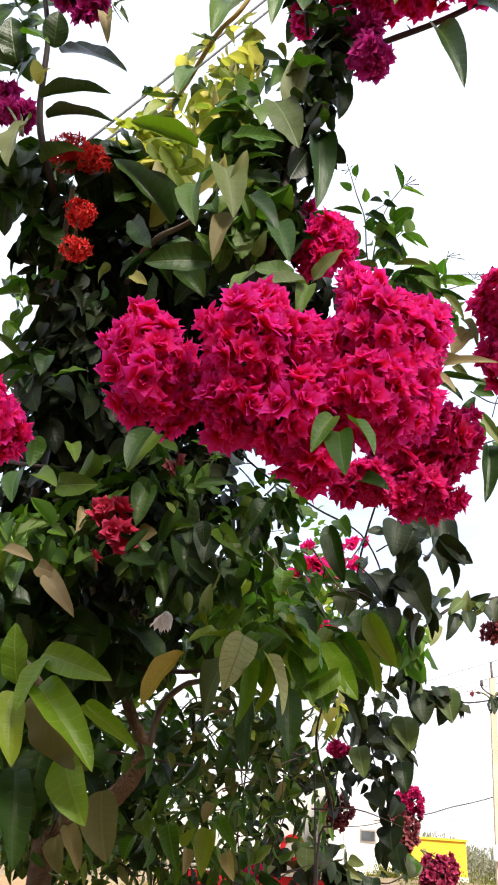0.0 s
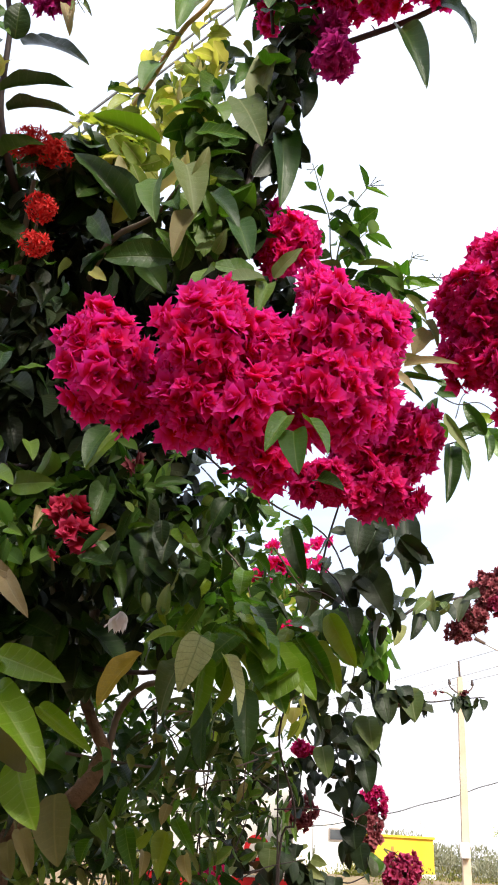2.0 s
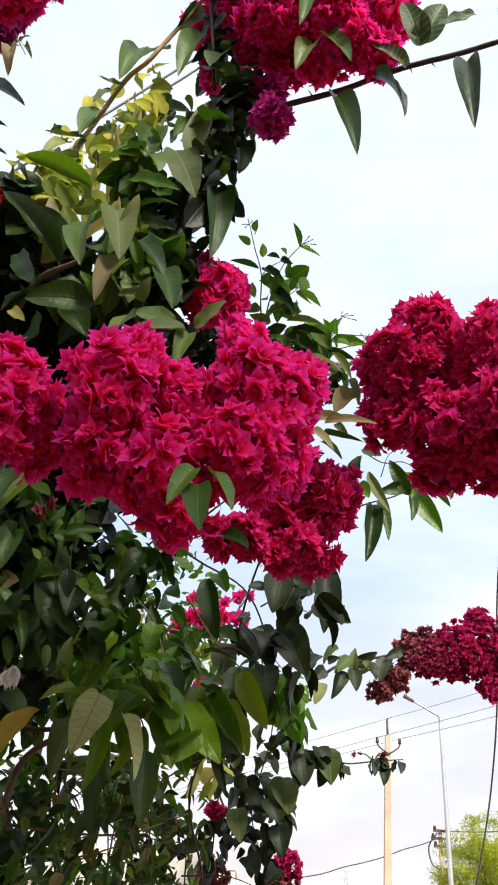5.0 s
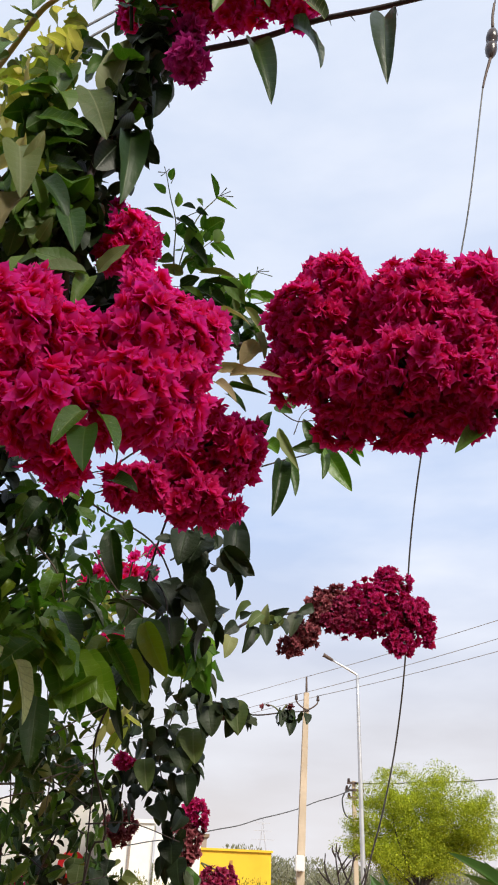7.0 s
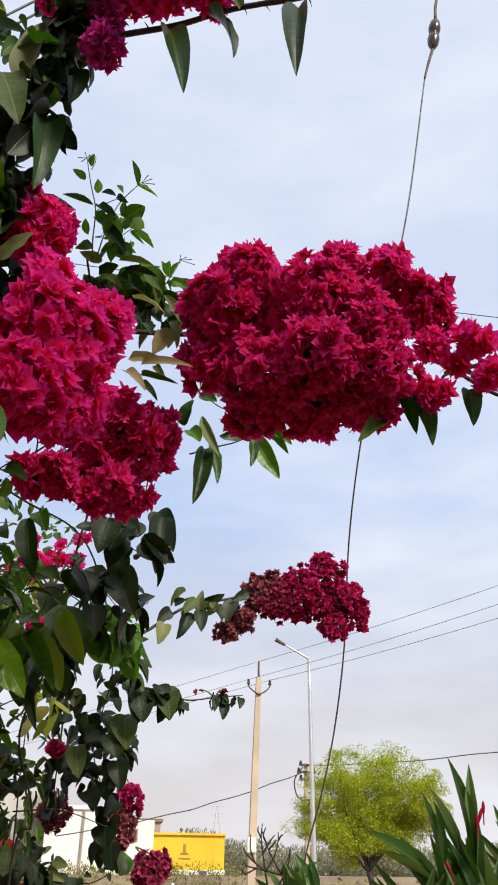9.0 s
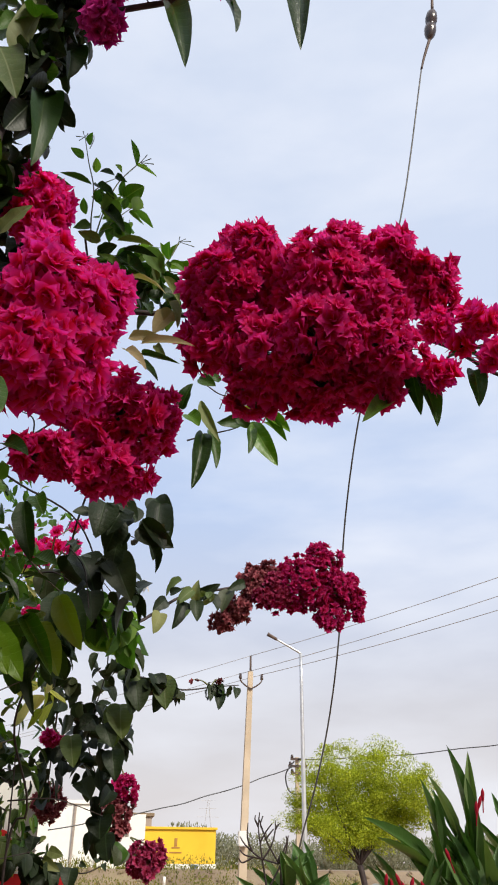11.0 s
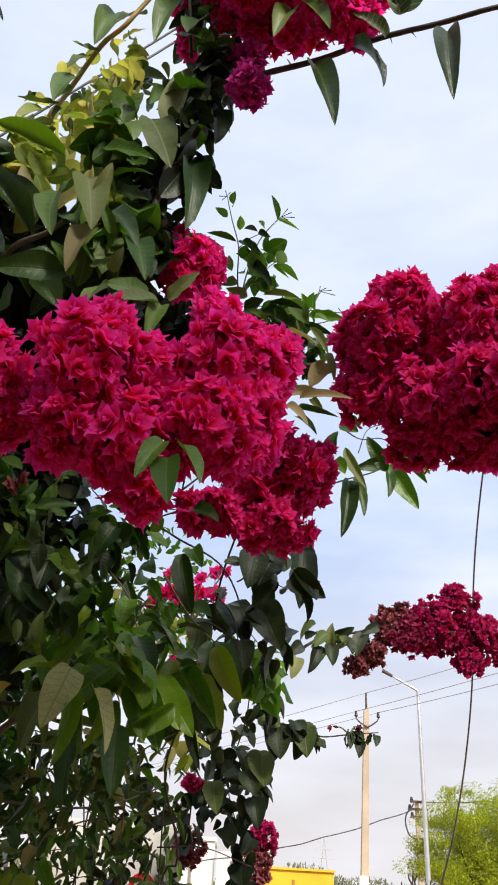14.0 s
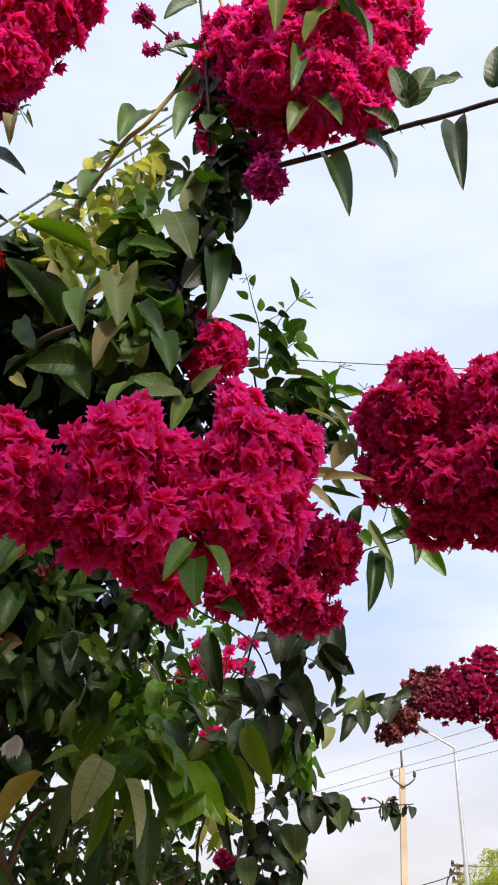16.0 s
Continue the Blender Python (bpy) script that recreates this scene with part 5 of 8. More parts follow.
leaf(vine, (0.114, 1.100, 2.989), (0.091, 1.080, 2.917), 0.0293, VINE_PALE, "ovate", 2, (0, -0.8, 0.1))
leaf(vine, (0.059, 1.100, 2.821), (0.023, 1.080, 2.759), 0.0316, BROAD_LEAF, "ovate", 0, (0, -0.8, 0.1))
leaf(vine, (0.086, 1.100, 2.841), (0.016, 1.080, 2.827), 0.0193, VINE_PALE, "ovate", 4, (0, -0.6, 0.3))
leaf(vine, (0.194, 1.080, 2.981), (0.243, 1.060, 2.942), 0.0270, VINE_LIME, "ovate", 2, (0, -1, -0.2))
leaf(vine, (0.154, 1.100, 2.944), (0.190, 1.080, 2.824), 0.0243, VINE_LIME, "ovate", 3, (0.2, -1, 0.2))
leaf(vine, (0.218, 1.100, 2.929), (0.195, 1.080, 2.969), 0.0294, VINE_LIME, "ovate", 1, (0, -1, 0.2))
leaf(vine, (0.282, 1.080, 2.870), (0.258, 1.060, 2.802), 0.0323, VINE_LEAF, "ovate", 0, (0, -1, -0.2))
leaf(vine, (0.098, 1.100, 2.650), (0.065, 1.080, 2.685), 0.0341, VINE_LIME, "ovate", 1, (0, -0.8, 0))
leaf(vine, (0.085, 1.000, 2.319), (0.118, 0.980, 2.284), 0.0173, VINE_LIME, "ovate", 2, (0, -1, -0.2))
# three young leaves on the front of the great head
leaf(vine, (0.388, 0.82, 1.974), (0.368, 0.8, 1.922), 0.0219, BROAD_LEAF, i=0, facing=(-0.3, -1, 0.3), label="fresh green leaf with a yellow edge")
leaf(vine, (0.394, 0.82, 1.956), (0.401, 0.8, 1.898), 0.0292, THIN_LEAF, i=0, facing=(0.1, -1, 0.2))
leaf(vine, (0.404, 0.82, 1.971), (0.428, 0.8, 1.92), 0.0229, BROAD_LEAF, i=0, facing=(0.4, -1, 0.3), label="fresh green leaf with a yellow edge")
leaf(vine, (0.418, 0.9, 1.942), (0.446, 0.88, 1.92), 0.0206, VINE_LEAF, i=1, facing=(0, -1, 0.5))
# leaves between the two great heads
# leaf faces here are turned towards the camera to show broad
leaf(vine, (0.588, 1.170, 2.340), (0.561, 1.150, 2.277), 0.0354, BROWNED, "ovate", 2, (-0.2, -1, -0.2))
leaf(vine, (0.581, 1.160, 2.350), (0.596, 1.140, 2.286), 0.0210, VINE_PALE, "ovate", 1, (0.3, -1, -0.2))
leaf(vine, (0.525, 1.150, 2.267), (0.577, 1.130, 2.257), 0.0181, TAN_LEAF, "ovate", 2, (0, -0.7, 0.2), "tan leaf turned to face the camera")
leaf(vine, (0.545, 1.140, 2.250), (0.623, 1.120, 2.241), 0.0201, TAN_LEAF, "ovate", 0, (0, -0.8, 0.1), "tan leaf turned to face the camera")
leaf(vine, (0.522, 1.120, 2.222), (0.554, 1.100, 2.178), 0.0197, TAN_LEAF, "ovate", 1, (0.3, -0.9, 0), "tan leaf turned to face the camera")
leaf(vine, (0.546, 1.160, 2.247), (0.603, 1.140, 2.221), 0.0114, BROAD_DARK, "ovate", 3, (0, -0.9, -0.2))
leaf(vine, (0.544, 1.180, 2.242), (0.573, 1.160, 2.200), 0.0165, BROAD_DARK, "ovate", 1, (0.2, -1, 0.2))
leaf(vine, (0.521, 1.200, 2.423), (0.576, 1.180, 2.380), 0.0162, TAN_LEAF, "ovate", 1, (0, -0.7, 0.2), "tan leaf turned to face the camera")
leaf(vine, (0.565, 1.170, 2.271), (0.582, 1.150, 2.238), 0.0124, VINE_LEAF, "ovate", 2, (0, -0.9, -0.1))
leaf(vine, (0.546, 1.200, 2.373), (0.556, 1.180, 2.336), 0.0177, BROAD_DARK, "ovate", 0, (0, -1, 0.2))
leaf(vine, (0.956, 1.1, 2.226), (0.97, 1.08, 2.118), 0.0389, VINE_LEAF, i=0, facing=(-0.2, -1, 0.1))
leaf(vine, (0.95, 1.1, 2.235), (0.956, 1.1, 2.147), 0.0287, VINE_LEAF, i=3, facing=(-0.5, -1, 0.1))
leaf(vine, (1.006, 1.08, 2.249), (1.048, 1.06, 2.226), 0.0346, VINE_LEAF, i=1, facing=(0.1, -0.7, 0.7))
leaf(vine, (1.028, 1.06, 2.208), (1.022, 1.05, 2.139), 0.0298, VINE_LEAF, i=0, facing=(0.1, -1, 0.1))
leaf(vine, (0.907, 1.1, 2.161), (0.852, 1.06, 2.102), 0.0248, VINE_LEAF, i=3, facing=(-0.2, -0.8, 0.6))
# leaves among the flowers over the top
leaf(vine, (0.438, 0.88, 3.202), (0.44, 0.86, 3.013), 0.0481, VINE_LIME, i=0, facing=(0.1, -1, 0.3))
leaf(vine, (0.537, 0.88, 3.142), (0.494, 0.86, 2.983), 0.0477, VINE_LIME, i=2, facing=(-0.1, -1, 0.3))
leaf(vine, (0.56, 0.9, 3.172), (0.61, 0.87, 2.975), 0.0435, VINE_LEAF, i=1, facing=(0.3, -1, 0.3))
leaf(vine, (0.51, 0.88, 3.194), (0.584, 0.86, 3.07), 0.0361, VINE_LEAF, i=3, facing=(0.1, -0.8, 0.6))
leaf(vine, (0.496, 0.9, 3.018), (0.473, 0.88, 2.863), 0.0363, VINE_LEAF, i=1, facing=(-0.3, -1, 0.3))
leaf(vine, (0.518, 0.92, 2.908), (0.56, 0.9, 2.801), 0.0384, VINE_LEAF, i=0, facing=(0.2, -1, 0.3))
leaf(vine, (0.499, 0.93, 2.897), (0.471, 0.92, 2.801), 0.0380, VINE_LEAF, i=3, facing=(-0.2, -1, 0.3))
leaf(vine, (0.265, 0.98, 3.353), (0.202, 0.97, 3.26), 0.0456, VINE_LEAF, i=0, facing=(0.2, -1, 0.3))
leaf(vine, (0.279, 0.99, 3.18), (0.208, 0.97, 3.131), 0.0385, VINE_LEAF, i=1, facing=(0.1, -0.8, 0.5))
leaf(vine, (0.717, 0.95, 3.353), (0.707, 0.95, 3.251), 0.0259, VINE_LIME, i=1, facing=(0.3, -1, 0.1))


def ball(c, r, n, size, **more):
    return spray(c, r, n, size, R, **more)


# the leafy body of the vine: upper stem, dark heart, hanging curtain; their shade is in the leaf colour
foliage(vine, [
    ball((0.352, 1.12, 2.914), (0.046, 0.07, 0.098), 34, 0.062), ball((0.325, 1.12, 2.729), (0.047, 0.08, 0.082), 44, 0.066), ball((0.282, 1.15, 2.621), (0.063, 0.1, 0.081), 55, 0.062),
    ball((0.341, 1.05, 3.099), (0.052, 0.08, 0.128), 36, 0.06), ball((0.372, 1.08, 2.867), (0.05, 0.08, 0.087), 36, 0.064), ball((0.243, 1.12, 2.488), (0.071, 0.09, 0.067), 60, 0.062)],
    OVATE, VINE_SHADED, 110, R)
foliage(vine, [
    ball((0.228, 1.06, 2.665), (0.058, 0.06, 0.107), 34, 0.064), ball((0.268, 1.06, 2.468), (0.054, 0.05, 0.054), 18, 0.064), ball((0.206, 1.05, 2.46), (0.045, 0.05, 0.054), 14, 0.066), ball((0.321, 1.06, 2.789), (0.04, 0.05, 0.091), 12, 0.06),
    ball((0.352, 1.04, 2.951), (0.044, 0.05, 0.099), 12, 0.06)],
    OVATE, VINE_MID, 90, R)
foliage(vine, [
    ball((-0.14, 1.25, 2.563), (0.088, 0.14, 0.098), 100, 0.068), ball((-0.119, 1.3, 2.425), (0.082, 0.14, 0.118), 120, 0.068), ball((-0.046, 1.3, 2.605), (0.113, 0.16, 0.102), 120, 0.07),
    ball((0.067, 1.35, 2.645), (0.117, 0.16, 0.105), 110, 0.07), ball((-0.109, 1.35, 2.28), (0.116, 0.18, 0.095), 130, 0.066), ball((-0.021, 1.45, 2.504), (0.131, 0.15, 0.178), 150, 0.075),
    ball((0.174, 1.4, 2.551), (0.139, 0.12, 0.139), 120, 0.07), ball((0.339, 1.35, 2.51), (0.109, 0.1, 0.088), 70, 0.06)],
    OVATE, VINE_SHADED, 60, R)
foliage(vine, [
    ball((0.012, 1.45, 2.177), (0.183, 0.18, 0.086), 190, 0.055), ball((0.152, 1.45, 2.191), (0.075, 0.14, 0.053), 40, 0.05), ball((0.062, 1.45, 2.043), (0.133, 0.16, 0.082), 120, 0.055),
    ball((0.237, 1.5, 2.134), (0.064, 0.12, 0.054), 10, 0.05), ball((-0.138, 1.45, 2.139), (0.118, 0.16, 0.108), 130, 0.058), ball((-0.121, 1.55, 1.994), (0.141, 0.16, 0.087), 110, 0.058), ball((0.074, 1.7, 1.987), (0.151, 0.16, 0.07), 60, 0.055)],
    OVATE, VINE_SHADED, 40, R)
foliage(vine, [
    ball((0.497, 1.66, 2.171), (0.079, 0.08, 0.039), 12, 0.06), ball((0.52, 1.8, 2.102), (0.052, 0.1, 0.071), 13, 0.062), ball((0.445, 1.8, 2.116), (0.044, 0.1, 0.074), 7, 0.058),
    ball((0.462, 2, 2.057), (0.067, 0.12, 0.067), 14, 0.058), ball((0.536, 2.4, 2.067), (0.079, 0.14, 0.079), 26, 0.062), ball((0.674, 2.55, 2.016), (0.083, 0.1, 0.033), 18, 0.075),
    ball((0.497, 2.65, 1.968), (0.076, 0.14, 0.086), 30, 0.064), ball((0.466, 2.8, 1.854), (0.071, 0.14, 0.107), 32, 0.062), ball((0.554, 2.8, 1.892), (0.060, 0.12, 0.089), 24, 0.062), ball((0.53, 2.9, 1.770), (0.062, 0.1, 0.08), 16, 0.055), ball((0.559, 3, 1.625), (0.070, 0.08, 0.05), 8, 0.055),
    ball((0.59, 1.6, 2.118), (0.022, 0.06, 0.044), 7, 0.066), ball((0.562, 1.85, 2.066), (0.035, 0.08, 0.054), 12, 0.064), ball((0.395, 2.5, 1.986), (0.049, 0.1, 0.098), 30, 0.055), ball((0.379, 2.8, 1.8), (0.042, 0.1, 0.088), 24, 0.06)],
    OVATE, VINE_SHADED, 30, R, "", "foliage")
leaf(vine, (0.686, 2.5, 2.048), (0.697, 2.5, 1.952), 0.0645, VINE_PALE, i=0, facing=(0.1, -1, 0.2))
leaf(vine, (0.598, 2.5, 2.035), (0.6, 2.48, 1.932), 0.0711, VINE_SHADED, i=0, facing=(0, -1, 0.2))
leaf(vine, (0.57, 2.6, 1.98), (0.561, 2.58, 1.859), 0.0765, VINE_PALE, i=0, facing=(0, -1, 0.2))
leaf(vine, (0.54, 2.95, 1.689), (0.522, 2.95, 1.632), 0.0719, VINE_LEAF, i=0, facing=(0, -1, 0.2))
leaf(vine, (0.618, 2.95, 1.614), (0.582, 2.95, 1.565), 0.0638, VINE_LEAF, i=0, facing=(0, -1, 0.2))
# a leafy spray hanging before the sign
stem(vine, [(0.199, 2.600, 1.546), (0.256, 2.600, 1.556), (0.322, 2.600, 1.578), (0.387, 2.600, 1.579), (0.456, 2.600, 1.555), (0.509, 2.600, 1.542), (0.558, 2.600, 1.561)], 0.004, 0.0015, STEM_DARK, "branch", sides=6, seed=194)
leaf(vine, (0.296, 2.600, 1.583), (0.289, 2.580, 1.511), 0.0394, VINE_SHADED, "ovate", 0, (-0.2, -1, 0.2))
leaf(vine, (0.327, 2.600, 1.618), (0.320, 2.580, 1.580), 0.0375, VINE_MID, "ovate", 1, (0, -1, 0.2))
leaf(vine, (0.277, 2.600, 1.629), (0.275, 2.580, 1.586), 0.0498, VINE_PALE, "ovate", 2, (0.2, -1, 0.2))
leaf(vine, (0.342, 2.600, 1.577), (0.395, 2.580, 1.492), 0.0397, VINE_SHADED, "ovate", 3, (-0.2, -1, 0.2))
leaf(vine, (0.366, 2.600, 1.583), (0.425, 2.580, 1.487), 0.0549, VINE_SHADED, "ovate", 4, (0, -1, 0.2))
leaf(vine, (0.424, 2.600, 1.567), (0.427, 2.580, 1.509), 0.0552, VINE_SHADED, "ovate", 0, (0.2, -1, 0.2))
leaf(vine, (0.477, 2.600, 1.554), (0.473, 2.580, 1.498), 0.0478, VINE_SHADED, "ovate", 1, (-0.2, -1, 0.2))
leaf(vine, (0.369, 2.600, 1.629), (0.366, 2.580, 1.592), 0.0404, VINE_SHADED, "ovate", 2, (0, -1, 0.2))
leaf(vine, (0.268, 2.600, 1.491), (0.274, 2.580, 1.444), 0.0289, VINE_SHADED, "ovate", 3, (0.2, -1, 0.2))
leaf(vine, (0.309, 2.600, 1.507), (0.319, 2.580, 1.451), 0.0292, VINE_SHADED, "ovate", 4, (-0.2, -1, 0.2))
leaf(vine, (0.340, 2.600, 1.504), (0.337, 2.580, 1.471), 0.0244, VINE_SHADED, "ovate", 0, (0, -1, 0.2))
leaf(vine, (0.337, 2.600, 1.637), (0.377, 2.580, 1.648), 0.0203, VINE_SHADED, "ovate", 1, (0.2, -1, 0.2))
leaf(vine, (0.410, 2.600, 1.594), (0.453, 2.580, 1.583), 0.0304, VINE_PALE, "ovate", 2, (-0.2, -1, 0.2))
leaf(vine, (0.249, 2.600, 1.526), (0.281, 2.580, 1.510), 0.0194, VINE_SHADED, "ovate", 3, (0, -1, 0.2))
leaf(vine, (0.545, 2.600, 1.577), (0.539, 2.580, 1.567), 0.0174, VINE_SHADED, "ovate", 4, (0.2, -1, 0.2))
leaf(vine, (0.498, 2.600, 1.565), (0.517, 2.580, 1.557), 0.0152, VINE_SHADED, "ovate", 0, (-0.2, -1, 0.2))
leaf(vine, (0.562, 2.600, 1.566), (0.567, 2.580, 1.546), 0.0143, VINE_SHADED, "ovate", 1, (0, -1, 0.2))
leaf(vine, (0.236, 2.600, 1.503), (0.240, 2.580, 1.473), 0.0337, VINE_SHADED, "ovate", 2, (0.2, -1, 0.2))
leaf(vine, (0.398, 2.600, 1.575), (0.448, 2.580, 1.546), 0.0302, VINE_PALE, "ovate", 3, (-0.2, -1, 0.2))
leaf(vine, (0.500, 1.600, 2.189), (0.489, 1.580, 2.106), 0.0600, VINE_SHADED, "ovate", 0, (-0.1, -1, 0.2))
leaf(vine, (0.539, 1.600, 2.180), (0.510, 1.580, 2.113), 0.0558, VINE_SHADED, "ovate", 2, (0.1, -1, 0.2))
leaf(vine, (0.604, 1.840, 2.313), (0.644, 1.820, 2.208), 0.0580, VINE_SHADED, "ovate", 3, (-0.1, -1, 0.2))
leaf(vine, (0.615, 1.820, 2.292), (0.607, 1.800, 2.147), 0.0617, VINE_SHADED, "ovate", 0, (-0.1, -1, 0.2))
leaf(vine, (0.522, 1.750, 2.135), (0.567, 1.730, 2.033), 0.0731, VINE_SHADED, "ovate", 0, (-0.1, -1, 0.2))
leaf(vine, (0.452, 1.800, 2.147), (0.494, 1.780, 2.054), 0.0776, VINE_SHADED, "ovate", 1, (0, -1, 0.2))
leaf(vine, (0.401, 1.700, 2.080), (0.404, 1.680, 2.007), 0.0545, VINE_SHADED, "ovate", 2, (0.1, -1, 0.2))
leaf(vine, (0.482, 1.750, 2.056), (0.493, 1.730, 1.986), 0.0514, VINE_SHADED, "ovate", 0, (-0.1, -1, 0.2))
leaf(vine, (0.386, 1.450, 2.126), (0.406, 1.430, 2.084), 0.0326, BROAD_LEAF, "ovate", 1, (0, -1, 0.2))
leaf(vine, (0.563, 2.500, 2.060), (0.619, 2.480, 2.030), 0.0697, VINE_PALE, "ovate", 2, (0.1, -1, 0.2))
leaf(vine, (0.605, 2.500, 2.032), (0.621, 2.480, 1.941), 0.0782, VINE_SHADED, "ovate", 0, (-0.1, -1, 0.2))
leaf(vine, (0.692, 2.500, 2.038), (0.698, 2.480, 1.953), 0.0721, VINE_PALE, "ovate", 0, (-0.1, -1, 0.2))
leaf(vine, (0.659, 2.500, 2.051), (0.676, 2.480, 1.989), 0.0568, VINE_SHADED, "ovate", 3, (-0.1, -1, 0.2))
leaf(vine, (0.572, 2.550, 1.964), (0.582, 2.530, 1.874), 0.0784, VINE_PALE, "ovate", 1, (0, -1, 0.2))
leaf(vine, (0.528, 2.550, 1.917), (0.556, 2.530, 1.851), 0.0622, VINE_SHADED, "ovate", 0, (-0.1, -1, 0.2))
leaf(vine, (0.437, 2.600, 1.889), (0.454, 2.580, 1.801), 0.0626, VINE_PALE, "ovate", 0, (-0.1, -1, 0.2))
leaf(vine, (0.559, 2.600, 1.852), (0.572, 2.580, 1.773), 0.0624, VINE_SHADED, "ovate", 3, (-0.1, -1, 0.2))
leaf(vine, (0.496, 2.550, 1.929), (0.460, 2.530, 1.895), 0.0562, VINE_SHADED, "ovate", 2, (0.1, -1, 0.2))
leaf(vine, (0.540, 2.900, 1.697), (0.545, 2.880, 1.630), 0.0843, VINE_SHADED, "ovate", 0, (-0.1, -1, 0.2))
leaf(vine, (0.472, 2.700, 1.777), (0.508, 2.680, 1.728), 0.0638, VINE_SHADED, "ovate", 1, (0, -1, 0.2))
leaf(vine, (0.257, 1.300, 1.865), (0.271, 1.280, 1.888), 0.0306, BROAD_LEAF, "ovate", 2, (0.1, -1, 0.2))
leaf(vine, (0.778, 2.700, 2.374), (0.724, 2.680, 2.316), 0.0414, VINE_PALE, "ovate", 0, (-0.15, -1, 0))
leaf(vine, (0.795, 2.750, 2.363), (0.875, 2.730, 2.411), 0.0397, VINE_SHADED, "ovate", 2, (0, -1, 0))
leaf(vine, (0.752, 2.700, 2.331), (0.714, 2.680, 2.233), 0.0478, VINE_SHADED, "ovate", 1, (0.15, -1, 0))
leaf(vine, (0.790, 2.700, 2.338), (0.795, 2.680, 2.262), 0.0477, VINE_SHADED, "ovate", 0, (-0.15, -1, 0))
leaf(vine, (0.764, 2.700, 2.327), (0.749, 2.680, 2.269), 0.0456, VINE_PALE, "ovate", 2, (0, -1, 0))
leaf(vine, (0.842, 2.780, 2.382), (0.872, 2.760, 2.324), 0.0526, VINE_SHADED, "ovate", 1, (0.15, -1, 0))
leaf(vine, (0.919, 2.800, 2.412), (0.889, 2.780, 2.326), 0.0586, VINE_SHADED, "ovate", 0, (-0.15, -1, 0))
leaf(vine, (0.686, 2.600, 2.307), (0.645, 2.580, 2.261), 0.0443, VINE_SHADED, "ovate", 2, (0, -1, 0))
leaf(vine, (0.668, 2.550, 2.247), (0.649, 2.530, 2.176), 0.0483, VINE_PALE, "ovate", 1, (0.15, -1, 0))
leaf(vine, (0.701, 2.650, 2.342), (0.738, 2.630, 2.351), 0.0295, VINE_SHADED, "ovate", 0, (-0.15, -1, 0))
leaf(vine, (0.970, 2.800, 2.446), (0.907, 2.780, 2.405), 0.0378, VINE_SHADED, "ovate", 2, (0, -1, 0))
leaf(vine, (0.852, 2.760, 2.382), (0.817, 2.740, 2.348), 0.0397, VINE_SHADED, "ovate", 1, (0.15, -1, 0))
leaf(vine, (0.537, 2.950, 1.689), (0.516, 2.930, 1.615), 0.0587, VINE_SHADED, "ovate", 0, (-0.15, -1, 0))
leaf(vine, (0.561, 2.950, 1.650), (0.575, 2.930, 1.569), 0.0692, VINE_SHADED, "ovate", 2, (0, -1, 0))
leaf(vine, (0.606, 2.950, 1.607), (0.595, 2.930, 1.558), 0.0686, VINE_SHADED, "ovate", 1, (0.15, -1, 0))
leaf(vine, (0.407, 1.500, 1.839), (0.429, 1.480, 1.767), 0.0189, VINE_SHADED, "ovate", 0, (-0.15, -1, 0))
leaf(vine, (0.299, 2.500, 1.612), (0.298, 2.480, 1.557), 0.0572, VINE_PALE, "ovate", 2, (0, -1, 0))
leaf(vine, (0.343, 2.500, 1.602), (0.335, 2.480, 1.561), 0.0418, VINE_SHADED, "ovate", 1, (0.15, -1, 0))
leaf(vine, (0.273, 2.500, 1.556), (0.304, 2.480, 1.525), 0.0378, VINE_SHADED, "ovate", 0, (-0.15, -1, 0))
leaf(vine, (0.847, 2.680, 2.063), (0.844, 2.660, 2.009), 0.0256, VINE_SHADED, "ovate", 2, (0, -1, 0))
leaf(vine, (0.879, 2.680, 2.038), (0.870, 2.660, 1.985), 0.0359, VINE_SHADED, "ovate", 1, (0.15, -1, 0))
leaf(vine, (0.931, 2.700, 2.062), (0.926, 2.680, 2.024), 0.0276, VINE_SHADED, "ovate", 0, (-0.15, -1, 0))
foliage(vine, [ball((0.781, 2.7, 2.361), (0.114, 0.03, 0.017), 6, 0.066, down=0.1)], OVATE, VINE_PALE, 5, R)
foliage(vine, [ball((0.864, 2.68, 2.044), (0.064, 0.02, 0.016), 8, 0.042)], OVATE, VINE_SHADED, 8, R)
leaf(vine, (0.873, 2.68, 2.049), (0.88, 2.68, 1.995), 0.0321, VINE_LEAF, i=0)
# back layer in the shade-coloured leaf closes the gaps
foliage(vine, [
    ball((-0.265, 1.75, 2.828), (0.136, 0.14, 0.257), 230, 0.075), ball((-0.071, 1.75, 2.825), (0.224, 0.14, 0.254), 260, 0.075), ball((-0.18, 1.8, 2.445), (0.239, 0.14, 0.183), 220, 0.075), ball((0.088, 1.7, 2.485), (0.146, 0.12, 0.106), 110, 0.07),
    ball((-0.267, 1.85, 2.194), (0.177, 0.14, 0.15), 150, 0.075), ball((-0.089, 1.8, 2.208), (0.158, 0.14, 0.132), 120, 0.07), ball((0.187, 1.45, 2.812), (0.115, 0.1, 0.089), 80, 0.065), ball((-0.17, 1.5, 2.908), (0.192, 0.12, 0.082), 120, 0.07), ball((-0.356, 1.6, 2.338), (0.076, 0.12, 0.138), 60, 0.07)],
    OVATE, VINE_SHADED, 0, R)
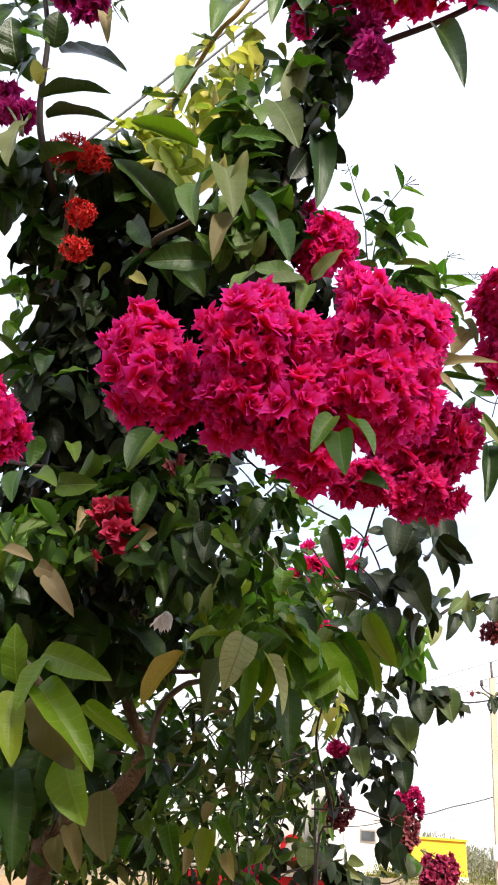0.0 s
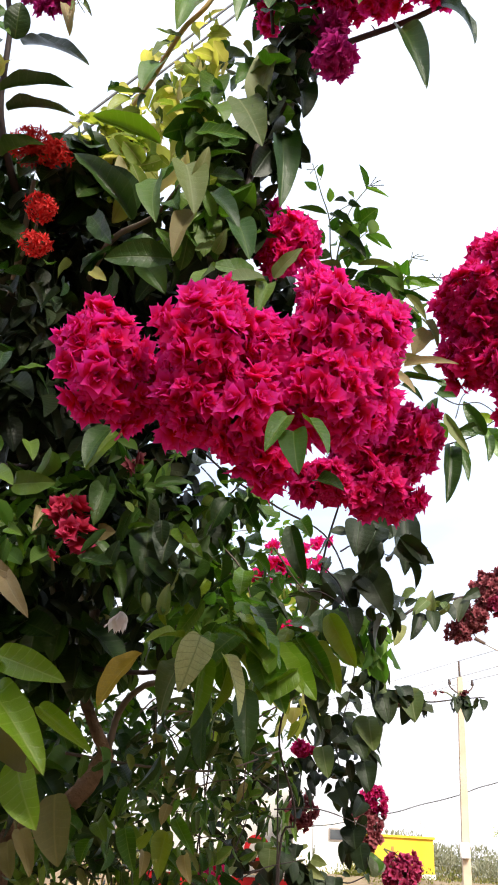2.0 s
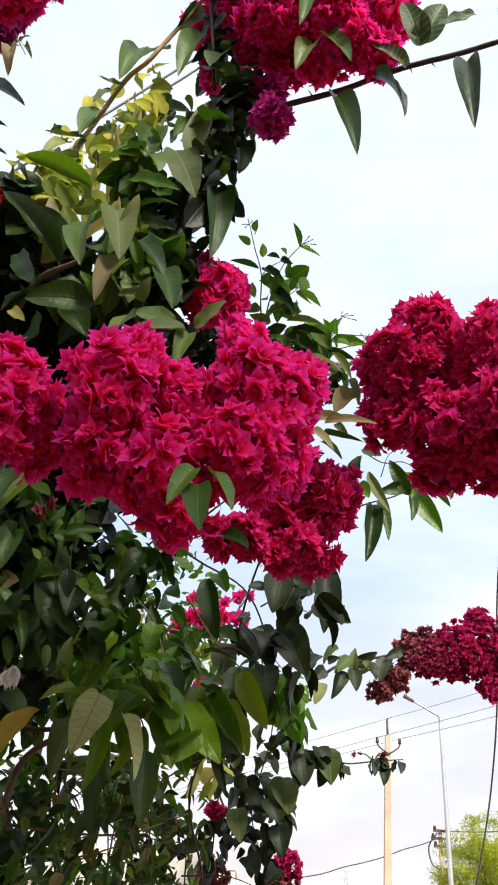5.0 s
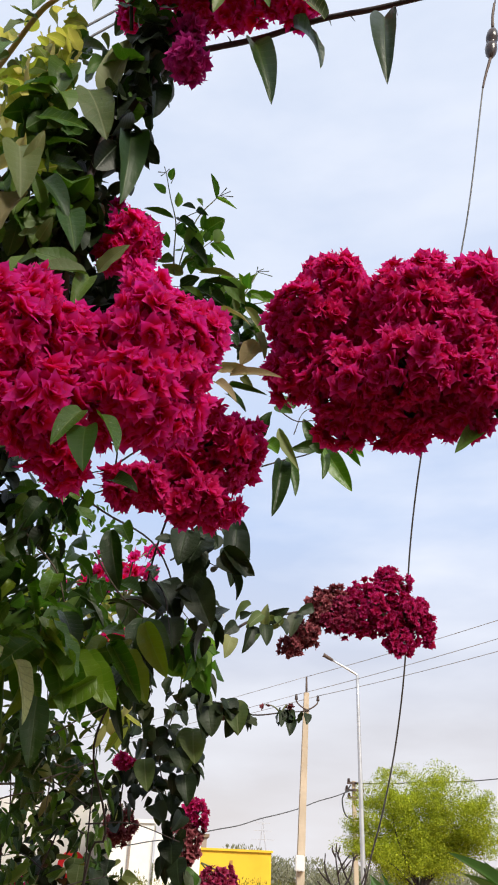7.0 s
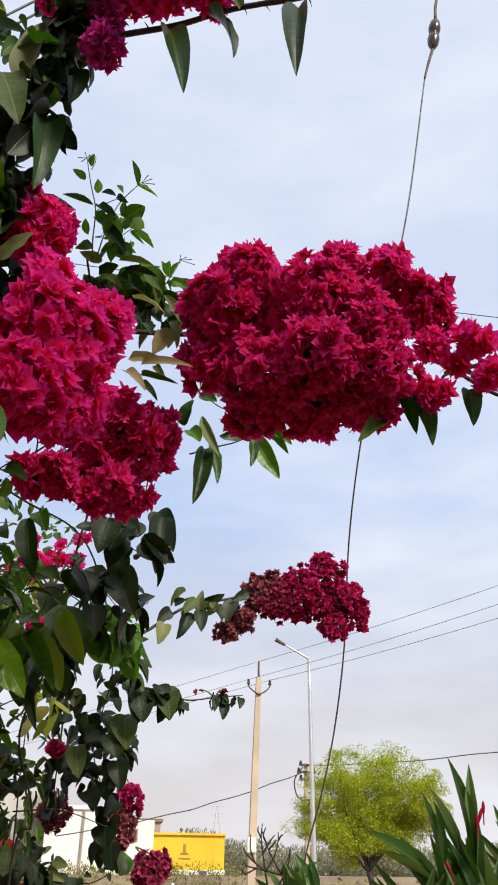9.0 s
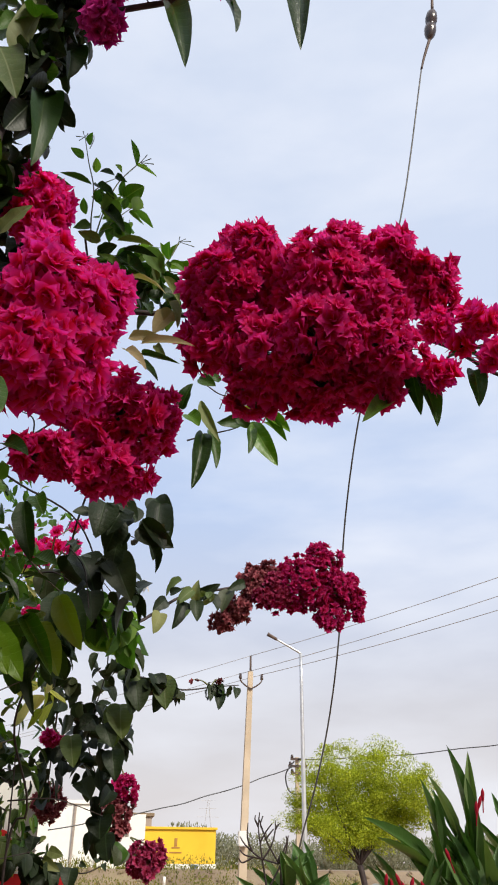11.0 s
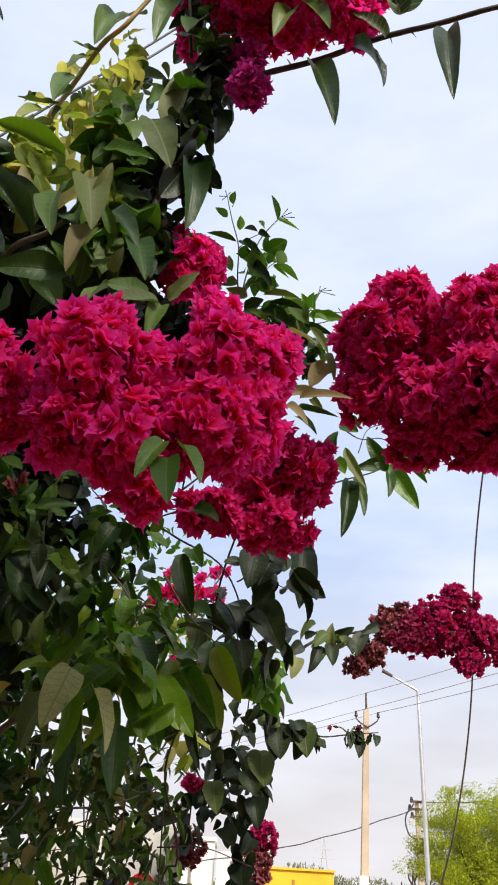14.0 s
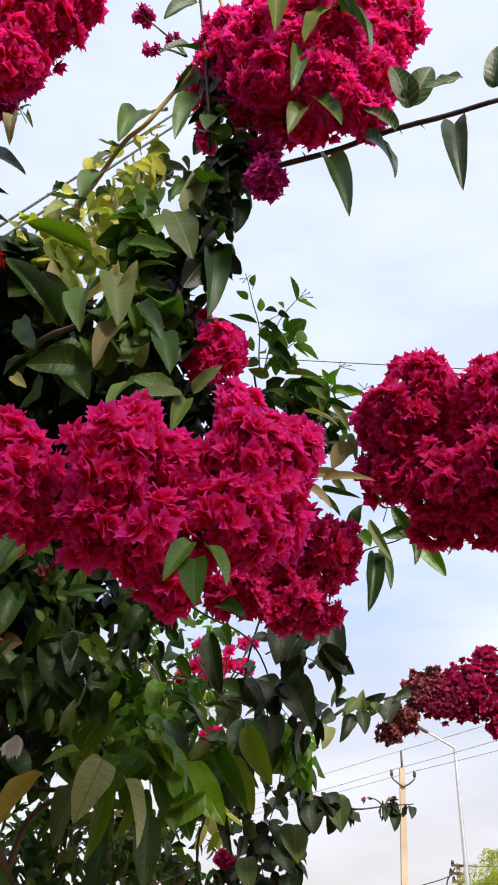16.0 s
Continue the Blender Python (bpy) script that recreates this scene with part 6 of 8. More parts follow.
foliage(vine, [ball((0.272, 1.55, 2.216), (0.056, 0.1, 0.045), 14, 0.06), ball((-0.018, 2, 2.066), (0.18, 0.16, 0.097), 100, 0.055), ball((-0.095, 1.9, 1.983), (0.143, 0.16, 0.091), 90, 0.055), ball((0.168, 2, 2.018), (0.081, 0.12, 0.068), 22, 0.055), ball((0.11, 1.7, 2.11), (0.06, 0.12, 0.072), 18, 0.055)],
        OVATE, VINE_LEAF, 0, R)
foliage(vine, [ball((-0.075, 1.12, 2.387), (0.076, 0.05, 0.104), 8, 0.05), ball((-0.079, 1.15, 2.205), (0.072, 0.05, 0.099), 10, 0.05), ball((0.081, 1.22, 2.072), (0.151, 0.06, 0.071), 30, 0.05, spread=0.9, aspect=(0.32, 0.6)), ball((0.166, 1.22, 1.953), (0.142, 0.06, 0.067), 30, 0.05, spread=0.9, aspect=(0.32, 0.6)), ball((0.273, 1.35, 2.103), (0.077, 0.06, 0.048), 16, 0.055), ball((0.11, 1.1, 2.413), (0.111, 0.05, 0.065), 16, 0.06)],
        OVATE, VINE_LEAF, 60, R)
foliage(vine, [ball((-0.226, 1.95, 1.658), (0.173, 0.12, 0.161), 170, 0.07), ball((-0.051, 2.05, 1.698), (0.143, 0.12, 0.13), 90, 0.06)], OVATE, VINE_LEAF, 0, R)
foliage(vine, [ball((-0.499, 1.7, 2.794), (0.051, 0.06, 0.134), 16, 0.07), ball((-0.314, 1.4, 2.62), (0.037, 0.05, 0.037), 8, 0.06), ball((-0.263, 1.4, 2.443), (0.042, 0.06, 0.046), 12, 0.06)], OVATE, VINE_MID, 20, R)
# yellow-green leaves along the straw-coloured branch, light from behind put into their colour
foliage(vine, [ball((0.146, 1.08, 2.767), (0.082, 0.04, 0.062), 26, 0.045, down=0.3, spread=0.8), ball((0.061, 1.12, 2.7), (0.062, 0.04, 0.042), 14, 0.05, down=0.3, spread=0.8), ball((0.204, 1.06, 2.861), (0.042, 0.03, 0.073), 12, 0.042, spread=0.8)], OVATE, VINE_LIME, 60, R)
foliage(vine, [
    ball((-0.034, 1.35, 3.086), (0.064, 0.08, 0.053), 16, 0.045), ball((0.076, 1.2, 3.046), (0.053, 0.06, 0.085), 14, 0.042), ball((0.144, 1.2, 2.968), (0.054, 0.07, 0.07), 22, 0.046),
    ball((0.047, 1.3, 2.921), (0.086, 0.08, 0.044), 22, 0.052), ball((0.187, 1.12, 2.997), (0.038, 0.06, 0.068), 16, 0.042), ball((0.148, 1.15, 2.806), (0.065, 0.06, 0.054), 20, 0.052), ball((0.037, 1.2, 2.76), (0.078, 0.06, 0.04), 16, 0.055), ball((0.198, 1.06, 2.545), (0.047, 0.04, 0.047), 8, 0.06)],
    OVATE, VINE_LIME, 60, R)
foliage(vine, [ball((0.092, 1.16, 2.955), (0.057, 0.06, 0.08), 6, 0.045), ball((0.195, 1.1, 2.917), (0.039, 0.05, 0.098), 7, 0.048), ball((0.02, 1.25, 2.917), (0.072, 0.06, 0.048), 5, 0.05)], OVATE, VINE_PALE, 36, R)
foliage(vine, [
    ball((0.056, 1.25, 3.04), (0.062, 0.08, 0.074), 6, 0.05), ball((-0.048, 1.3, 2.874), (0.073, 0.08, 0.061), 16, 0.06), ball((0.236, 1.12, 2.941), (0.04, 0.06, 0.077), 14, 0.055), ball((0.307, 1.15, 3.084), (0.035, 0.05, 0.093), 12, 0.055), ball((-0.093, 1.4, 3.245), (0.028, 0.04, 0.028), 10, 0.03)],
    OVATE, VINE_LEAF, 20, R)


# ---- the broad-leaved tree that the vine leans on ----
tree = thing("tree", (0.02, 1.75, 0), "small broad-leaved tree with reddish-brown bark and long glossy leaves", "tree")
stem(tree, [(0.02, 1.75, -0.05), (-0.145, 1.7, 1.463), (-0.096, 1.7, 1.592), (-0.011, 1.68, 1.672), (0.035, 1.66, 1.741)], 0.024, 0.016, BARK, "trunk", rough=0.12, sides=12, seed=51)
stem(tree, [(0.035, 1.66, 1.736), (0.013, 1.6, 1.79), (-0.016, 1.58, 1.856), (-0.047, 1.55, 1.953), (-0.091, 1.5, 2.103), (-0.123, 1.45, 2.312)], 0.012, 0.007, BARK, "limb", rough=0.1, seed=52)
stem(tree, [(0.035, 1.66, 1.741), (0.059, 1.62, 1.811), (0.112, 1.55, 1.841), (0.184, 1.45, 1.838), (0.248, 1.3, 1.851)], 0.007, 0.004, STEM_WOOD, "limb", rough=0.1, seed=53)
stem(tree, [(-0.043, 1.66, 1.736), (0.093, 1.75, 1.729), (0.221, 1.9, 1.744), (0.332, 2.1, 1.811)], 0.003, 0.0016, STEM_WOOD, "limb", seed=54)
stem(tree, [(0.007, 1.5, 1.86), (0.135, 1.45, 1.845), (0.258, 1.3, 1.835)], 0.005, 0.003, STEM_DARK, "limb", seed=55)
stem(tree, [(-0.111, 1.3, 1.827), (-0.068, 1.3, 1.795), (-0.071, 1.45, 1.735), (-0.079, 1.6, 1.616)], 0.009, 0.012, STEM_WOOD, "limb", seed=56)
stem(tree, [(-0.123, 1.45, 2.312), (-0.142, 1.35, 2.462), (-0.134, 1.2, 2.589), (-0.146, 1.1, 2.66), (-0.163, 1.05, 2.751), (-0.16, 1, 2.906), (-0.207, 0.98, 3.092)], 0.011, 0.004, STEM_DARK, "limb", seed=57)
stem(tree, [(-0.089, 1.4, 2.555), (0.014, 1.2, 2.515), (0.078, 1.1, 2.482), (0.15, 1.05, 2.475), (0.202, 1, 2.495)], 0.007, 0.003, STEM_WOOD, "limb", seed=58)
stem(tree, [(-0.206, 1.3, 2.164), (-0.108, 1.25, 2.128), (-0.09, 1.35, 2.174)], 0.0038, 0.0034, STEM_DARK, "limb", seed=59)
# the large leaves low on the near side
leaf(tree, (0.013, 1.120, 1.792), (0.115, 1.100, 1.758), 0.0405, BROAD_LIT, "oblong", 0, (0.1, -0.9, 0))
leaf(tree, (-0.023, 1.140, 1.755), (-0.034, 1.120, 1.830), 0.0359, BROAD_LIT, "oblong", 2, (-0.2, -1, 0.2))
leaf(tree, (0.025, 1.110, 1.783), (0.004, 1.090, 1.712), 0.0342, BROAD_LIT, "oblong", 0, (-0.3, -1, -0.1))
leaf(tree, (0.014, 1.120, 1.750), (0.107, 1.100, 1.652), 0.0473, BROAD_LIT, "oblong", 1, (0.4, -1, -0.1))
leaf(tree, (-0.010, 1.160, 1.744), (0.093, 1.140, 1.659), 0.0642, BROWNED, "oblong", 2, (-0.3, -1, 0.2), "leaf with its dull olive underside turned out")
leaf(tree, (-0.020, 1.130, 1.743), (0.003, 1.110, 1.653), 0.0433, BROAD_LIT, "oblong", 1, (-0.3, -1, -0.2))
leaf(tree, (0.048, 1.160, 1.675), (0.096, 1.140, 1.596), 0.0517, BROAD_LIT, "oblong", 0, (0.1, -1, -0.1))
leaf(tree, (0.052, 1.200, 1.744), (0.139, 1.180, 1.686), 0.0255, BROAD_LIT, "oblong", 3, (0.2, -0.8, 0.1))
leaf(tree, (-0.019, 1.180, 1.655), (0.009, 1.160, 1.542), 0.0453, BROAD_DARK, "oblong", 1, (0.2, -1, -0.2))
leaf(tree, (0.087, 1.220, 1.640), (0.111, 1.200, 1.559), 0.0515, BROWNED, "oblong", 0, (0.1, -1, 0.1))
leaf(tree, (0.042, 1.240, 1.597), (0.071, 1.220, 1.545), 0.0247, BROWNED, "oblong", 1, (0, -1, 0.2))
leaf(tree, (0.021, 1.260, 1.583), (0.041, 1.240, 1.541), 0.0272, BROWNED, "oblong", 3, (0, -1, 0.2))
leaf(tree, (-0.038, 1.160, 1.922), (0.006, 1.140, 1.904), 0.0258, TAN_LEAF, "ovate", 2, (0, -0.8, 0.1))
leaf(tree, (-0.013, 1.150, 1.907), (0.041, 1.130, 1.843), 0.0274, TAN_LEAF, "ovate", 1, (0.2, -1, -0.1), "pale withered leaf")
leaf(tree, (-0.094, 1.160, 1.948), (-0.036, 1.140, 1.923), 0.0212, TAN_LEAF, "oblong", 0, (0, -0.7, 0.2))
leaf(tree, (0.002, 1.200, 2.030), (0.002, 1.180, 1.984), 0.0189, TAN_LEAF, "oblong", 1, (0.2, -1, -0.2))
leaf(tree, (-0.118, 1.200, 2.094), (-0.107, 1.180, 2.030), 0.0385, VINE_MID, "ovate", 0, (0, -1, -0.2))
leaf(tree, (-0.086, 1.200, 2.090), (-0.042, 1.180, 2.058), 0.0324, VINE_MID, "ovate", 1, (0, -0.9, -0.1))
leaf(tree, (-0.046, 1.190, 2.064), (0.028, 1.170, 2.059), 0.0385, VINE_MID, "ovate", 2, (0, -0.8, 0.1))
leaf(tree, (-0.040, 1.200, 2.144), (-0.019, 1.180, 2.100), 0.0264, VINE_MID, "ovate", 3, (0.1, -1, 0.2))
leaf(tree, (-0.042, 1.170, 1.993), (-0.075, 1.150, 1.967), 0.0242, VINE_MID, "ovate", 0, (0, -0.8, 0.1))
leaf(tree, (-0.031, 1.170, 1.986), (0.002, 1.150, 1.966), 0.0182, BROAD_LEAF, "ovate", 1, (0, -0.8, 0.1))
leaf(tree, (-0.073, 1.180, 1.936), (-0.067, 1.160, 1.885), 0.0296, BROAD_LEAF, "oblong", 0, (-0.2, -1, -0.2))
leaf(tree, (0.102, 1.200, 2.162), (0.067, 1.180, 2.085), 0.0411, BROAD_LEAF, "ovate", 0, (-0.1, -1, -0.2))
leaf(tree, (0.093, 1.210, 2.076), (0.089, 1.190, 2.000), 0.0387, BROAD_DARK, "ovate", 3, (-0.2, -1, -0.2))
leaf(tree, (0.062, 1.190, 2.059), (0.057, 1.170, 2.022), 0.0382, BROAD_LEAF, "ovate", 2, (0, -0.8, 0.1))
leaf(tree, (0.155, 1.260, 2.030), (0.161, 1.240, 1.932), 0.0601, BROAD_DARK, "ovate", 0, (0, -1, 0.2))
leaf(tree, (0.206, 1.240, 2.020), (0.251, 1.220, 1.966), 0.0295, BROAD_LEAF, "ovate", 1, (0.2, -0.9, -0.1))
leaf(tree, (0.108, 1.260, 1.970), (0.134, 1.240, 1.904), 0.0257, BROAD_DARK, "ovate", 3, (0.3, -1, 0.2))
leaf(tree, (0.087, 1.220, 1.999), (0.121, 1.200, 1.995), 0.0281, BROWNED, "ovate", 2, (0, -0.8, 0.1))
leaf(tree, (0.133, 1.240, 2.018), (0.173, 1.220, 2.018), 0.0261, VINE_PALE, "ovate", 4, (0, -0.7, 0.2))
leaf(tree, (0.172, 1.250, 2.009), (0.202, 1.230, 2.005), 0.0222, VINE_PALE, "ovate", 2, (0, -0.7, 0.1))
leaf(tree, (0.067, 1.220, 1.954), (0.093, 1.200, 1.922), 0.0287, VINE_MID, "ovate", 0, (0, -1, -0.2))
leaf(tree, (0.215, 1.200, 2.138), (0.193, 1.180, 2.120), 0.0330, BROAD_DARK, "ovate", 1, (0, -1, 0.2))
leaf(tree, (0.196, 1.280, 1.919), (0.157, 1.260, 1.885), 0.0256, BROAD_DARK, "oblong", 1, (-0.2, -1, 0.2))
leaf(tree, (0.121, 1.500, 1.614), (0.147, 1.480, 1.552), 0.0306, BROAD_LEAF, "ovate", 0, (0.1, -1, -0.2))
leaf(tree, (0.188, 1.500, 1.612), (0.184, 1.480, 1.546), 0.0344, BROAD_LEAF, "ovate", 3, (-0.2, -1, -0.2))
leaf(tree, (0.200, 1.500, 1.631), (0.236, 1.480, 1.581), 0.0226, BROAD_LEAF, "oblong", 1, (0.3, -1, -0.2))
leaf(tree, (0.075, 1.500, 1.620), (0.098, 1.480, 1.592), 0.0269, VINE_MID, "ovate", 1, (0.1, -1, -0.2))
leaf(tree, (0.068, 1.500, 1.595), (0.062, 1.480, 1.558), 0.0333, BROAD_LEAF, "ovate", 0, (-0.2, -1, -0.2))
leaf(tree, (0.155, 1.500, 1.583), (0.156, 1.480, 1.546), 0.0198, TAN_LEAF, "ovate", 3, (0.2, -1, -0.2))
leaf(tree, (0.219, 1.500, 1.581), (0.235, 1.480, 1.543), 0.0222, TAN_LEAF, "ovate", 1, (0.2, -1, -0.2))
leaf(tree, (0.151, 1.500, 1.649), (0.136, 1.480, 1.638), 0.0163, VINE_PALE, "ovate", 1, (0, -0.8, 0.1))
leaf(tree, (0.186, 1.500, 1.651), (0.182, 1.480, 1.620), 0.0203, TAN_LEAF, "ovate", 2, (0, -1, -0.1))
leaf(tree, (0.083, 1.500, 1.633), (0.112, 1.480, 1.609), 0.0162, VINE_MID, "ovate", 2, (0, -1, -0.1))
leaf(tree, (0.144, 1.500, 1.588), (0.169, 1.480, 1.613), 0.0174, BROAD_LEAF, "ovate", 2, (0, -1, -0.1))
# the hanging group in the middle, with the yellowed leaf and the white flower beside it
leaf(tree, (0.163, 1.28, 1.838), (0.117, 1.25, 1.754), 0.0438, YELLOWED, "oblong", 0, (-0.3, -1, 0.3), "large yellowed leaf")
leaf(tree, (0.267, 1.16, 1.836), (0.252, 1.12, 1.755), 0.0440, VARIEGATED, "ovate", 2, (0.2, -0.7, 0.9), "pale leaf with dark green veins")
leaf(tree, (0.243, 1.18, 1.806), (0.226, 1.15, 1.73), 0.0335, VINE_PALE, "oblong", 1, (-0.3, -1, 0.2))
leaf(tree, (0.275, 1.16, 1.81), (0.268, 1.13, 1.715), 0.0256, BROAD_LEAF, "oblong", 3, (0.4, -1, 0.2))
leaf(tree, (0.293, 1.2, 1.821), (0.322, 1.17, 1.738), 0.0300, VARIEGATED, "ovate", 1, (0.5, -0.7, 0.7), "pale leaf with dark green veins")
leaf(tree, (0.329, 1.3, 1.854), (0.357, 1.27, 1.77), 0.0405, BROAD_LEAF, "oblong", 0, (0.1, -1, 0.3))
leaf(tree, (0.342, 1.35, 1.876), (0.401, 1.32, 1.798), 0.0389, BROAD_LEAF, "oblong", 2, (0.3, -1, 0.3))
leaf(tree, (0.388, 1.5, 1.93), (0.449, 1.46, 1.827), 0.0342, BROAD_LEAF, "oblong", 3, (0.4, -1, 0.2))
leaf(tree, (0.44, 1.6, 2.006), (0.482, 1.57, 1.896), 0.0456, BROAD_DARK, "oblong", 0, (0.1, -1, 0.2))
leaf(tree, (0.43, 1.65, 2.021), (0.429, 1.62, 1.926), 0.0486, BROAD_DARK, "oblong", 0, (-0.1, -1, 0.2))
leaf(tree, (0.278, 1.18, 1.846), (0.276, 1.15, 1.808), 0.0239, BROAD_LEAF, "oblong", 2, (0, -1, 0.4))
leaf(tree, (0.322, 1.25, 1.787), (0.33, 1.22, 1.696), 0.0363, BROAD_DARK, "oblong", 0, (0.1, -1, 0.1))
leaf(tree, (0.271, 1.22, 1.771), (0.276, 1.2, 1.677), 0.0323, BROAD_DARK, "oblong", 2, (-0.2, -1, 0.1))
leaf(tree, (0.315, 1.4, 1.948), (0.348, 1.36, 1.878), 0.0406, BROAD_DARK, "oblong", 0, (0.2, -1, 0.3))
leaf(tree, (0.229, 1.25, 1.854), (0.182, 1.2, 1.832), 0.0234, BROAD_LEAF, "oblong", 1, (0, -0.6, 0.9))
leaf(tree, (0.281, 1.22, 1.856), (0.331, 1.2, 1.838), 0.0217, BROAD_LEAF, "oblong", 1, (0.2, -0.6, 0.9))
leaf(tree, (0.238, 1.3, 1.993), (0.22, 1.26, 1.903), 0.0495, BROAD_DARK, "oblong", 0, (0.1, -1, 0.2))
leaf(tree, (0.197, 1.3, 1.945), (0.135, 1.28, 1.893), 0.0491, BROAD_DARK, "oblong", 2, (0, -1, 0.2))
leaf(tree, (0.197, 1.25, 2.029), (0.191, 1.22, 1.954), 0.0523, BROAD_DARK, "ovate", 0, (0, -1, 0.3))
leaf(tree, (0.105, 1.15, 2.144), (0.085, 1.12, 2.061), 0.0428, BROAD_DARK, "ovate", 0, (-0.2, -1, 0.3))
leaf(tree, (0.148, 1.3, 1.981), (0.171, 1.28, 1.92), 0.0320, BROAD_DARK, "oblong", 0, (0, -1, 0.2))
leaf(tree, (0.439, 1.550, 1.983), (0.488, 1.530, 1.884), 0.0423, BROAD_LEAF, "oblong", 0, (-0.1, -1, 0.2))
leaf(tree, (0.408, 1.500, 1.924), (0.459, 1.480, 1.830), 0.0382, BROAD_LEAF, "oblong", 2, (0.1, -1, 0.2))
leaf(tree, (0.368, 1.450, 2.114), (0.397, 1.430, 2.000), 0.0376, BROAD_DARK, "oblong", 0, (-0.1, -1, 0.2))
leaf(tree, (0.342, 1.320, 1.856), (0.376, 1.300, 1.765), 0.0430, BROAD_LEAF, "oblong", 0, (-0.1, -1, 0.2))
leaf(tree, (0.355, 1.360, 1.879), (0.420, 1.340, 1.793), 0.0419, BROAD_LEAF, "oblong", 2, (0.1, -1, 0.2))
leaf(tree, (0.310, 1.300, 1.845), (0.276, 1.280, 1.861), 0.0228, BROAD_LEAF, "oblong", 1, (0, -1, 0.2))
# long dark leaves at the upper side
leaf(tree, (0.201, 1.000, 2.341), (0.108, 0.980, 2.325), 0.0470, BROAD_DARK, "oblong", 0, (0, -1, 0.1))
leaf(tree, (0.126, 1.020, 2.437), (0.019, 1.000, 2.565), 0.0335, BROAD_DARK, "oblong", 1, (0.3, -0.9, 0))
leaf(tree, (0.123, 1.040, 2.480), (0.077, 1.020, 2.558), 0.0399, BROAD_DARK, "oblong", 0, (0.2, -1, -0.2))
leaf(tree, (0.157, 1.000, 2.582), (0.044, 0.980, 2.628), 0.0312, BROAD_LEAF, "oblong", 3, (0, -0.8, 0.1))
leaf(tree, (0.207, 0.990, 2.328), (0.180, 0.970, 2.373), 0.0244, BROAD_LEAF, "oblong", 1, (0.4, -1, 0.2))
leaf(tree, (0.060, 1.020, 2.448), (0.108, 1.000, 2.372), 0.0338, BROAD_DARK, "oblong", 2, (-0.2, -1, 0.2))
leaf(tree, (0.087, 1.080, 2.559), (0.070, 1.060, 2.627), 0.0230, VINE_LIME, "oblong", 2, (0, -1, -0.2))
leaf(tree, (0.108, 1.100, 2.580), (0.088, 1.080, 2.628), 0.0274, VINE_LIME, "oblong", 0, (0.2, -1, -0.2))
leaf(tree, (-0.109, 0.98, 2.816), (0.038, 0.94, 2.698), 0.0410, BROAD_DARK, "oblong", 0, (0, -0.6, 0.9))
leaf(tree, (-0.139, 1, 2.723), (0.011, 0.96, 2.671), 0.0364, BROAD_DARK, "oblong", 0, (0, -0.5, 0.9))
leaf(tree, (-0.114, 1, 2.671), (0.025, 0.96, 2.602), 0.0431, BROAD_DARK, "oblong", 0, (0, -0.8, 0.7))
leaf(tree, (-0.128, 0.98, 2.833), (-0.119, 0.95, 2.892), 0.0463, BROAD_DARK, "oblong", 0, (0.2, -1, 0.2))
leaf(tree, (-0.204, 1, 2.828), (-0.223, 0.97, 2.917), 0.0517, BROAD_DARK, "oblong", 2, (0, -1, 0.2))
leaf(tree, (-0.197, 0.98, 2.88), (-0.125, 0.96, 2.815), 0.0267, BROAD_LEAF, "oblong", 0, (0, -0.8, 0.6))
leaf(tree, (-0.134, 0.98, 2.734), (-0.144, 0.96, 2.775), 0.0235, VINE_LIME, "oblong", 0, (0, -1, 0.3))
leaf(tree, (-0.136, 0.98, 2.734), (-0.108, 0.96, 2.749), 0.0195, VINE_LIME, "oblong", 1, (0, -1, 0.3))
leaf(tree, (-0.206, 0.96, 2.743), (-0.154, 0.94, 2.708), 0.0250, BROAD_LEAF, "oblong", 0, (0, -0.8, 0.6))
leaf(tree, (-0.127, 0.96, 2.616), (-0.114, 0.93, 2.478), 0.0541, VINE_PALE, "ovate", 2, (0, -1, 0.2))
leaf(tree, (-0.102, 1, 2.561), (-0.018, 0.97, 2.551), 0.0331, BROAD_DARK, "oblong", 1, (0, -0.6, 0.9))
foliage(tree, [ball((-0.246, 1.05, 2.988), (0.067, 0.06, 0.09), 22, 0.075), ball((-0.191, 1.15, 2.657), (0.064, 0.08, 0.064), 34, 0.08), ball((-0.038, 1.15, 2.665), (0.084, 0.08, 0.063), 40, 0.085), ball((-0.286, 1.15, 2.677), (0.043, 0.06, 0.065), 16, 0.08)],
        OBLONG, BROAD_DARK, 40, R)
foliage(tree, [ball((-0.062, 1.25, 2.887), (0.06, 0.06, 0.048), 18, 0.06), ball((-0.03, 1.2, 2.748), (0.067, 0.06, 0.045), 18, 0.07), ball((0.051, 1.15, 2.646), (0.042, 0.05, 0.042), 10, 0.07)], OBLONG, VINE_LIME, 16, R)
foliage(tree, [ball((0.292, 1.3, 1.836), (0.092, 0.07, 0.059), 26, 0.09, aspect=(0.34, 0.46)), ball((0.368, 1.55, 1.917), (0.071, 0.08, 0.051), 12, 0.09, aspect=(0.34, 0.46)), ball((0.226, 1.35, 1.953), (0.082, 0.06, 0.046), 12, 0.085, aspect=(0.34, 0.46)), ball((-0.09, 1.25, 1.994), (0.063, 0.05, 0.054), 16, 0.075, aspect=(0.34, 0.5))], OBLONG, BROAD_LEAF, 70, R)
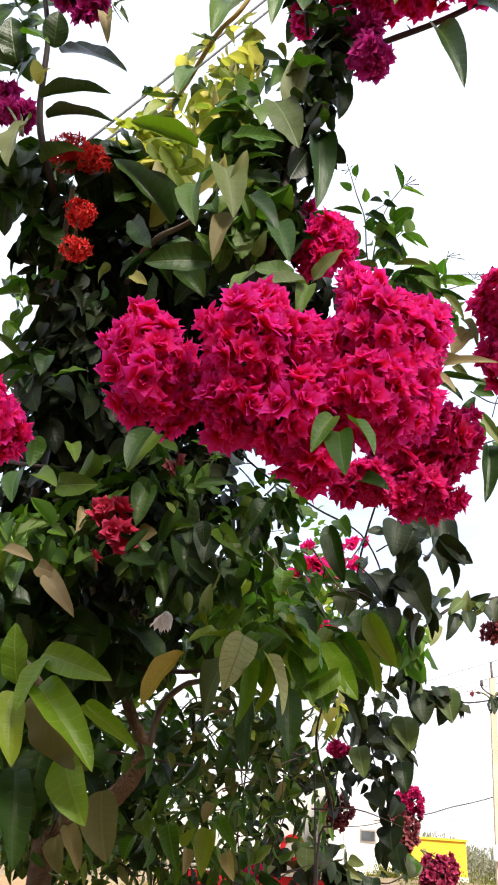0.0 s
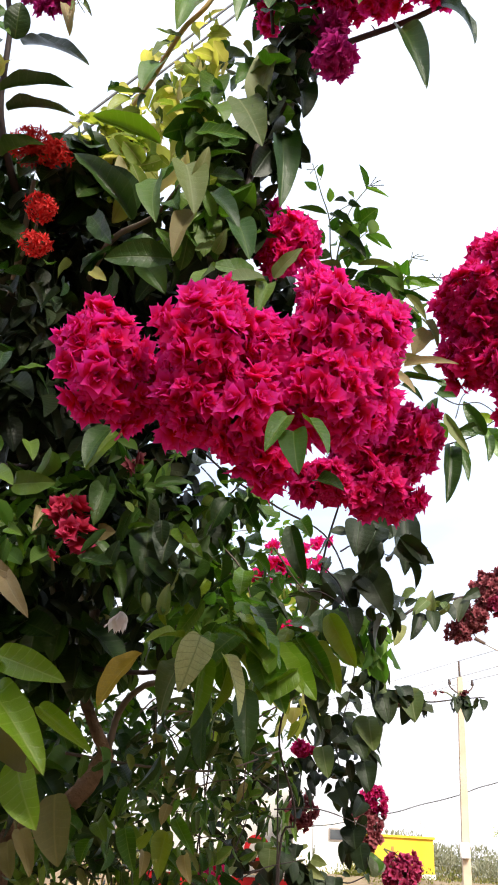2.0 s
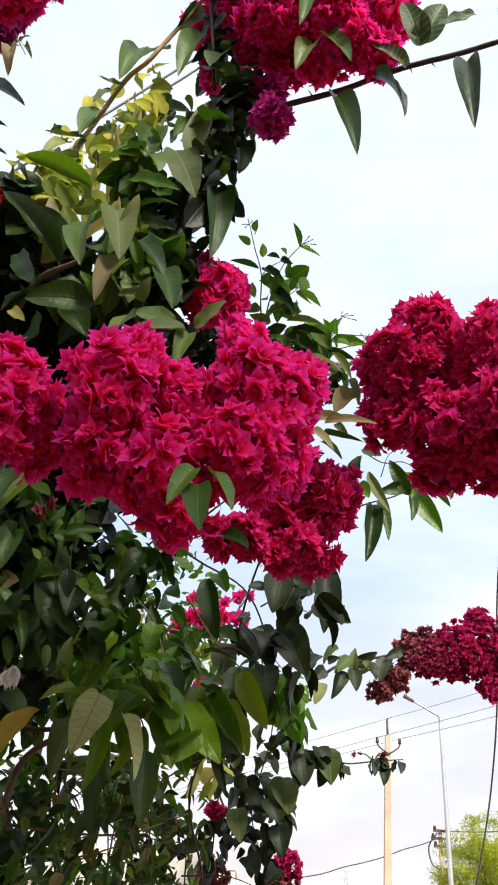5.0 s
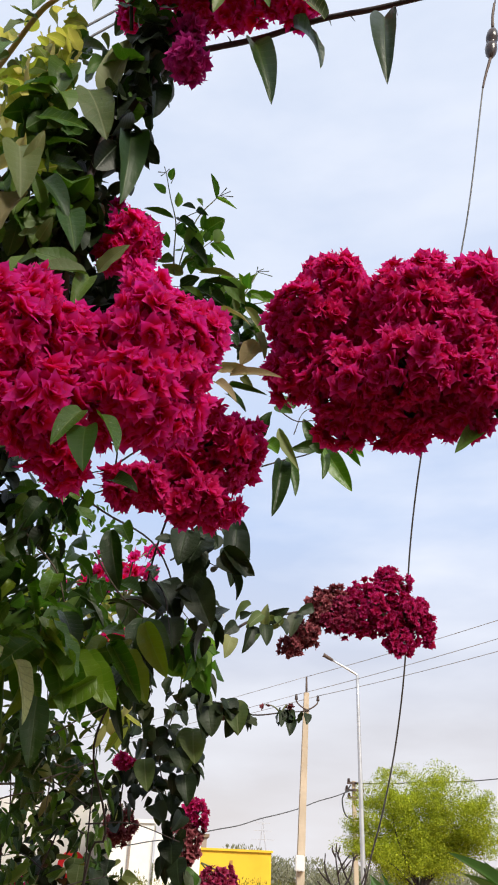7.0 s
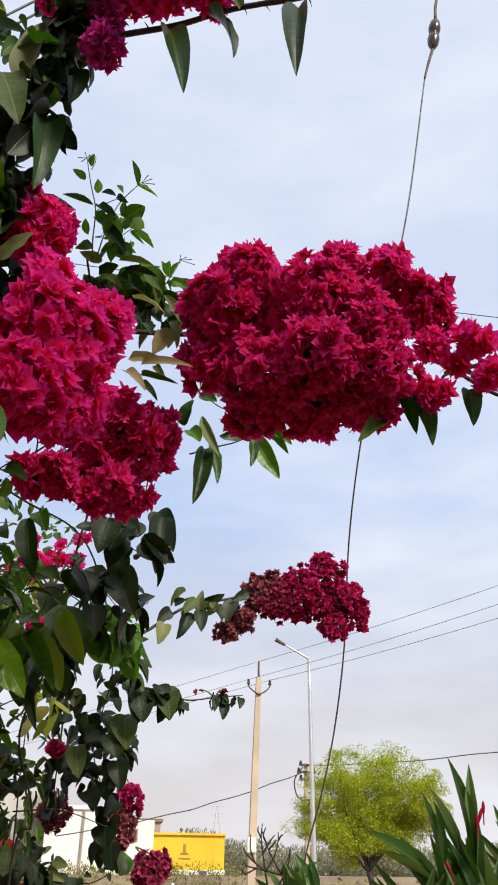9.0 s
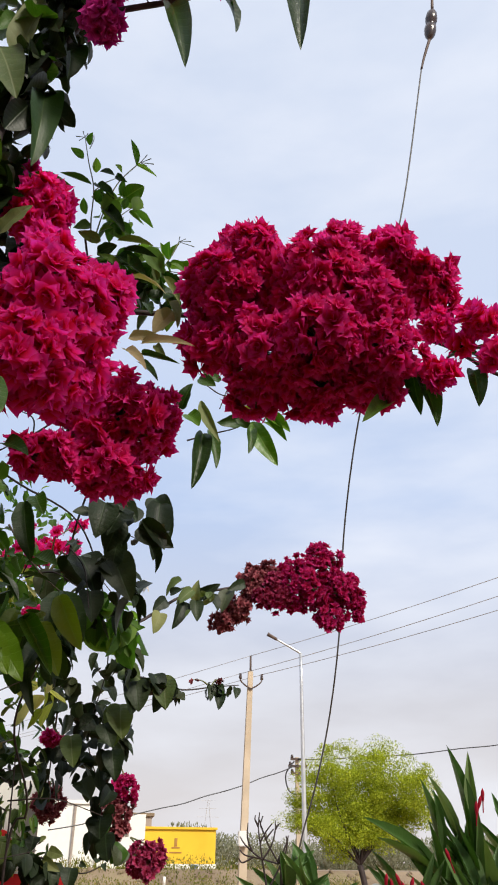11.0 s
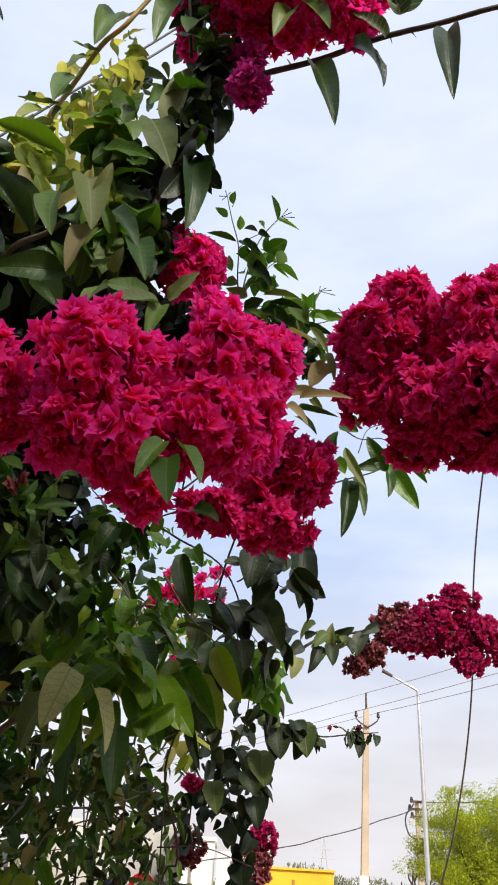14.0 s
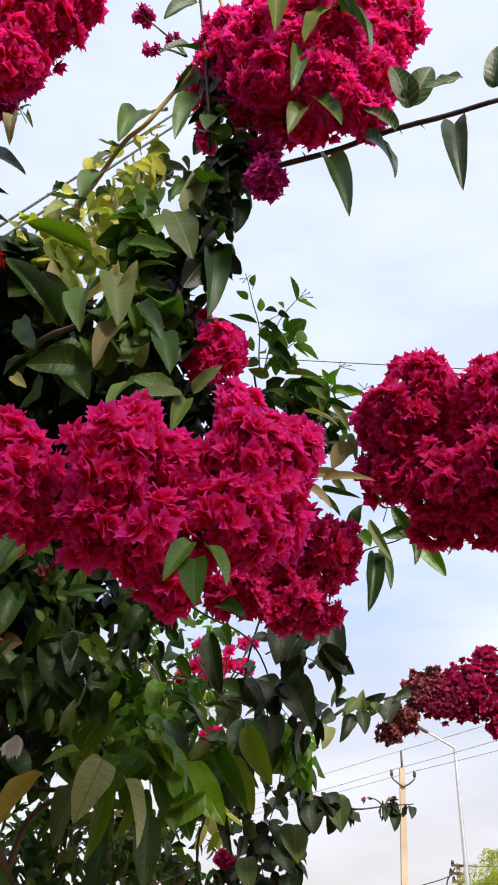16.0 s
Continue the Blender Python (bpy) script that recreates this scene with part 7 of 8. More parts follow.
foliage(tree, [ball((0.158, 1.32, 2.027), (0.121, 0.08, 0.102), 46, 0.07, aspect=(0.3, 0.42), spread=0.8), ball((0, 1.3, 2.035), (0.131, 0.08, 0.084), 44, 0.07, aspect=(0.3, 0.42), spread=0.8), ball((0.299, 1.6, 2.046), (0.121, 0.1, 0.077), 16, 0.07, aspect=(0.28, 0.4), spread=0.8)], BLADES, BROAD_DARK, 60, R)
foliage(tree, [ball((-0.034, 1.2, 1.985), (0.077, 0.05, 0.051), 30, 0.05, aspect=(0.3, 0.45), spread=0.9, down=0.0), ball((0.141, 1.25, 2.127), (0.083, 0.05, 0.037), 22, 0.05, aspect=(0.3, 0.45), spread=0.9), ball((0.31, 1.8, 2.086), (0.124, 0.1, 0.087), 46, 0.055, aspect=(0.3, 0.5), spread=0.9), ball((0.228, 1.5, 1.949), (0.121, 0.1, 0.05), 46, 0.06, aspect=(0.3, 0.5), spread=0.9)], BLADES, THIN_LEAF, 90, R)
KR = random.Random(77)
for k in range(34):
    a = Vector((0.24, 1.7, 2.152)) + Vector((KR.uniform(-0.34, 0.24), KR.uniform(-0.25, 0.35), KR.uniform(-0.2, 0.18)))
    b = a + Vector((KR.uniform(-0.16, 0.16), KR.uniform(-0.1, 0.1), KR.uniform(-0.16, 0.1)))
    stem(tree, [a, a.lerp(b, 0.5) + Vector((KR.uniform(-0.02, 0.02), 0, KR.uniform(0, 0.03))), b], 0.0022, 0.001, STEM_WOOD if k % 2 else STEM_DARK, "twig", sides=5, seed=300 + k)
foliage(tree, [ball((-0.049, 1.5, 1.58), (0.118, 0.05, 0.054), 26, 0.055, aspect=(0.35, 0.52), spread=0.9), ball((0.014, 1.5, 1.72), (0.066, 0.05, 0.057), 12, 0.05, aspect=(0.35, 0.52), spread=0.9), ball((0.113, 1.7, 1.624), (0.124, 0.1, 0.072), 22, 0.048, aspect=(0.35, 0.52), spread=0.9), ball((0.227, 1.9, 1.65), (0.093, 0.1, 0.104), 18, 0.048, aspect=(0.35, 0.52), spread=0.9)], OVATE, VINE_MID, 84, R)
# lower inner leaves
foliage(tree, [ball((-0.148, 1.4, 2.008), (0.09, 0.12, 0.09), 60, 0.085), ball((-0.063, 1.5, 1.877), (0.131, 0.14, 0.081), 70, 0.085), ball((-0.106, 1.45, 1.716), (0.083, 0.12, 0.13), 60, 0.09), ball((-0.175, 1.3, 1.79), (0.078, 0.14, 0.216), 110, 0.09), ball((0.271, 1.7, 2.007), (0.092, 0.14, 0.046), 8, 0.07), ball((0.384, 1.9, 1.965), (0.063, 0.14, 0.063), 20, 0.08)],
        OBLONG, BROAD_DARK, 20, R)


def small_flower(parent, at, size, mat, seed, name="white_flower", n=5):
    rng = random.Random(seed)
    pieces, faces, uvs = [], [], []
    for k in range(n):
        v, f, uv = bract_points(rng, size, size * 0.5, radians(rng.uniform(135, 172)), 2 * math.pi * k / n + rng.uniform(-0.2, 0.2), 0.3)
        j = len(pieces)
        pieces += v
        faces += [tuple(i + j for i in q) for q in f]
        uvs += uv
    part(name, mesh_from(name, pieces, faces, uvs), mat, parent, "", Matrix.Translation(at))


small_flower(tree, (0.183, 1.06, 1.836), 0.026, WHITE_PETAL, 61)
small_flower(tree, (0.179, 1.06, 1.832), 0.024, WHITE_PETAL, 62)
small_flower(tree, (0.425, 2, 1.97), 0.03, WHITE_PETAL, 63)
small_flower(tree, (0.598, 2, 2.168), 0.03, WHITE_PETAL, 64)


# ---- ixora: scarlet heads of many thin tubes ----
def scarlet_head(parent, c, r, n, seed):
    rng = random.Random(seed)
    c = Vector(c)
    stalks, stars = [], []
    for _ in range(n):
        d = Vector((rng.gauss(0, 1), rng.gauss(0, 1), rng.gauss(0.35, 0.9))).normalized()
        q = c + Vector((d.x * r[0], d.y * r[1], d.z * r[2])) * rng.uniform(0.75, 1.05)
        stalks.append(tube([c - Vector((0, 0, r[2] * 0.6)), c.lerp(q, 0.5), q], 0.0009, 0.0009, 3, 2))
        for k in range(4):
            turn = d.to_track_quat("Z", "Y").to_matrix().to_4x4() @ Matrix.Rotation(k * 1.5708 + rng.uniform(-0.3, 0.3), 4, "Z") @ Matrix.Rotation(rng.uniform(0, 0.6), 4, "X")
            stars.append(Matrix.Translation(q) @ turn @ Matrix.Diagonal((0.0045, 0.012, 0.01, 1)))
    v, f = merge(stalks)
    head = part("flower_head", mesh_from("flower_head", v, f, [(0, 0.5)] * len(v)), SCARLET, parent)
    part("petals", soup("petals", SMALL, stars), SCARLET, head, kind="stuff")


ixora = thing("ixora", (-0.1, 1.5, 0), "ixora shrub with scarlet heads of thin-tubed flowers", "shrub")
stem(ixora, [(-0.1, 1.5, -0.05), (-0.12, 1.45, 0.8), (-0.171, 1.4, 2.117), (-0.176, 1.3, 2.426), (-0.109, 1.15, 2.514), (-0.08, 1.08, 2.593)], 0.014, 0.004, STEM_WOOD, seed=71)
stem(ixora, [(-0.127, 1.18, 2.502), (-0.078, 1.12, 2.486), (-0.055, 1.08, 2.512)], 0.004, 0.002, STEM_WOOD, seed=72)
scarlet_head(ixora, (-0.089, 1.06, 2.652), (0.042, 0.035, 0.026), 90, 73)
scarlet_head(ixora, (-0.044, 1.06, 2.631), (0.028, 0.025, 0.018), 50, 74)
scarlet_head(ixora, (-0.046, 1.06, 2.507), (0.024, 0.024, 0.02), 50, 75)
scarlet_head(ixora, (-0.049, 1.08, 2.449), (0.024, 0.022, 0.017), 44, 76)
scarlet_head(ixora, (0.194, 1.08, 2.508), (0.012, 0.012, 0.008), 16, 77)
foliage(ixora, [ball((-0.088, 1.14, 2.657), (0.053, 0.05, 0.063), 14, 0.07), ball((-0.135, 1.15, 2.542), (0.051, 0.05, 0.051), 14, 0.075)], OBLONG, BROAD_DARK, 28, R)


# ---- jasmine: thin twigs with narrow leaves ----
jasmine = thing("jasmine", (0.45, 2.3, 0), "thin-twigged jasmine with narrow pointed leaves and buds", "shrub")
stem(jasmine, [(0.45, 2.3, -0.05), (0.334, 2.3, 1.471), (0.371, 2.25, 1.676), (0.331, 2.1, 1.848), (0.396, 2, 2.027), (0.432, 1.8, 2.194), (0.476, 1.6, 2.319), (0.448, 1.4, 2.491), (0.424, 1.28, 2.574)], 0.003, 0.002, STEM_DARK, seed=81)


def buds(parent, at, ends):
    """A tuft of thin pointed buds at a twig's end."""
    at = Vector(at)
    for e in ends:
        e = Vector(e)
        v, f = tube([at, at.lerp(e, 0.55), at.lerp(e, 0.8), e], 0.0006, 0.0011, 5, 2)
        part("bud", mesh_from("bud", v, f), STEM_GREEN, parent)


stem(jasmine, [(0.438, 1.260, 2.544), (0.433, 1.260, 2.597), (0.430, 1.260, 2.673), (0.414, 1.260, 2.739), (0.400, 1.260, 2.805)], 0.0016, 0.0008, STEM_GREEN, "twig", sides=6, seed=182)
stem(jasmine, [(0.443, 1.270, 2.559), (0.451, 1.270, 2.619), (0.470, 1.270, 2.700), (0.503, 1.270, 2.759), (0.510, 1.270, 2.768)], 0.0016, 0.0008, STEM_GREEN, "twig", sides=6, seed=183)
stem(jasmine, [(0.431, 1.260, 2.666), (0.448, 1.260, 2.690), (0.471, 1.260, 2.709)], 0.0011, 0.0007, STEM_GREEN, "twig", sides=6, seed=184)
stem(jasmine, [(0.454, 1.270, 2.579), (0.485, 1.270, 2.625), (0.505, 1.270, 2.649)], 0.0012, 0.0007, STEM_GREEN, "twig", sides=6, seed=185)
stem(jasmine, [(0.505, 1.380, 2.562), (0.559, 1.380, 2.589), (0.585, 1.380, 2.637), (0.599, 1.380, 2.679)], 0.0018, 0.0009, STEM_GREEN, "twig", sides=6, seed=186)
stem(jasmine, [(0.561, 1.400, 2.601), (0.611, 1.400, 2.615), (0.652, 1.400, 2.637)], 0.0016, 0.0008, STEM_GREEN, "twig", sides=6, seed=187)
stem(jasmine, [(0.412, 1.260, 2.776), (0.417, 1.260, 2.799), (0.416, 1.260, 2.814)], 0.0009, 0.0006, STEM_GREEN, "twig", sides=6, seed=188)
leaf(jasmine, (0.412, 1.250, 2.774), (0.417, 1.230, 2.787), 0.0170, THIN_LEAF, "blade", 0, (-0.3, -1, -0.1))
leaf(jasmine, (0.405, 1.250, 2.737), (0.381, 1.230, 2.739), 0.0156, THIN_LEAF, "blade", 1, (0, -1, -0.1))
leaf(jasmine, (0.431, 1.250, 2.704), (0.430, 1.230, 2.722), 0.0166, THIN_LEAF, "blade", 2, (0.3, -1, -0.1))
leaf(jasmine, (0.426, 1.250, 2.673), (0.370, 1.230, 2.671), 0.0153, VINE_LEAF, "blade", 3, (-0.3, -1, -0.1))
leaf(jasmine, (0.465, 1.260, 2.714), (0.439, 1.240, 2.698), 0.0166, VINE_LEAF, "blade", 0, (0, -1, -0.1))
leaf(jasmine, (0.478, 1.260, 2.722), (0.465, 1.240, 2.721), 0.0166, THIN_LEAF, "blade", 1, (0.3, -1, -0.1))
leaf(jasmine, (0.467, 1.260, 2.713), (0.491, 1.240, 2.680), 0.0131, VINE_LEAF, "blade", 2, (-0.3, -1, -0.1))
leaf(jasmine, (0.481, 1.260, 2.663), (0.484, 1.240, 2.687), 0.0130, THIN_LEAF, "blade", 3, (0, -1, -0.1))
leaf(jasmine, (0.503, 1.270, 2.758), (0.488, 1.250, 2.806), 0.0158, THIN_LEAF, "blade", 0, (0.3, -1, -0.1))
leaf(jasmine, (0.504, 1.270, 2.761), (0.545, 1.250, 2.714), 0.0100, THIN_LEAF, "blade", 1, (-0.3, -1, -0.1))
leaf(jasmine, (0.486, 1.270, 2.666), (0.522, 1.250, 2.686), 0.0337, BROAD_LEAF, "oblong", 2, (0, -1, -0.1))
leaf(jasmine, (0.433, 1.250, 2.670), (0.472, 1.230, 2.621), 0.0226, VINE_LEAF, "oblong", 3, (0.3, -1, -0.1))
leaf(jasmine, (0.437, 1.270, 2.650), (0.448, 1.250, 2.667), 0.0208, THIN_LEAF, "blade", 0, (-0.3, -1, -0.1))
leaf(jasmine, (0.458, 1.250, 2.614), (0.496, 1.230, 2.546), 0.0261, VINE_LEAF, "oblong", 1, (0, -1, -0.1))
leaf(jasmine, (0.499, 1.270, 2.639), (0.546, 1.250, 2.584), 0.0117, THIN_LEAF, "blade", 2, (0.3, -1, -0.1))
leaf(jasmine, (0.499, 1.270, 2.637), (0.529, 1.250, 2.589), 0.0075, THIN_LEAF, "blade", 3, (-0.3, -1, -0.1))
leaf(jasmine, (0.474, 1.280, 2.633), (0.465, 1.260, 2.672), 0.0240, THIN_LEAF, "oblong", 0, (0, -1, -0.1))
leaf(jasmine, (0.433, 1.270, 2.592), (0.405, 1.250, 2.562), 0.0192, VINE_LEAF, "blade", 1, (0.3, -1, -0.1))
leaf(jasmine, (0.421, 1.280, 2.626), (0.414, 1.260, 2.647), 0.0153, THIN_LEAF, "blade", 2, (-0.3, -1, -0.1))
leaf(jasmine, (0.483, 1.270, 2.563), (0.550, 1.250, 2.542), 0.0187, VINE_LEAF, "blade", 3, (0, -1, -0.1))
leaf(jasmine, (0.494, 1.280, 2.552), (0.558, 1.260, 2.525), 0.0187, VINE_LEAF, "blade", 0, (0.3, -1, -0.1))
leaf(jasmine, (0.454, 1.270, 2.556), (0.414, 1.250, 2.556), 0.0211, VINE_LEAF, "blade", 1, (-0.3, -1, -0.1))
leaf(jasmine, (0.312, 1.200, 2.608), (0.404, 1.180, 2.588), 0.0218, BROAD_LEAF, "blade", 2, (0, -1, -0.1))
leaf(jasmine, (0.485, 1.300, 2.551), (0.539, 1.280, 2.494), 0.0326, VINE_LEAF, "oblong", 3, (0.3, -1, -0.1))
leaf(jasmine, (0.581, 1.400, 2.647), (0.562, 1.380, 2.671), 0.0150, BROAD_LEAF, "blade", 0, (-0.3, -1, -0.1))
leaf(jasmine, (0.585, 1.400, 2.653), (0.602, 1.380, 2.676), 0.0207, BROAD_LEAF, "blade", 1, (0, -1, -0.1))
leaf(jasmine, (0.577, 1.400, 2.631), (0.652, 1.380, 2.607), 0.0226, BROAD_LEAF, "oblong", 2, (0.3, -1, -0.1))
leaf(jasmine, (0.563, 1.380, 2.591), (0.626, 1.360, 2.550), 0.0176, VINE_LEAF, "blade", 3, (-0.3, -1, -0.1))
leaf(jasmine, (0.573, 1.300, 2.518), (0.605, 1.280, 2.442), 0.0183, VINE_PALE, "blade", 0, (0, -1, -0.1))
leaf(jasmine, (0.562, 1.360, 2.556), (0.550, 1.340, 2.570), 0.0164, VINE_PALE, "blade", 1, (0.3, -1, -0.1))
leaf(jasmine, (0.449, 1.290, 2.543), (0.484, 1.270, 2.552), 0.0245, VINE_LEAF, "oblong", 2, (-0.3, -1, -0.1))
leaf(jasmine, (0.494, 1.290, 2.516), (0.453, 1.270, 2.526), 0.0210, THIN_LEAF, "blade", 3, (0, -1, -0.1))
leaf(jasmine, (0.520, 1.300, 2.524), (0.504, 1.280, 2.543), 0.0180, BROAD_LEAF, "blade", 0, (0.3, -1, -0.1))
leaf(jasmine, (0.449, 1.280, 2.588), (0.474, 1.260, 2.583), 0.0160, BROAD_LEAF, "blade", 1, (-0.3, -1, -0.1))
leaf(jasmine, (0.551, 1.340, 2.583), (0.528, 1.320, 2.580), 0.0131, BROAD_LEAF, "blade", 2, (0, -1, -0.1))
buds(jasmine, (0.399, 1.260, 2.805), ((0.385, 1.250, 2.793), (0.396, 1.250, 2.810), (0.406, 1.250, 2.805), (0.392, 1.250, 2.783)))
buds(jasmine, (0.510, 1.270, 2.768), ((0.522, 1.260, 2.781), (0.530, 1.260, 2.772), (0.536, 1.260, 2.758), (0.523, 1.260, 2.750)))
buds(jasmine, (0.599, 1.380, 2.679), ((0.600, 1.370, 2.684), (0.612, 1.370, 2.680), (0.623, 1.370, 2.675), (0.630, 1.370, 2.662)))
buds(jasmine, (0.652, 1.400, 2.637), ((0.639, 1.390, 2.646), (0.658, 1.390, 2.646), (0.670, 1.390, 2.642), (0.662, 1.390, 2.625)))
buds(jasmine, (0.506, 1.270, 2.651), ((0.519, 1.260, 2.660), (0.525, 1.260, 2.641), (0.521, 1.260, 2.651)))
stem(jasmine, [(0.671, 1.850, 2.478), (0.726, 1.850, 2.501), (0.795, 1.850, 2.528), (0.848, 1.850, 2.571), (0.894, 1.850, 2.575)], 0.0022, 0.001, STEM_DARK, "twig", sides=6, seed=190)
stem(jasmine, [(0.697, 1.800, 2.620), (0.748, 1.800, 2.587), (0.804, 1.800, 2.591), (0.854, 1.800, 2.547)], 0.0018, 0.0009, STEM_DARK, "twig", sides=6, seed=191)
stem(jasmine, [(0.743, 1.800, 2.547), (0.768, 1.800, 2.615), (0.823, 1.800, 2.640)], 0.0014, 0.0008, STEM_DARK, "twig", sides=6, seed=192)
leaf(jasmine, (0.841, 1.900, 2.572), (0.903, 1.880, 2.445), 0.0500, BROAD_LEAF, "oblong", 0, (-0.3, -1, -0.2))
leaf(jasmine, (0.836, 1.900, 2.555), (0.828, 1.880, 2.472), 0.0295, BROAD_DARK, "oblong", 1, (0, -1, -0.2))
leaf(jasmine, (0.866, 1.880, 2.587), (0.923, 1.860, 2.507), 0.0221, BROAD_LEAF, "blade", 2, (0.3, -1, -0.2))
leaf(jasmine, (0.877, 1.880, 2.596), (0.932, 1.860, 2.534), 0.0326, BROAD_LEAF, "oblong", 3, (-0.3, -1, -0.2))
leaf(jasmine, (0.820, 1.850, 2.529), (0.771, 1.830, 2.614), 0.0379, BROAD_DARK, "oblong", 0, (0, -1, -0.2))
leaf(jasmine, (0.800, 1.850, 2.542), (0.741, 1.830, 2.525), 0.0347, BROAD_DARK, "oblong", 1, (0.3, -1, -0.2))
leaf(jasmine, (0.851, 1.880, 2.592), (0.795, 1.860, 2.589), 0.0267, BROAD_LEAF, "oblong", 2, (-0.3, -1, -0.2))
leaf(jasmine, (0.682, 1.560, 2.340), (0.662, 1.540, 2.205), 0.0394, BROAD_DARK, "oblong", 3, (0, -1, -0.2))
leaf(jasmine, (0.696, 1.580, 2.360), (0.711, 1.560, 2.262), 0.0261, BROAD_DARK, "oblong", 0, (0.3, -1, -0.2))
leaf(jasmine, (0.674, 1.550, 2.412), (0.713, 1.530, 2.307), 0.0214, VINE_PALE, "blade", 1, (-0.3, -1, -0.2))
leaf(jasmine, (0.704, 1.600, 2.358), (0.717, 1.580, 2.308), 0.0194, BROAD_LEAF, "blade", 2, (0, -1, -0.2))
leaf(jasmine, (0.648, 1.550, 2.376), (0.670, 1.530, 2.339), 0.0354, BROAD_LEAF, "oblong", 3, (0.3, -1, -0.2))
leaf(jasmine, (0.672, 1.600, 2.499), (0.707, 1.580, 2.470), 0.0277, BROAD_DARK, "oblong", 0, (-0.3, -1, -0.2))
leaf(jasmine, (0.631, 1.500, 2.358), (0.650, 1.480, 2.407), 0.0301, VINE_LEAF, "oblong", 1, (0, -1, -0.2))
leaf(jasmine, (0.731, 1.700, 2.563), (0.681, 1.680, 2.576), 0.0271, BROAD_DARK, "oblong", 2, (0.3, -1, -0.2))
leaf(jasmine, (0.833, 1.95, 2.596), (0.915, 1.95, 2.484), 0.0336, BROAD_LEAF, "oblong", 1, (0.2, -0.9, 0.5))
leaf(jasmine, (0.879, 1.95, 2.609), (0.941, 1.95, 2.563), 0.0194, BROAD_LEAF, "blade", 0, (0.2, -0.9, 0.5))
foliage(jasmine, [ball((0.491, 1.38, 2.56), (0.07, 0.06, 0.036), 34, 0.06, down=0.3, aspect=(0.4, 0.6)), ball((0.56, 1.42, 2.54), (0.06, 0.06, 0.034), 26, 0.06, down=0.3, aspect=(0.4, 0.6))], OBLONG, VINE_LEAF, 60, R)
foliage(jasmine, [ball((0.515, 2, 2.072), (0.08, 0.1, 0.054), 40, 0.065), ball((0.547, 2.1, 2.044), (0.07, 0.08, 0.042), 26, 0.065)], BLADES, THIN_LEAF, 30, R)


foliage(jasmine, [ball((0.475, 1.28, 2.63), (0.055, 0.04, 0.05), 20, 0.044, down=0.0, spread=0.8, front=0.9, up=0.1), ball((0.55, 1.34, 2.575), (0.06, 0.05, 0.03), 18, 0.05, down=0.1, spread=0.8, front=0.9, up=0.1)], BLADES, THIN_LEAF, 38, R)


# ---- a thicket of thin twigs and small leaves at the foot, with light coming through ----
thicket = thing("shrub", (0.35, 2.2, 0), "twiggy undergrowth with small leaves and gaps of light", "shrub")
TR = random.Random(9)
TIPS = [(-0.178, 2, 1.664), (-0.08, 2.1, 1.827), (0.08, 2.2, 1.744), (0.178, 2.1, 1.906), (0.263, 2.4, 1.745), (0.322, 2.3, 1.905), (0.011, 2.2, 1.59), (-0.197, 2, 1.551), (0.142, 2.2, 1.672), (-0.082, 2.1, 1.64)]
for k, tip in enumerate(TIPS):
    tip = Vector(tip)
    foot = Vector((0.12 + TR.uniform(-0.15, 0.15), 2.2 + TR.uniform(-0.1, 0.3), -0.05))
    mid = foot.lerp(tip, 0.6) + Vector((TR.uniform(-0.1, 0.1), TR.uniform(-0.1, 0.1), 0.1))
    stem(thicket, [foot, mid, tip], 0.005, 0.0015, STEM_DARK, seed=100 + k, sides=6)
    for j in range(5):
        a = mid.lerp(tip, TR.uniform(0.3, 0.95))
        b = a + Vector((TR.uniform(-0.25, 0.25), TR.uniform(-0.15, 0.15), TR.uniform(-0.06, 0.14)))
        stem(thicket, [a, a.lerp(b, 0.5) + Vector((0, 0, 0.02)), b], 0.002, 0.001, STEM_DARK, "twig", seed=200 + 5 * k + j, sides=5)
LOW = [((-0.166, 2.1, 1.835), (0.18, 0.2, 0.111), 70), ((0.025, 2.2, 1.86), (0.202, 0.2, 0.086), 60), ((0.205, 2.3, 1.856), (0.134, 0.2, 0.119), 50), ((0.084, 2.2, 1.693), (0.248, 0.2, 0.069), 66), ((-0.168, 2, 1.608), (0.187, 0.2, 0.124), 110), ((0.029, 2.2, 1.556), (0.227, 0.2, 0.067), 90),
       ((0.23, 2.5, 1.652), (0.139, 0.2, 0.092), 22), ((0.332, 2.6, 1.765), (0.059, 0.15, 0.163), 16), ((0.334, 2.7, 1.578), (0.082, 0.15, 0.065), 16), ((0.323, 2.2, 2.015), (0.088, 0.16, 0.088), 30)]
foliage(thicket, [ball(c, r, n // 3, 0.052, aspect=(0.3, 0.5)) for c, r, n in LOW], OVATE, VINE_LEAF, 60, R)
foliage(thicket, [ball(c, r, int(n * 0.5), 0.05, aspect=(0.28, 0.5), spread=0.9) for c, r, n in LOW], OVATE, VINE_MID, 60, R)
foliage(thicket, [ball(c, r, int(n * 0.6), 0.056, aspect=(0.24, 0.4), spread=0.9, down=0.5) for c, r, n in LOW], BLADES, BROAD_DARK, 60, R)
foliage(thicket, [ball(c, r, n // 3, 0.05, aspect=(0.35, 0.6), spread=0.8) for c, r, n in LOW], OVATE, BROAD_LEAF, 60, R)
foliage(thicket, [ball(c, r, n // 2, 0.05, aspect=(0.26, 0.46), spread=0.8) for c, r, n in LOW], OVATE, VINE_PALE, 30, R)
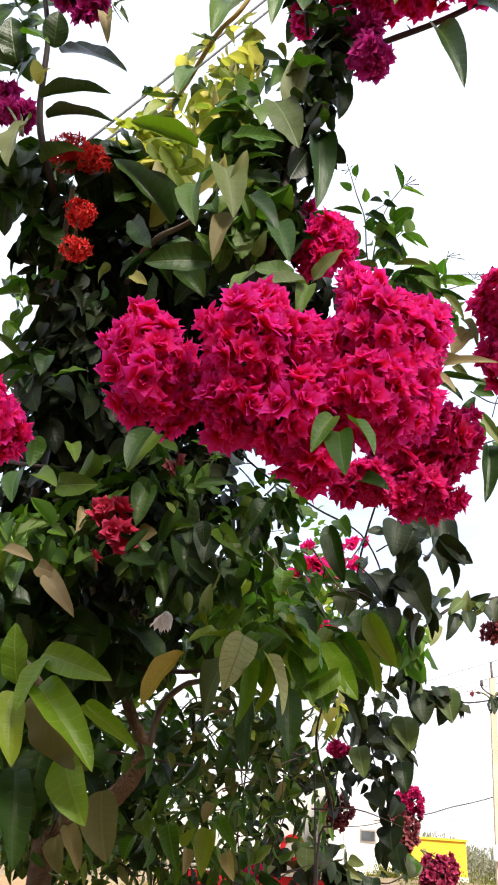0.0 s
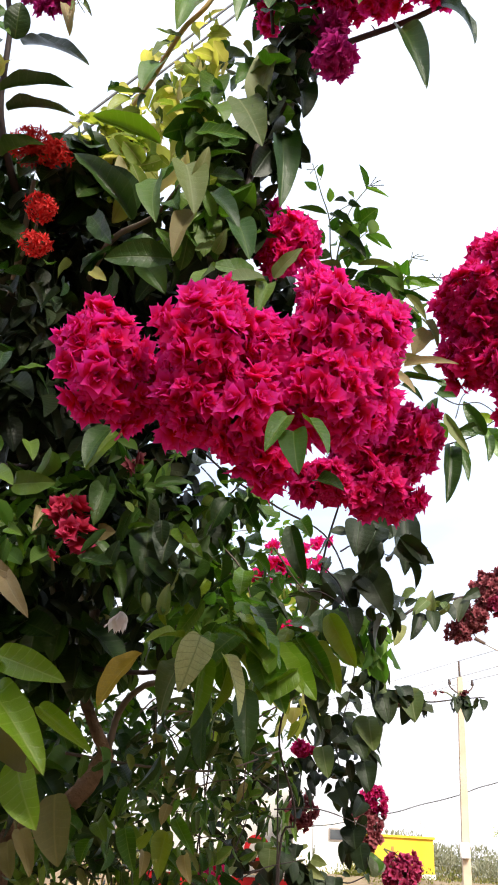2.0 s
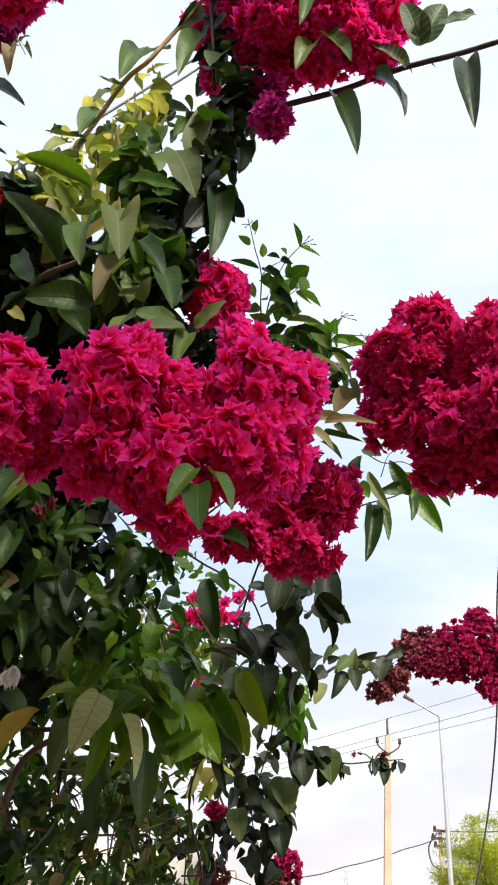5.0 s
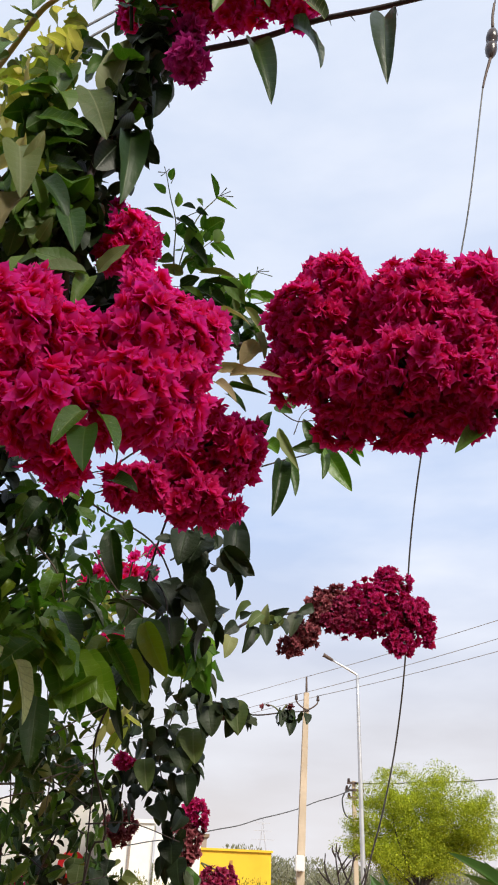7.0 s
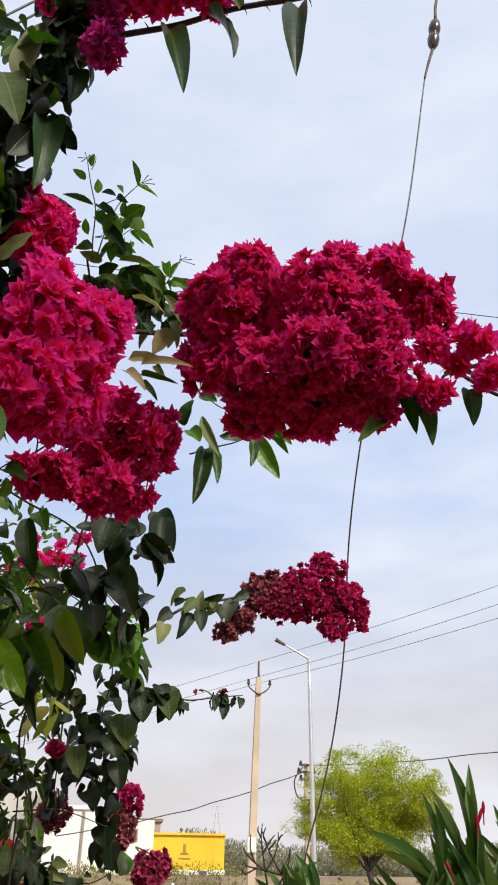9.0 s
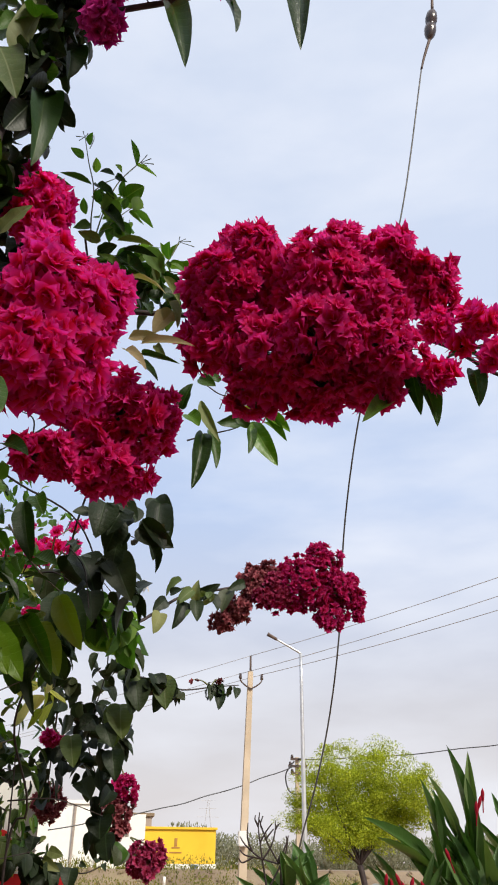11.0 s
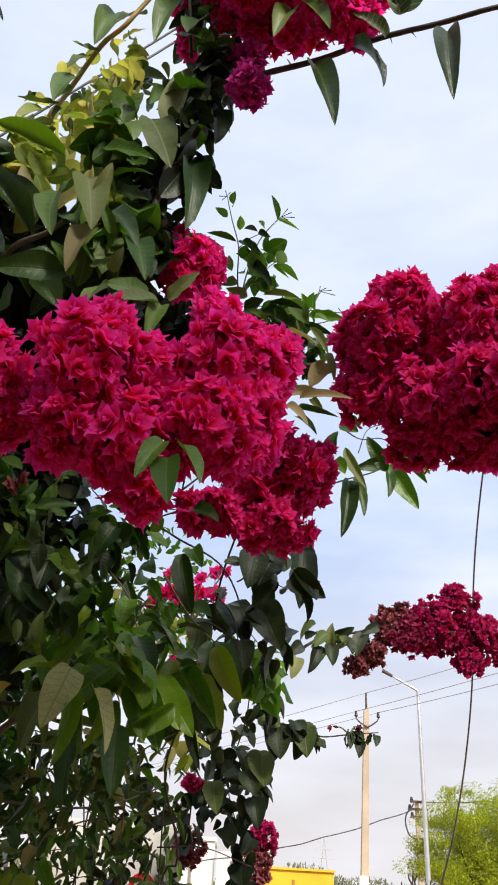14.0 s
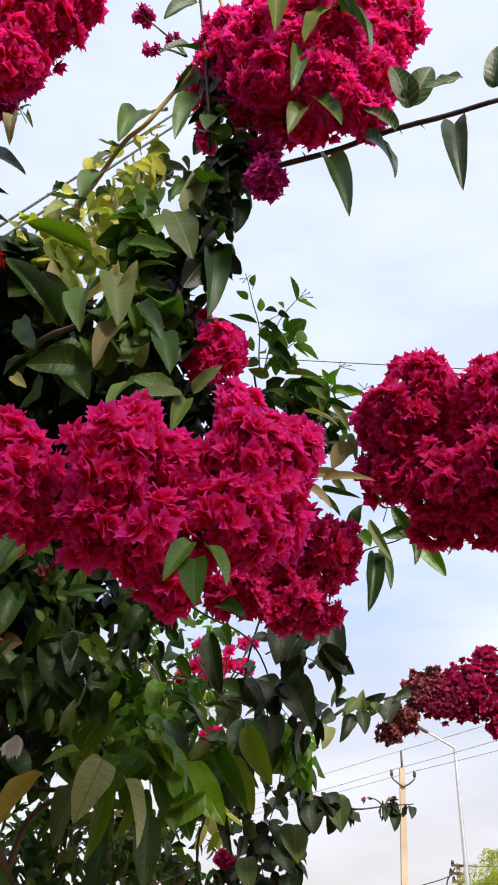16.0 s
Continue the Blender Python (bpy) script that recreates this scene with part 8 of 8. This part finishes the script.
foliage(thicket, [ball((0.257, 2.1, 2.333), (0.167, 0.12, 0.106), 120, 0.03, aspect=(0.35, 0.6), spread=0.9), ball((0.292, 2.1, 2.193), (0.132, 0.12, 0.088), 110, 0.036, aspect=(0.35, 0.6), spread=0.9), ball((0.174, 1.9, 2.085), (0.118, 0.12, 0.079), 60, 0.036, aspect=(0.35, 0.6), spread=0.9)], BLADES, THIN_LEAF, 0, R)
foliage(thicket, [ball((0.256, 1.5, 2.169), (0.086, 0.08, 0.043), 26, 0.04, spread=0.9), ball((0.266, 1.7, 2.127), (0.107, 0.1, 0.072), 26, 0.045, spread=0.9)], OVATE, VINE_MID, 30, R)
foliage(thicket, [ball((0.224, 2.2, 2.239), (0.155, 0.1, 0.078), 44, 0.042), ball((0.207, 2.1, 2.131), (0.131, 0.1, 0.058), 40, 0.05), ball((0.318, 2.2, 2.179), (0.076, 0.1, 0.091), 20, 0.045), ball((0.351, 2.3, 1.949), (0.054, 0.1, 0.075), 14, 0.055)], OVATE, VINE_LIME, 10, R)
foliage(thicket, [ball((0.235, 2.5, 1.775), (0.138, 0.14, 0.092), 44, 0.055), ball((0.187, 2.6, 1.649), (0.093, 0.12, 0.093), 30, 0.055), ball((0.186, 2.6, 1.578), (0.061, 0.1, 0.037), 14, 0.06), ball((0.31, 2.6, 1.559), (0.107, 0.08, 0.021), 18, 0.06), ball((0.392, 2.6, 1.523), (0.061, 0.08, 0.021), 7, 0.065), ball((0.138, 2.5, 1.884), (0.094, 0.12, 0.078), 50, 0.055)], OVATE, VINE_SHADED, 40, R)
# small dusty leaves and bare twigs behind the forked stem
HR = random.Random(91)
HOLLOW = [((0.19, 1.75, 1.84), (0.075, 0.14, 0.06)), ((0.185, 1.8, 1.74), (0.085, 0.14, 0.055)), ((0.27, 1.9, 1.75), (0.07, 0.14, 0.08)), ((0.10, 1.75, 1.73), (0.06, 0.12, 0.05))]
foliage(thicket, [ball(c, r, 16, 0.055, aspect=(0.24, 0.42), spread=0.9, down=0.5) for c, r in HOLLOW], BLADES, BROAD_DARK, 30, HR)
foliage(thicket, [ball(c, r, 12, 0.05, aspect=(0.28, 0.5), spread=0.9) for c, r in HOLLOW], OVATE, VINE_LEAF, 24, HR)
foliage(thicket, [ball(c, r, 7, 0.045, aspect=(0.28, 0.5), spread=0.9) for c, r in HOLLOW], OVATE, VINE_PALE, 20, HR)
foliage(thicket, [ball(c, r, 4, 0.05, aspect=(0.24, 0.4), spread=0.9, down=0.7) for c, r in HOLLOW], OVATE, BROWNED, 14, HR)
for k in range(16):
    a = Vector((0.19, 1.75, 1.77)) + Vector((HR.uniform(-0.14, 0.12), HR.uniform(-0.15, 0.15), HR.uniform(-0.1, 0.08)))
    b = a + Vector((HR.uniform(-0.13, 0.13), HR.uniform(-0.06, 0.06), HR.uniform(-0.08, 0.08)))
    stem(thicket, [a, a.lerp(b, 0.5) + Vector((0, 0, HR.uniform(-0.01, 0.02))), b], 0.0018, 0.0009, STEM_WOOD, "twig", sides=5, seed=500 + k)


# ---- oleander and a bare-twigged plant in front ----
oleander = thing("oleander", (1.45, 1.95, 0), "oleander with stiff narrow leaves and red buds", "shrub")
OR = random.Random(12)


def whorl(parent, foot, top, n, size, width, mat, spread=0.5):
    foot, top = Vector(foot), Vector(top)
    stem(parent, [foot, foot.lerp(top, 0.5) + Vector((0.02, 0, 0)), top], 0.007, 0.004, STEM_GREEN, seed=int(top.x * 1000))
    axis = (top - foot).normalized()
    for k in range(n):
        a, s = k * 2.4 + OR.uniform(-0.3, 0.3), OR.random()
        q = foot.lerp(top, 1 - 0.14 * s)
        d = (axis * OR.uniform(0.7, 1.6) + Vector((math.cos(a), math.sin(a) * 0.8, -0.1)) * (spread + 0.5 * s)).normalized()
        l = size * OR.uniform(0.75, 1.15)
        leaf(parent, q, q + d * l, l * width * OR.uniform(0.85, 1.15), mat, "blade", k, (OR.uniform(-0.5, 0.5), -1, 0.5))


whorl(oleander, (1.5, 1.95, -0.02), (1.307, 1.88, 1.566), 22, 0.17, 0.125, OLEANDER_LEAF, 0.45)
whorl(oleander, (1.47, 1.93, -0.02), (1.221, 1.86, 1.543), 16, 0.15, 0.125, OLEANDER_LEAF, 0.6)
whorl(oleander, (1.55, 1.97, -0.02), (1.429, 1.92, 1.603), 20, 0.17, 0.125, OLEANDER_LEAF, 0.5)
whorl(oleander, (1.49, 1.96, -0.02), (1.286, 1.9, 1.602), 16, 0.15, 0.125, OLEANDER_LEAF, 0.5)
whorl(oleander, (1.43, 1.9, -0.02), (1.145, 1.84, 1.488), 14, 0.14, 0.125, OLEANDER_LEAF, 0.8)
whorl(oleander, (1.5, 1.88, -0.02), (1.273, 1.8, 1.509), 18, 0.15, 0.125, OLEANDER_LEAF, 0.7)
whorl(oleander, (1.44, 1.99, -0.02), (1.317, 1.95, 1.492), 16, 0.16, 0.125, OLEANDER_LEAF, 0.8)
leaf(oleander, (1.222, 1.86, 1.558), (1.063, 1.84, 1.653), 0.0307, OLEANDER_LEAF, "blade", 0, (0.2, -1, 0.6))
leaf(oleander, (1.221, 1.86, 1.548), (1.084, 1.83, 1.618), 0.0256, OLEANDER_LEAF, "blade", 2, (0.2, -1, 0.6))
leaf(oleander, (1.305, 1.88, 1.577), (1.267, 1.87, 1.798), 0.0298, OLEANDER_LEAF, "blade", 0, (0.3, -1, 0.2))
leaf(oleander, (1.309, 1.88, 1.587), (1.314, 1.87, 1.786), 0.0263, OLEANDER_LEAF, "blade", 2, (-0.3, -1, 0.2))
leaf(oleander, (1.224, 1.86, 1.584), (1.193, 1.85, 1.728), 0.0193, OLEANDER_LEAF, "blade", 0, (0.3, -1, 0.2))
leaf(oleander, (1.23, 1.86, 1.584), (1.219, 1.85, 1.71), 0.0228, OLEANDER_LEAF, "blade", 2, (0.1, -1, 0.2))
for k, q in enumerate(((1.304, 1.82, 1.681), (1.313, 1.82, 1.694), (1.296, 1.82, 1.67), (1.218, 1.8, 1.584), (1.088, 1.8, 1.54), (1.099, 1.8, 1.531), (1.114, 1.8, 1.541), (1.124, 1.8, 1.527), (1.138, 1.8, 1.534), (1.149, 1.8, 1.519), (1.163, 1.8, 1.529))):
    q = Vector(q)
    d = Vector((OR.uniform(-0.5, 0.3), -0.1, 1)).normalized()
    side = d.orthogonal().normalized()
    other = d.cross(side)
    shape = ((-0.03, 0.0012), (-0.010, 0.0013), (-0.006, 0.0024), (0.0, 0.0034), (0.006, 0.0037), (0.011, 0.0028), (0.016, 0.0004))
    v = [q + d * h + (side * math.cos(j * 1.0472) + other * math.sin(j * 1.0472)) * r for h, r in shape for j in range(6)]
    f = [(i * 6 + j, i * 6 + (j + 1) % 6, i * 6 + 6 + (j + 1) % 6, i * 6 + 6 + j) for i in range(len(shape) - 1) for j in range(6)]
    part("bud", mesh_from("bud", v, f, [(0, 0.4)] * len(v)), BRACT_RED, oleander, "red oleander bud")

bare = thing("shrub", (0.95, 2.22, 0), "young shrub with bare forked tips and long narrow leaves", "shrub")
stem(bare, [(0.95, 2.22, -0.02), (0.96, 2.22, 0.8), (0.975, 2.22, 1.512), (0.966, 2.22, 1.575)], 0.008, 0.005, STEM_DARK, seed=121)
for k, q in enumerate((((0.966, 2.22, 1.572), (0.941, 2.22, 1.61), (0.924, 2.2, 1.64), (0.914, 2.2, 1.666)), ((0.936, 2.22, 1.622), (0.947, 2.22, 1.634), (0.955, 2.22, 1.643)), ((0.966, 2.22, 1.569), (0.917, 2.2, 1.58), (0.884, 2.2, 1.586), (0.87, 2.2, 1.597)), ((0.904, 2.2, 1.583), (0.877, 2.2, 1.571), (0.868, 2.2, 1.58)), ((0.966, 2.22, 1.572), (0.983, 2.22, 1.605), (0.991, 2.22, 1.629)), ((0.924, 2.2, 1.64), (0.919, 2.2, 1.652), (0.925, 2.2, 1.669)))):
    stem(bare, q, 0.0022, 0.0014, STEM_DARK, "twig", seed=122 + k, sides=6)
for k, q in enumerate((((0.935, 2.2, 1.513), (0.924, 2.2, 1.577), (0.918, 2.2, 1.613), (0.914, 2.2, 1.647), (0.917, 2.2, 1.677)), ((0.918, 2.2, 1.613), (0.934, 2.2, 1.638), (0.947, 2.2, 1.653)), ((0.924, 2.2, 1.577), (0.946, 2.2, 1.608), (0.955, 2.2, 1.641), (0.955, 2.2, 1.659)), ((0.924, 2.2, 1.577), (0.899, 2.2, 1.594), (0.88, 2.2, 1.611), (0.87, 2.2, 1.625)), ((0.899, 2.2, 1.594), (0.888, 2.2, 1.623), (0.889, 2.2, 1.654)), ((0.935, 2.2, 1.513), (0.967, 2.2, 1.567), (0.983, 2.2, 1.604), (0.981, 2.2, 1.628)), ((0.955, 2.2, 1.641), (0.963, 2.2, 1.652), (0.968, 2.2, 1.654)), ((0.914, 2.2, 1.647), (0.906, 2.2, 1.661), (0.907, 2.2, 1.671)))):
    stem(bare, q, 0.0024, 0.0012, STEM_DARK, "twig", seed=140 + k, sides=6, rough=0.15)
whorl(bare, (0.98, 2.22, 0.9), (0.978, 2.2, 1.541), 9, 0.13, 0.16, OLEANDER_LEAF, 1.0)
whorl(bare, (1.0, 2.22, 0.9), (1.051, 2.2, 1.524), 8, 0.14, 0.16, OLEANDER_LEAF, 0.8)
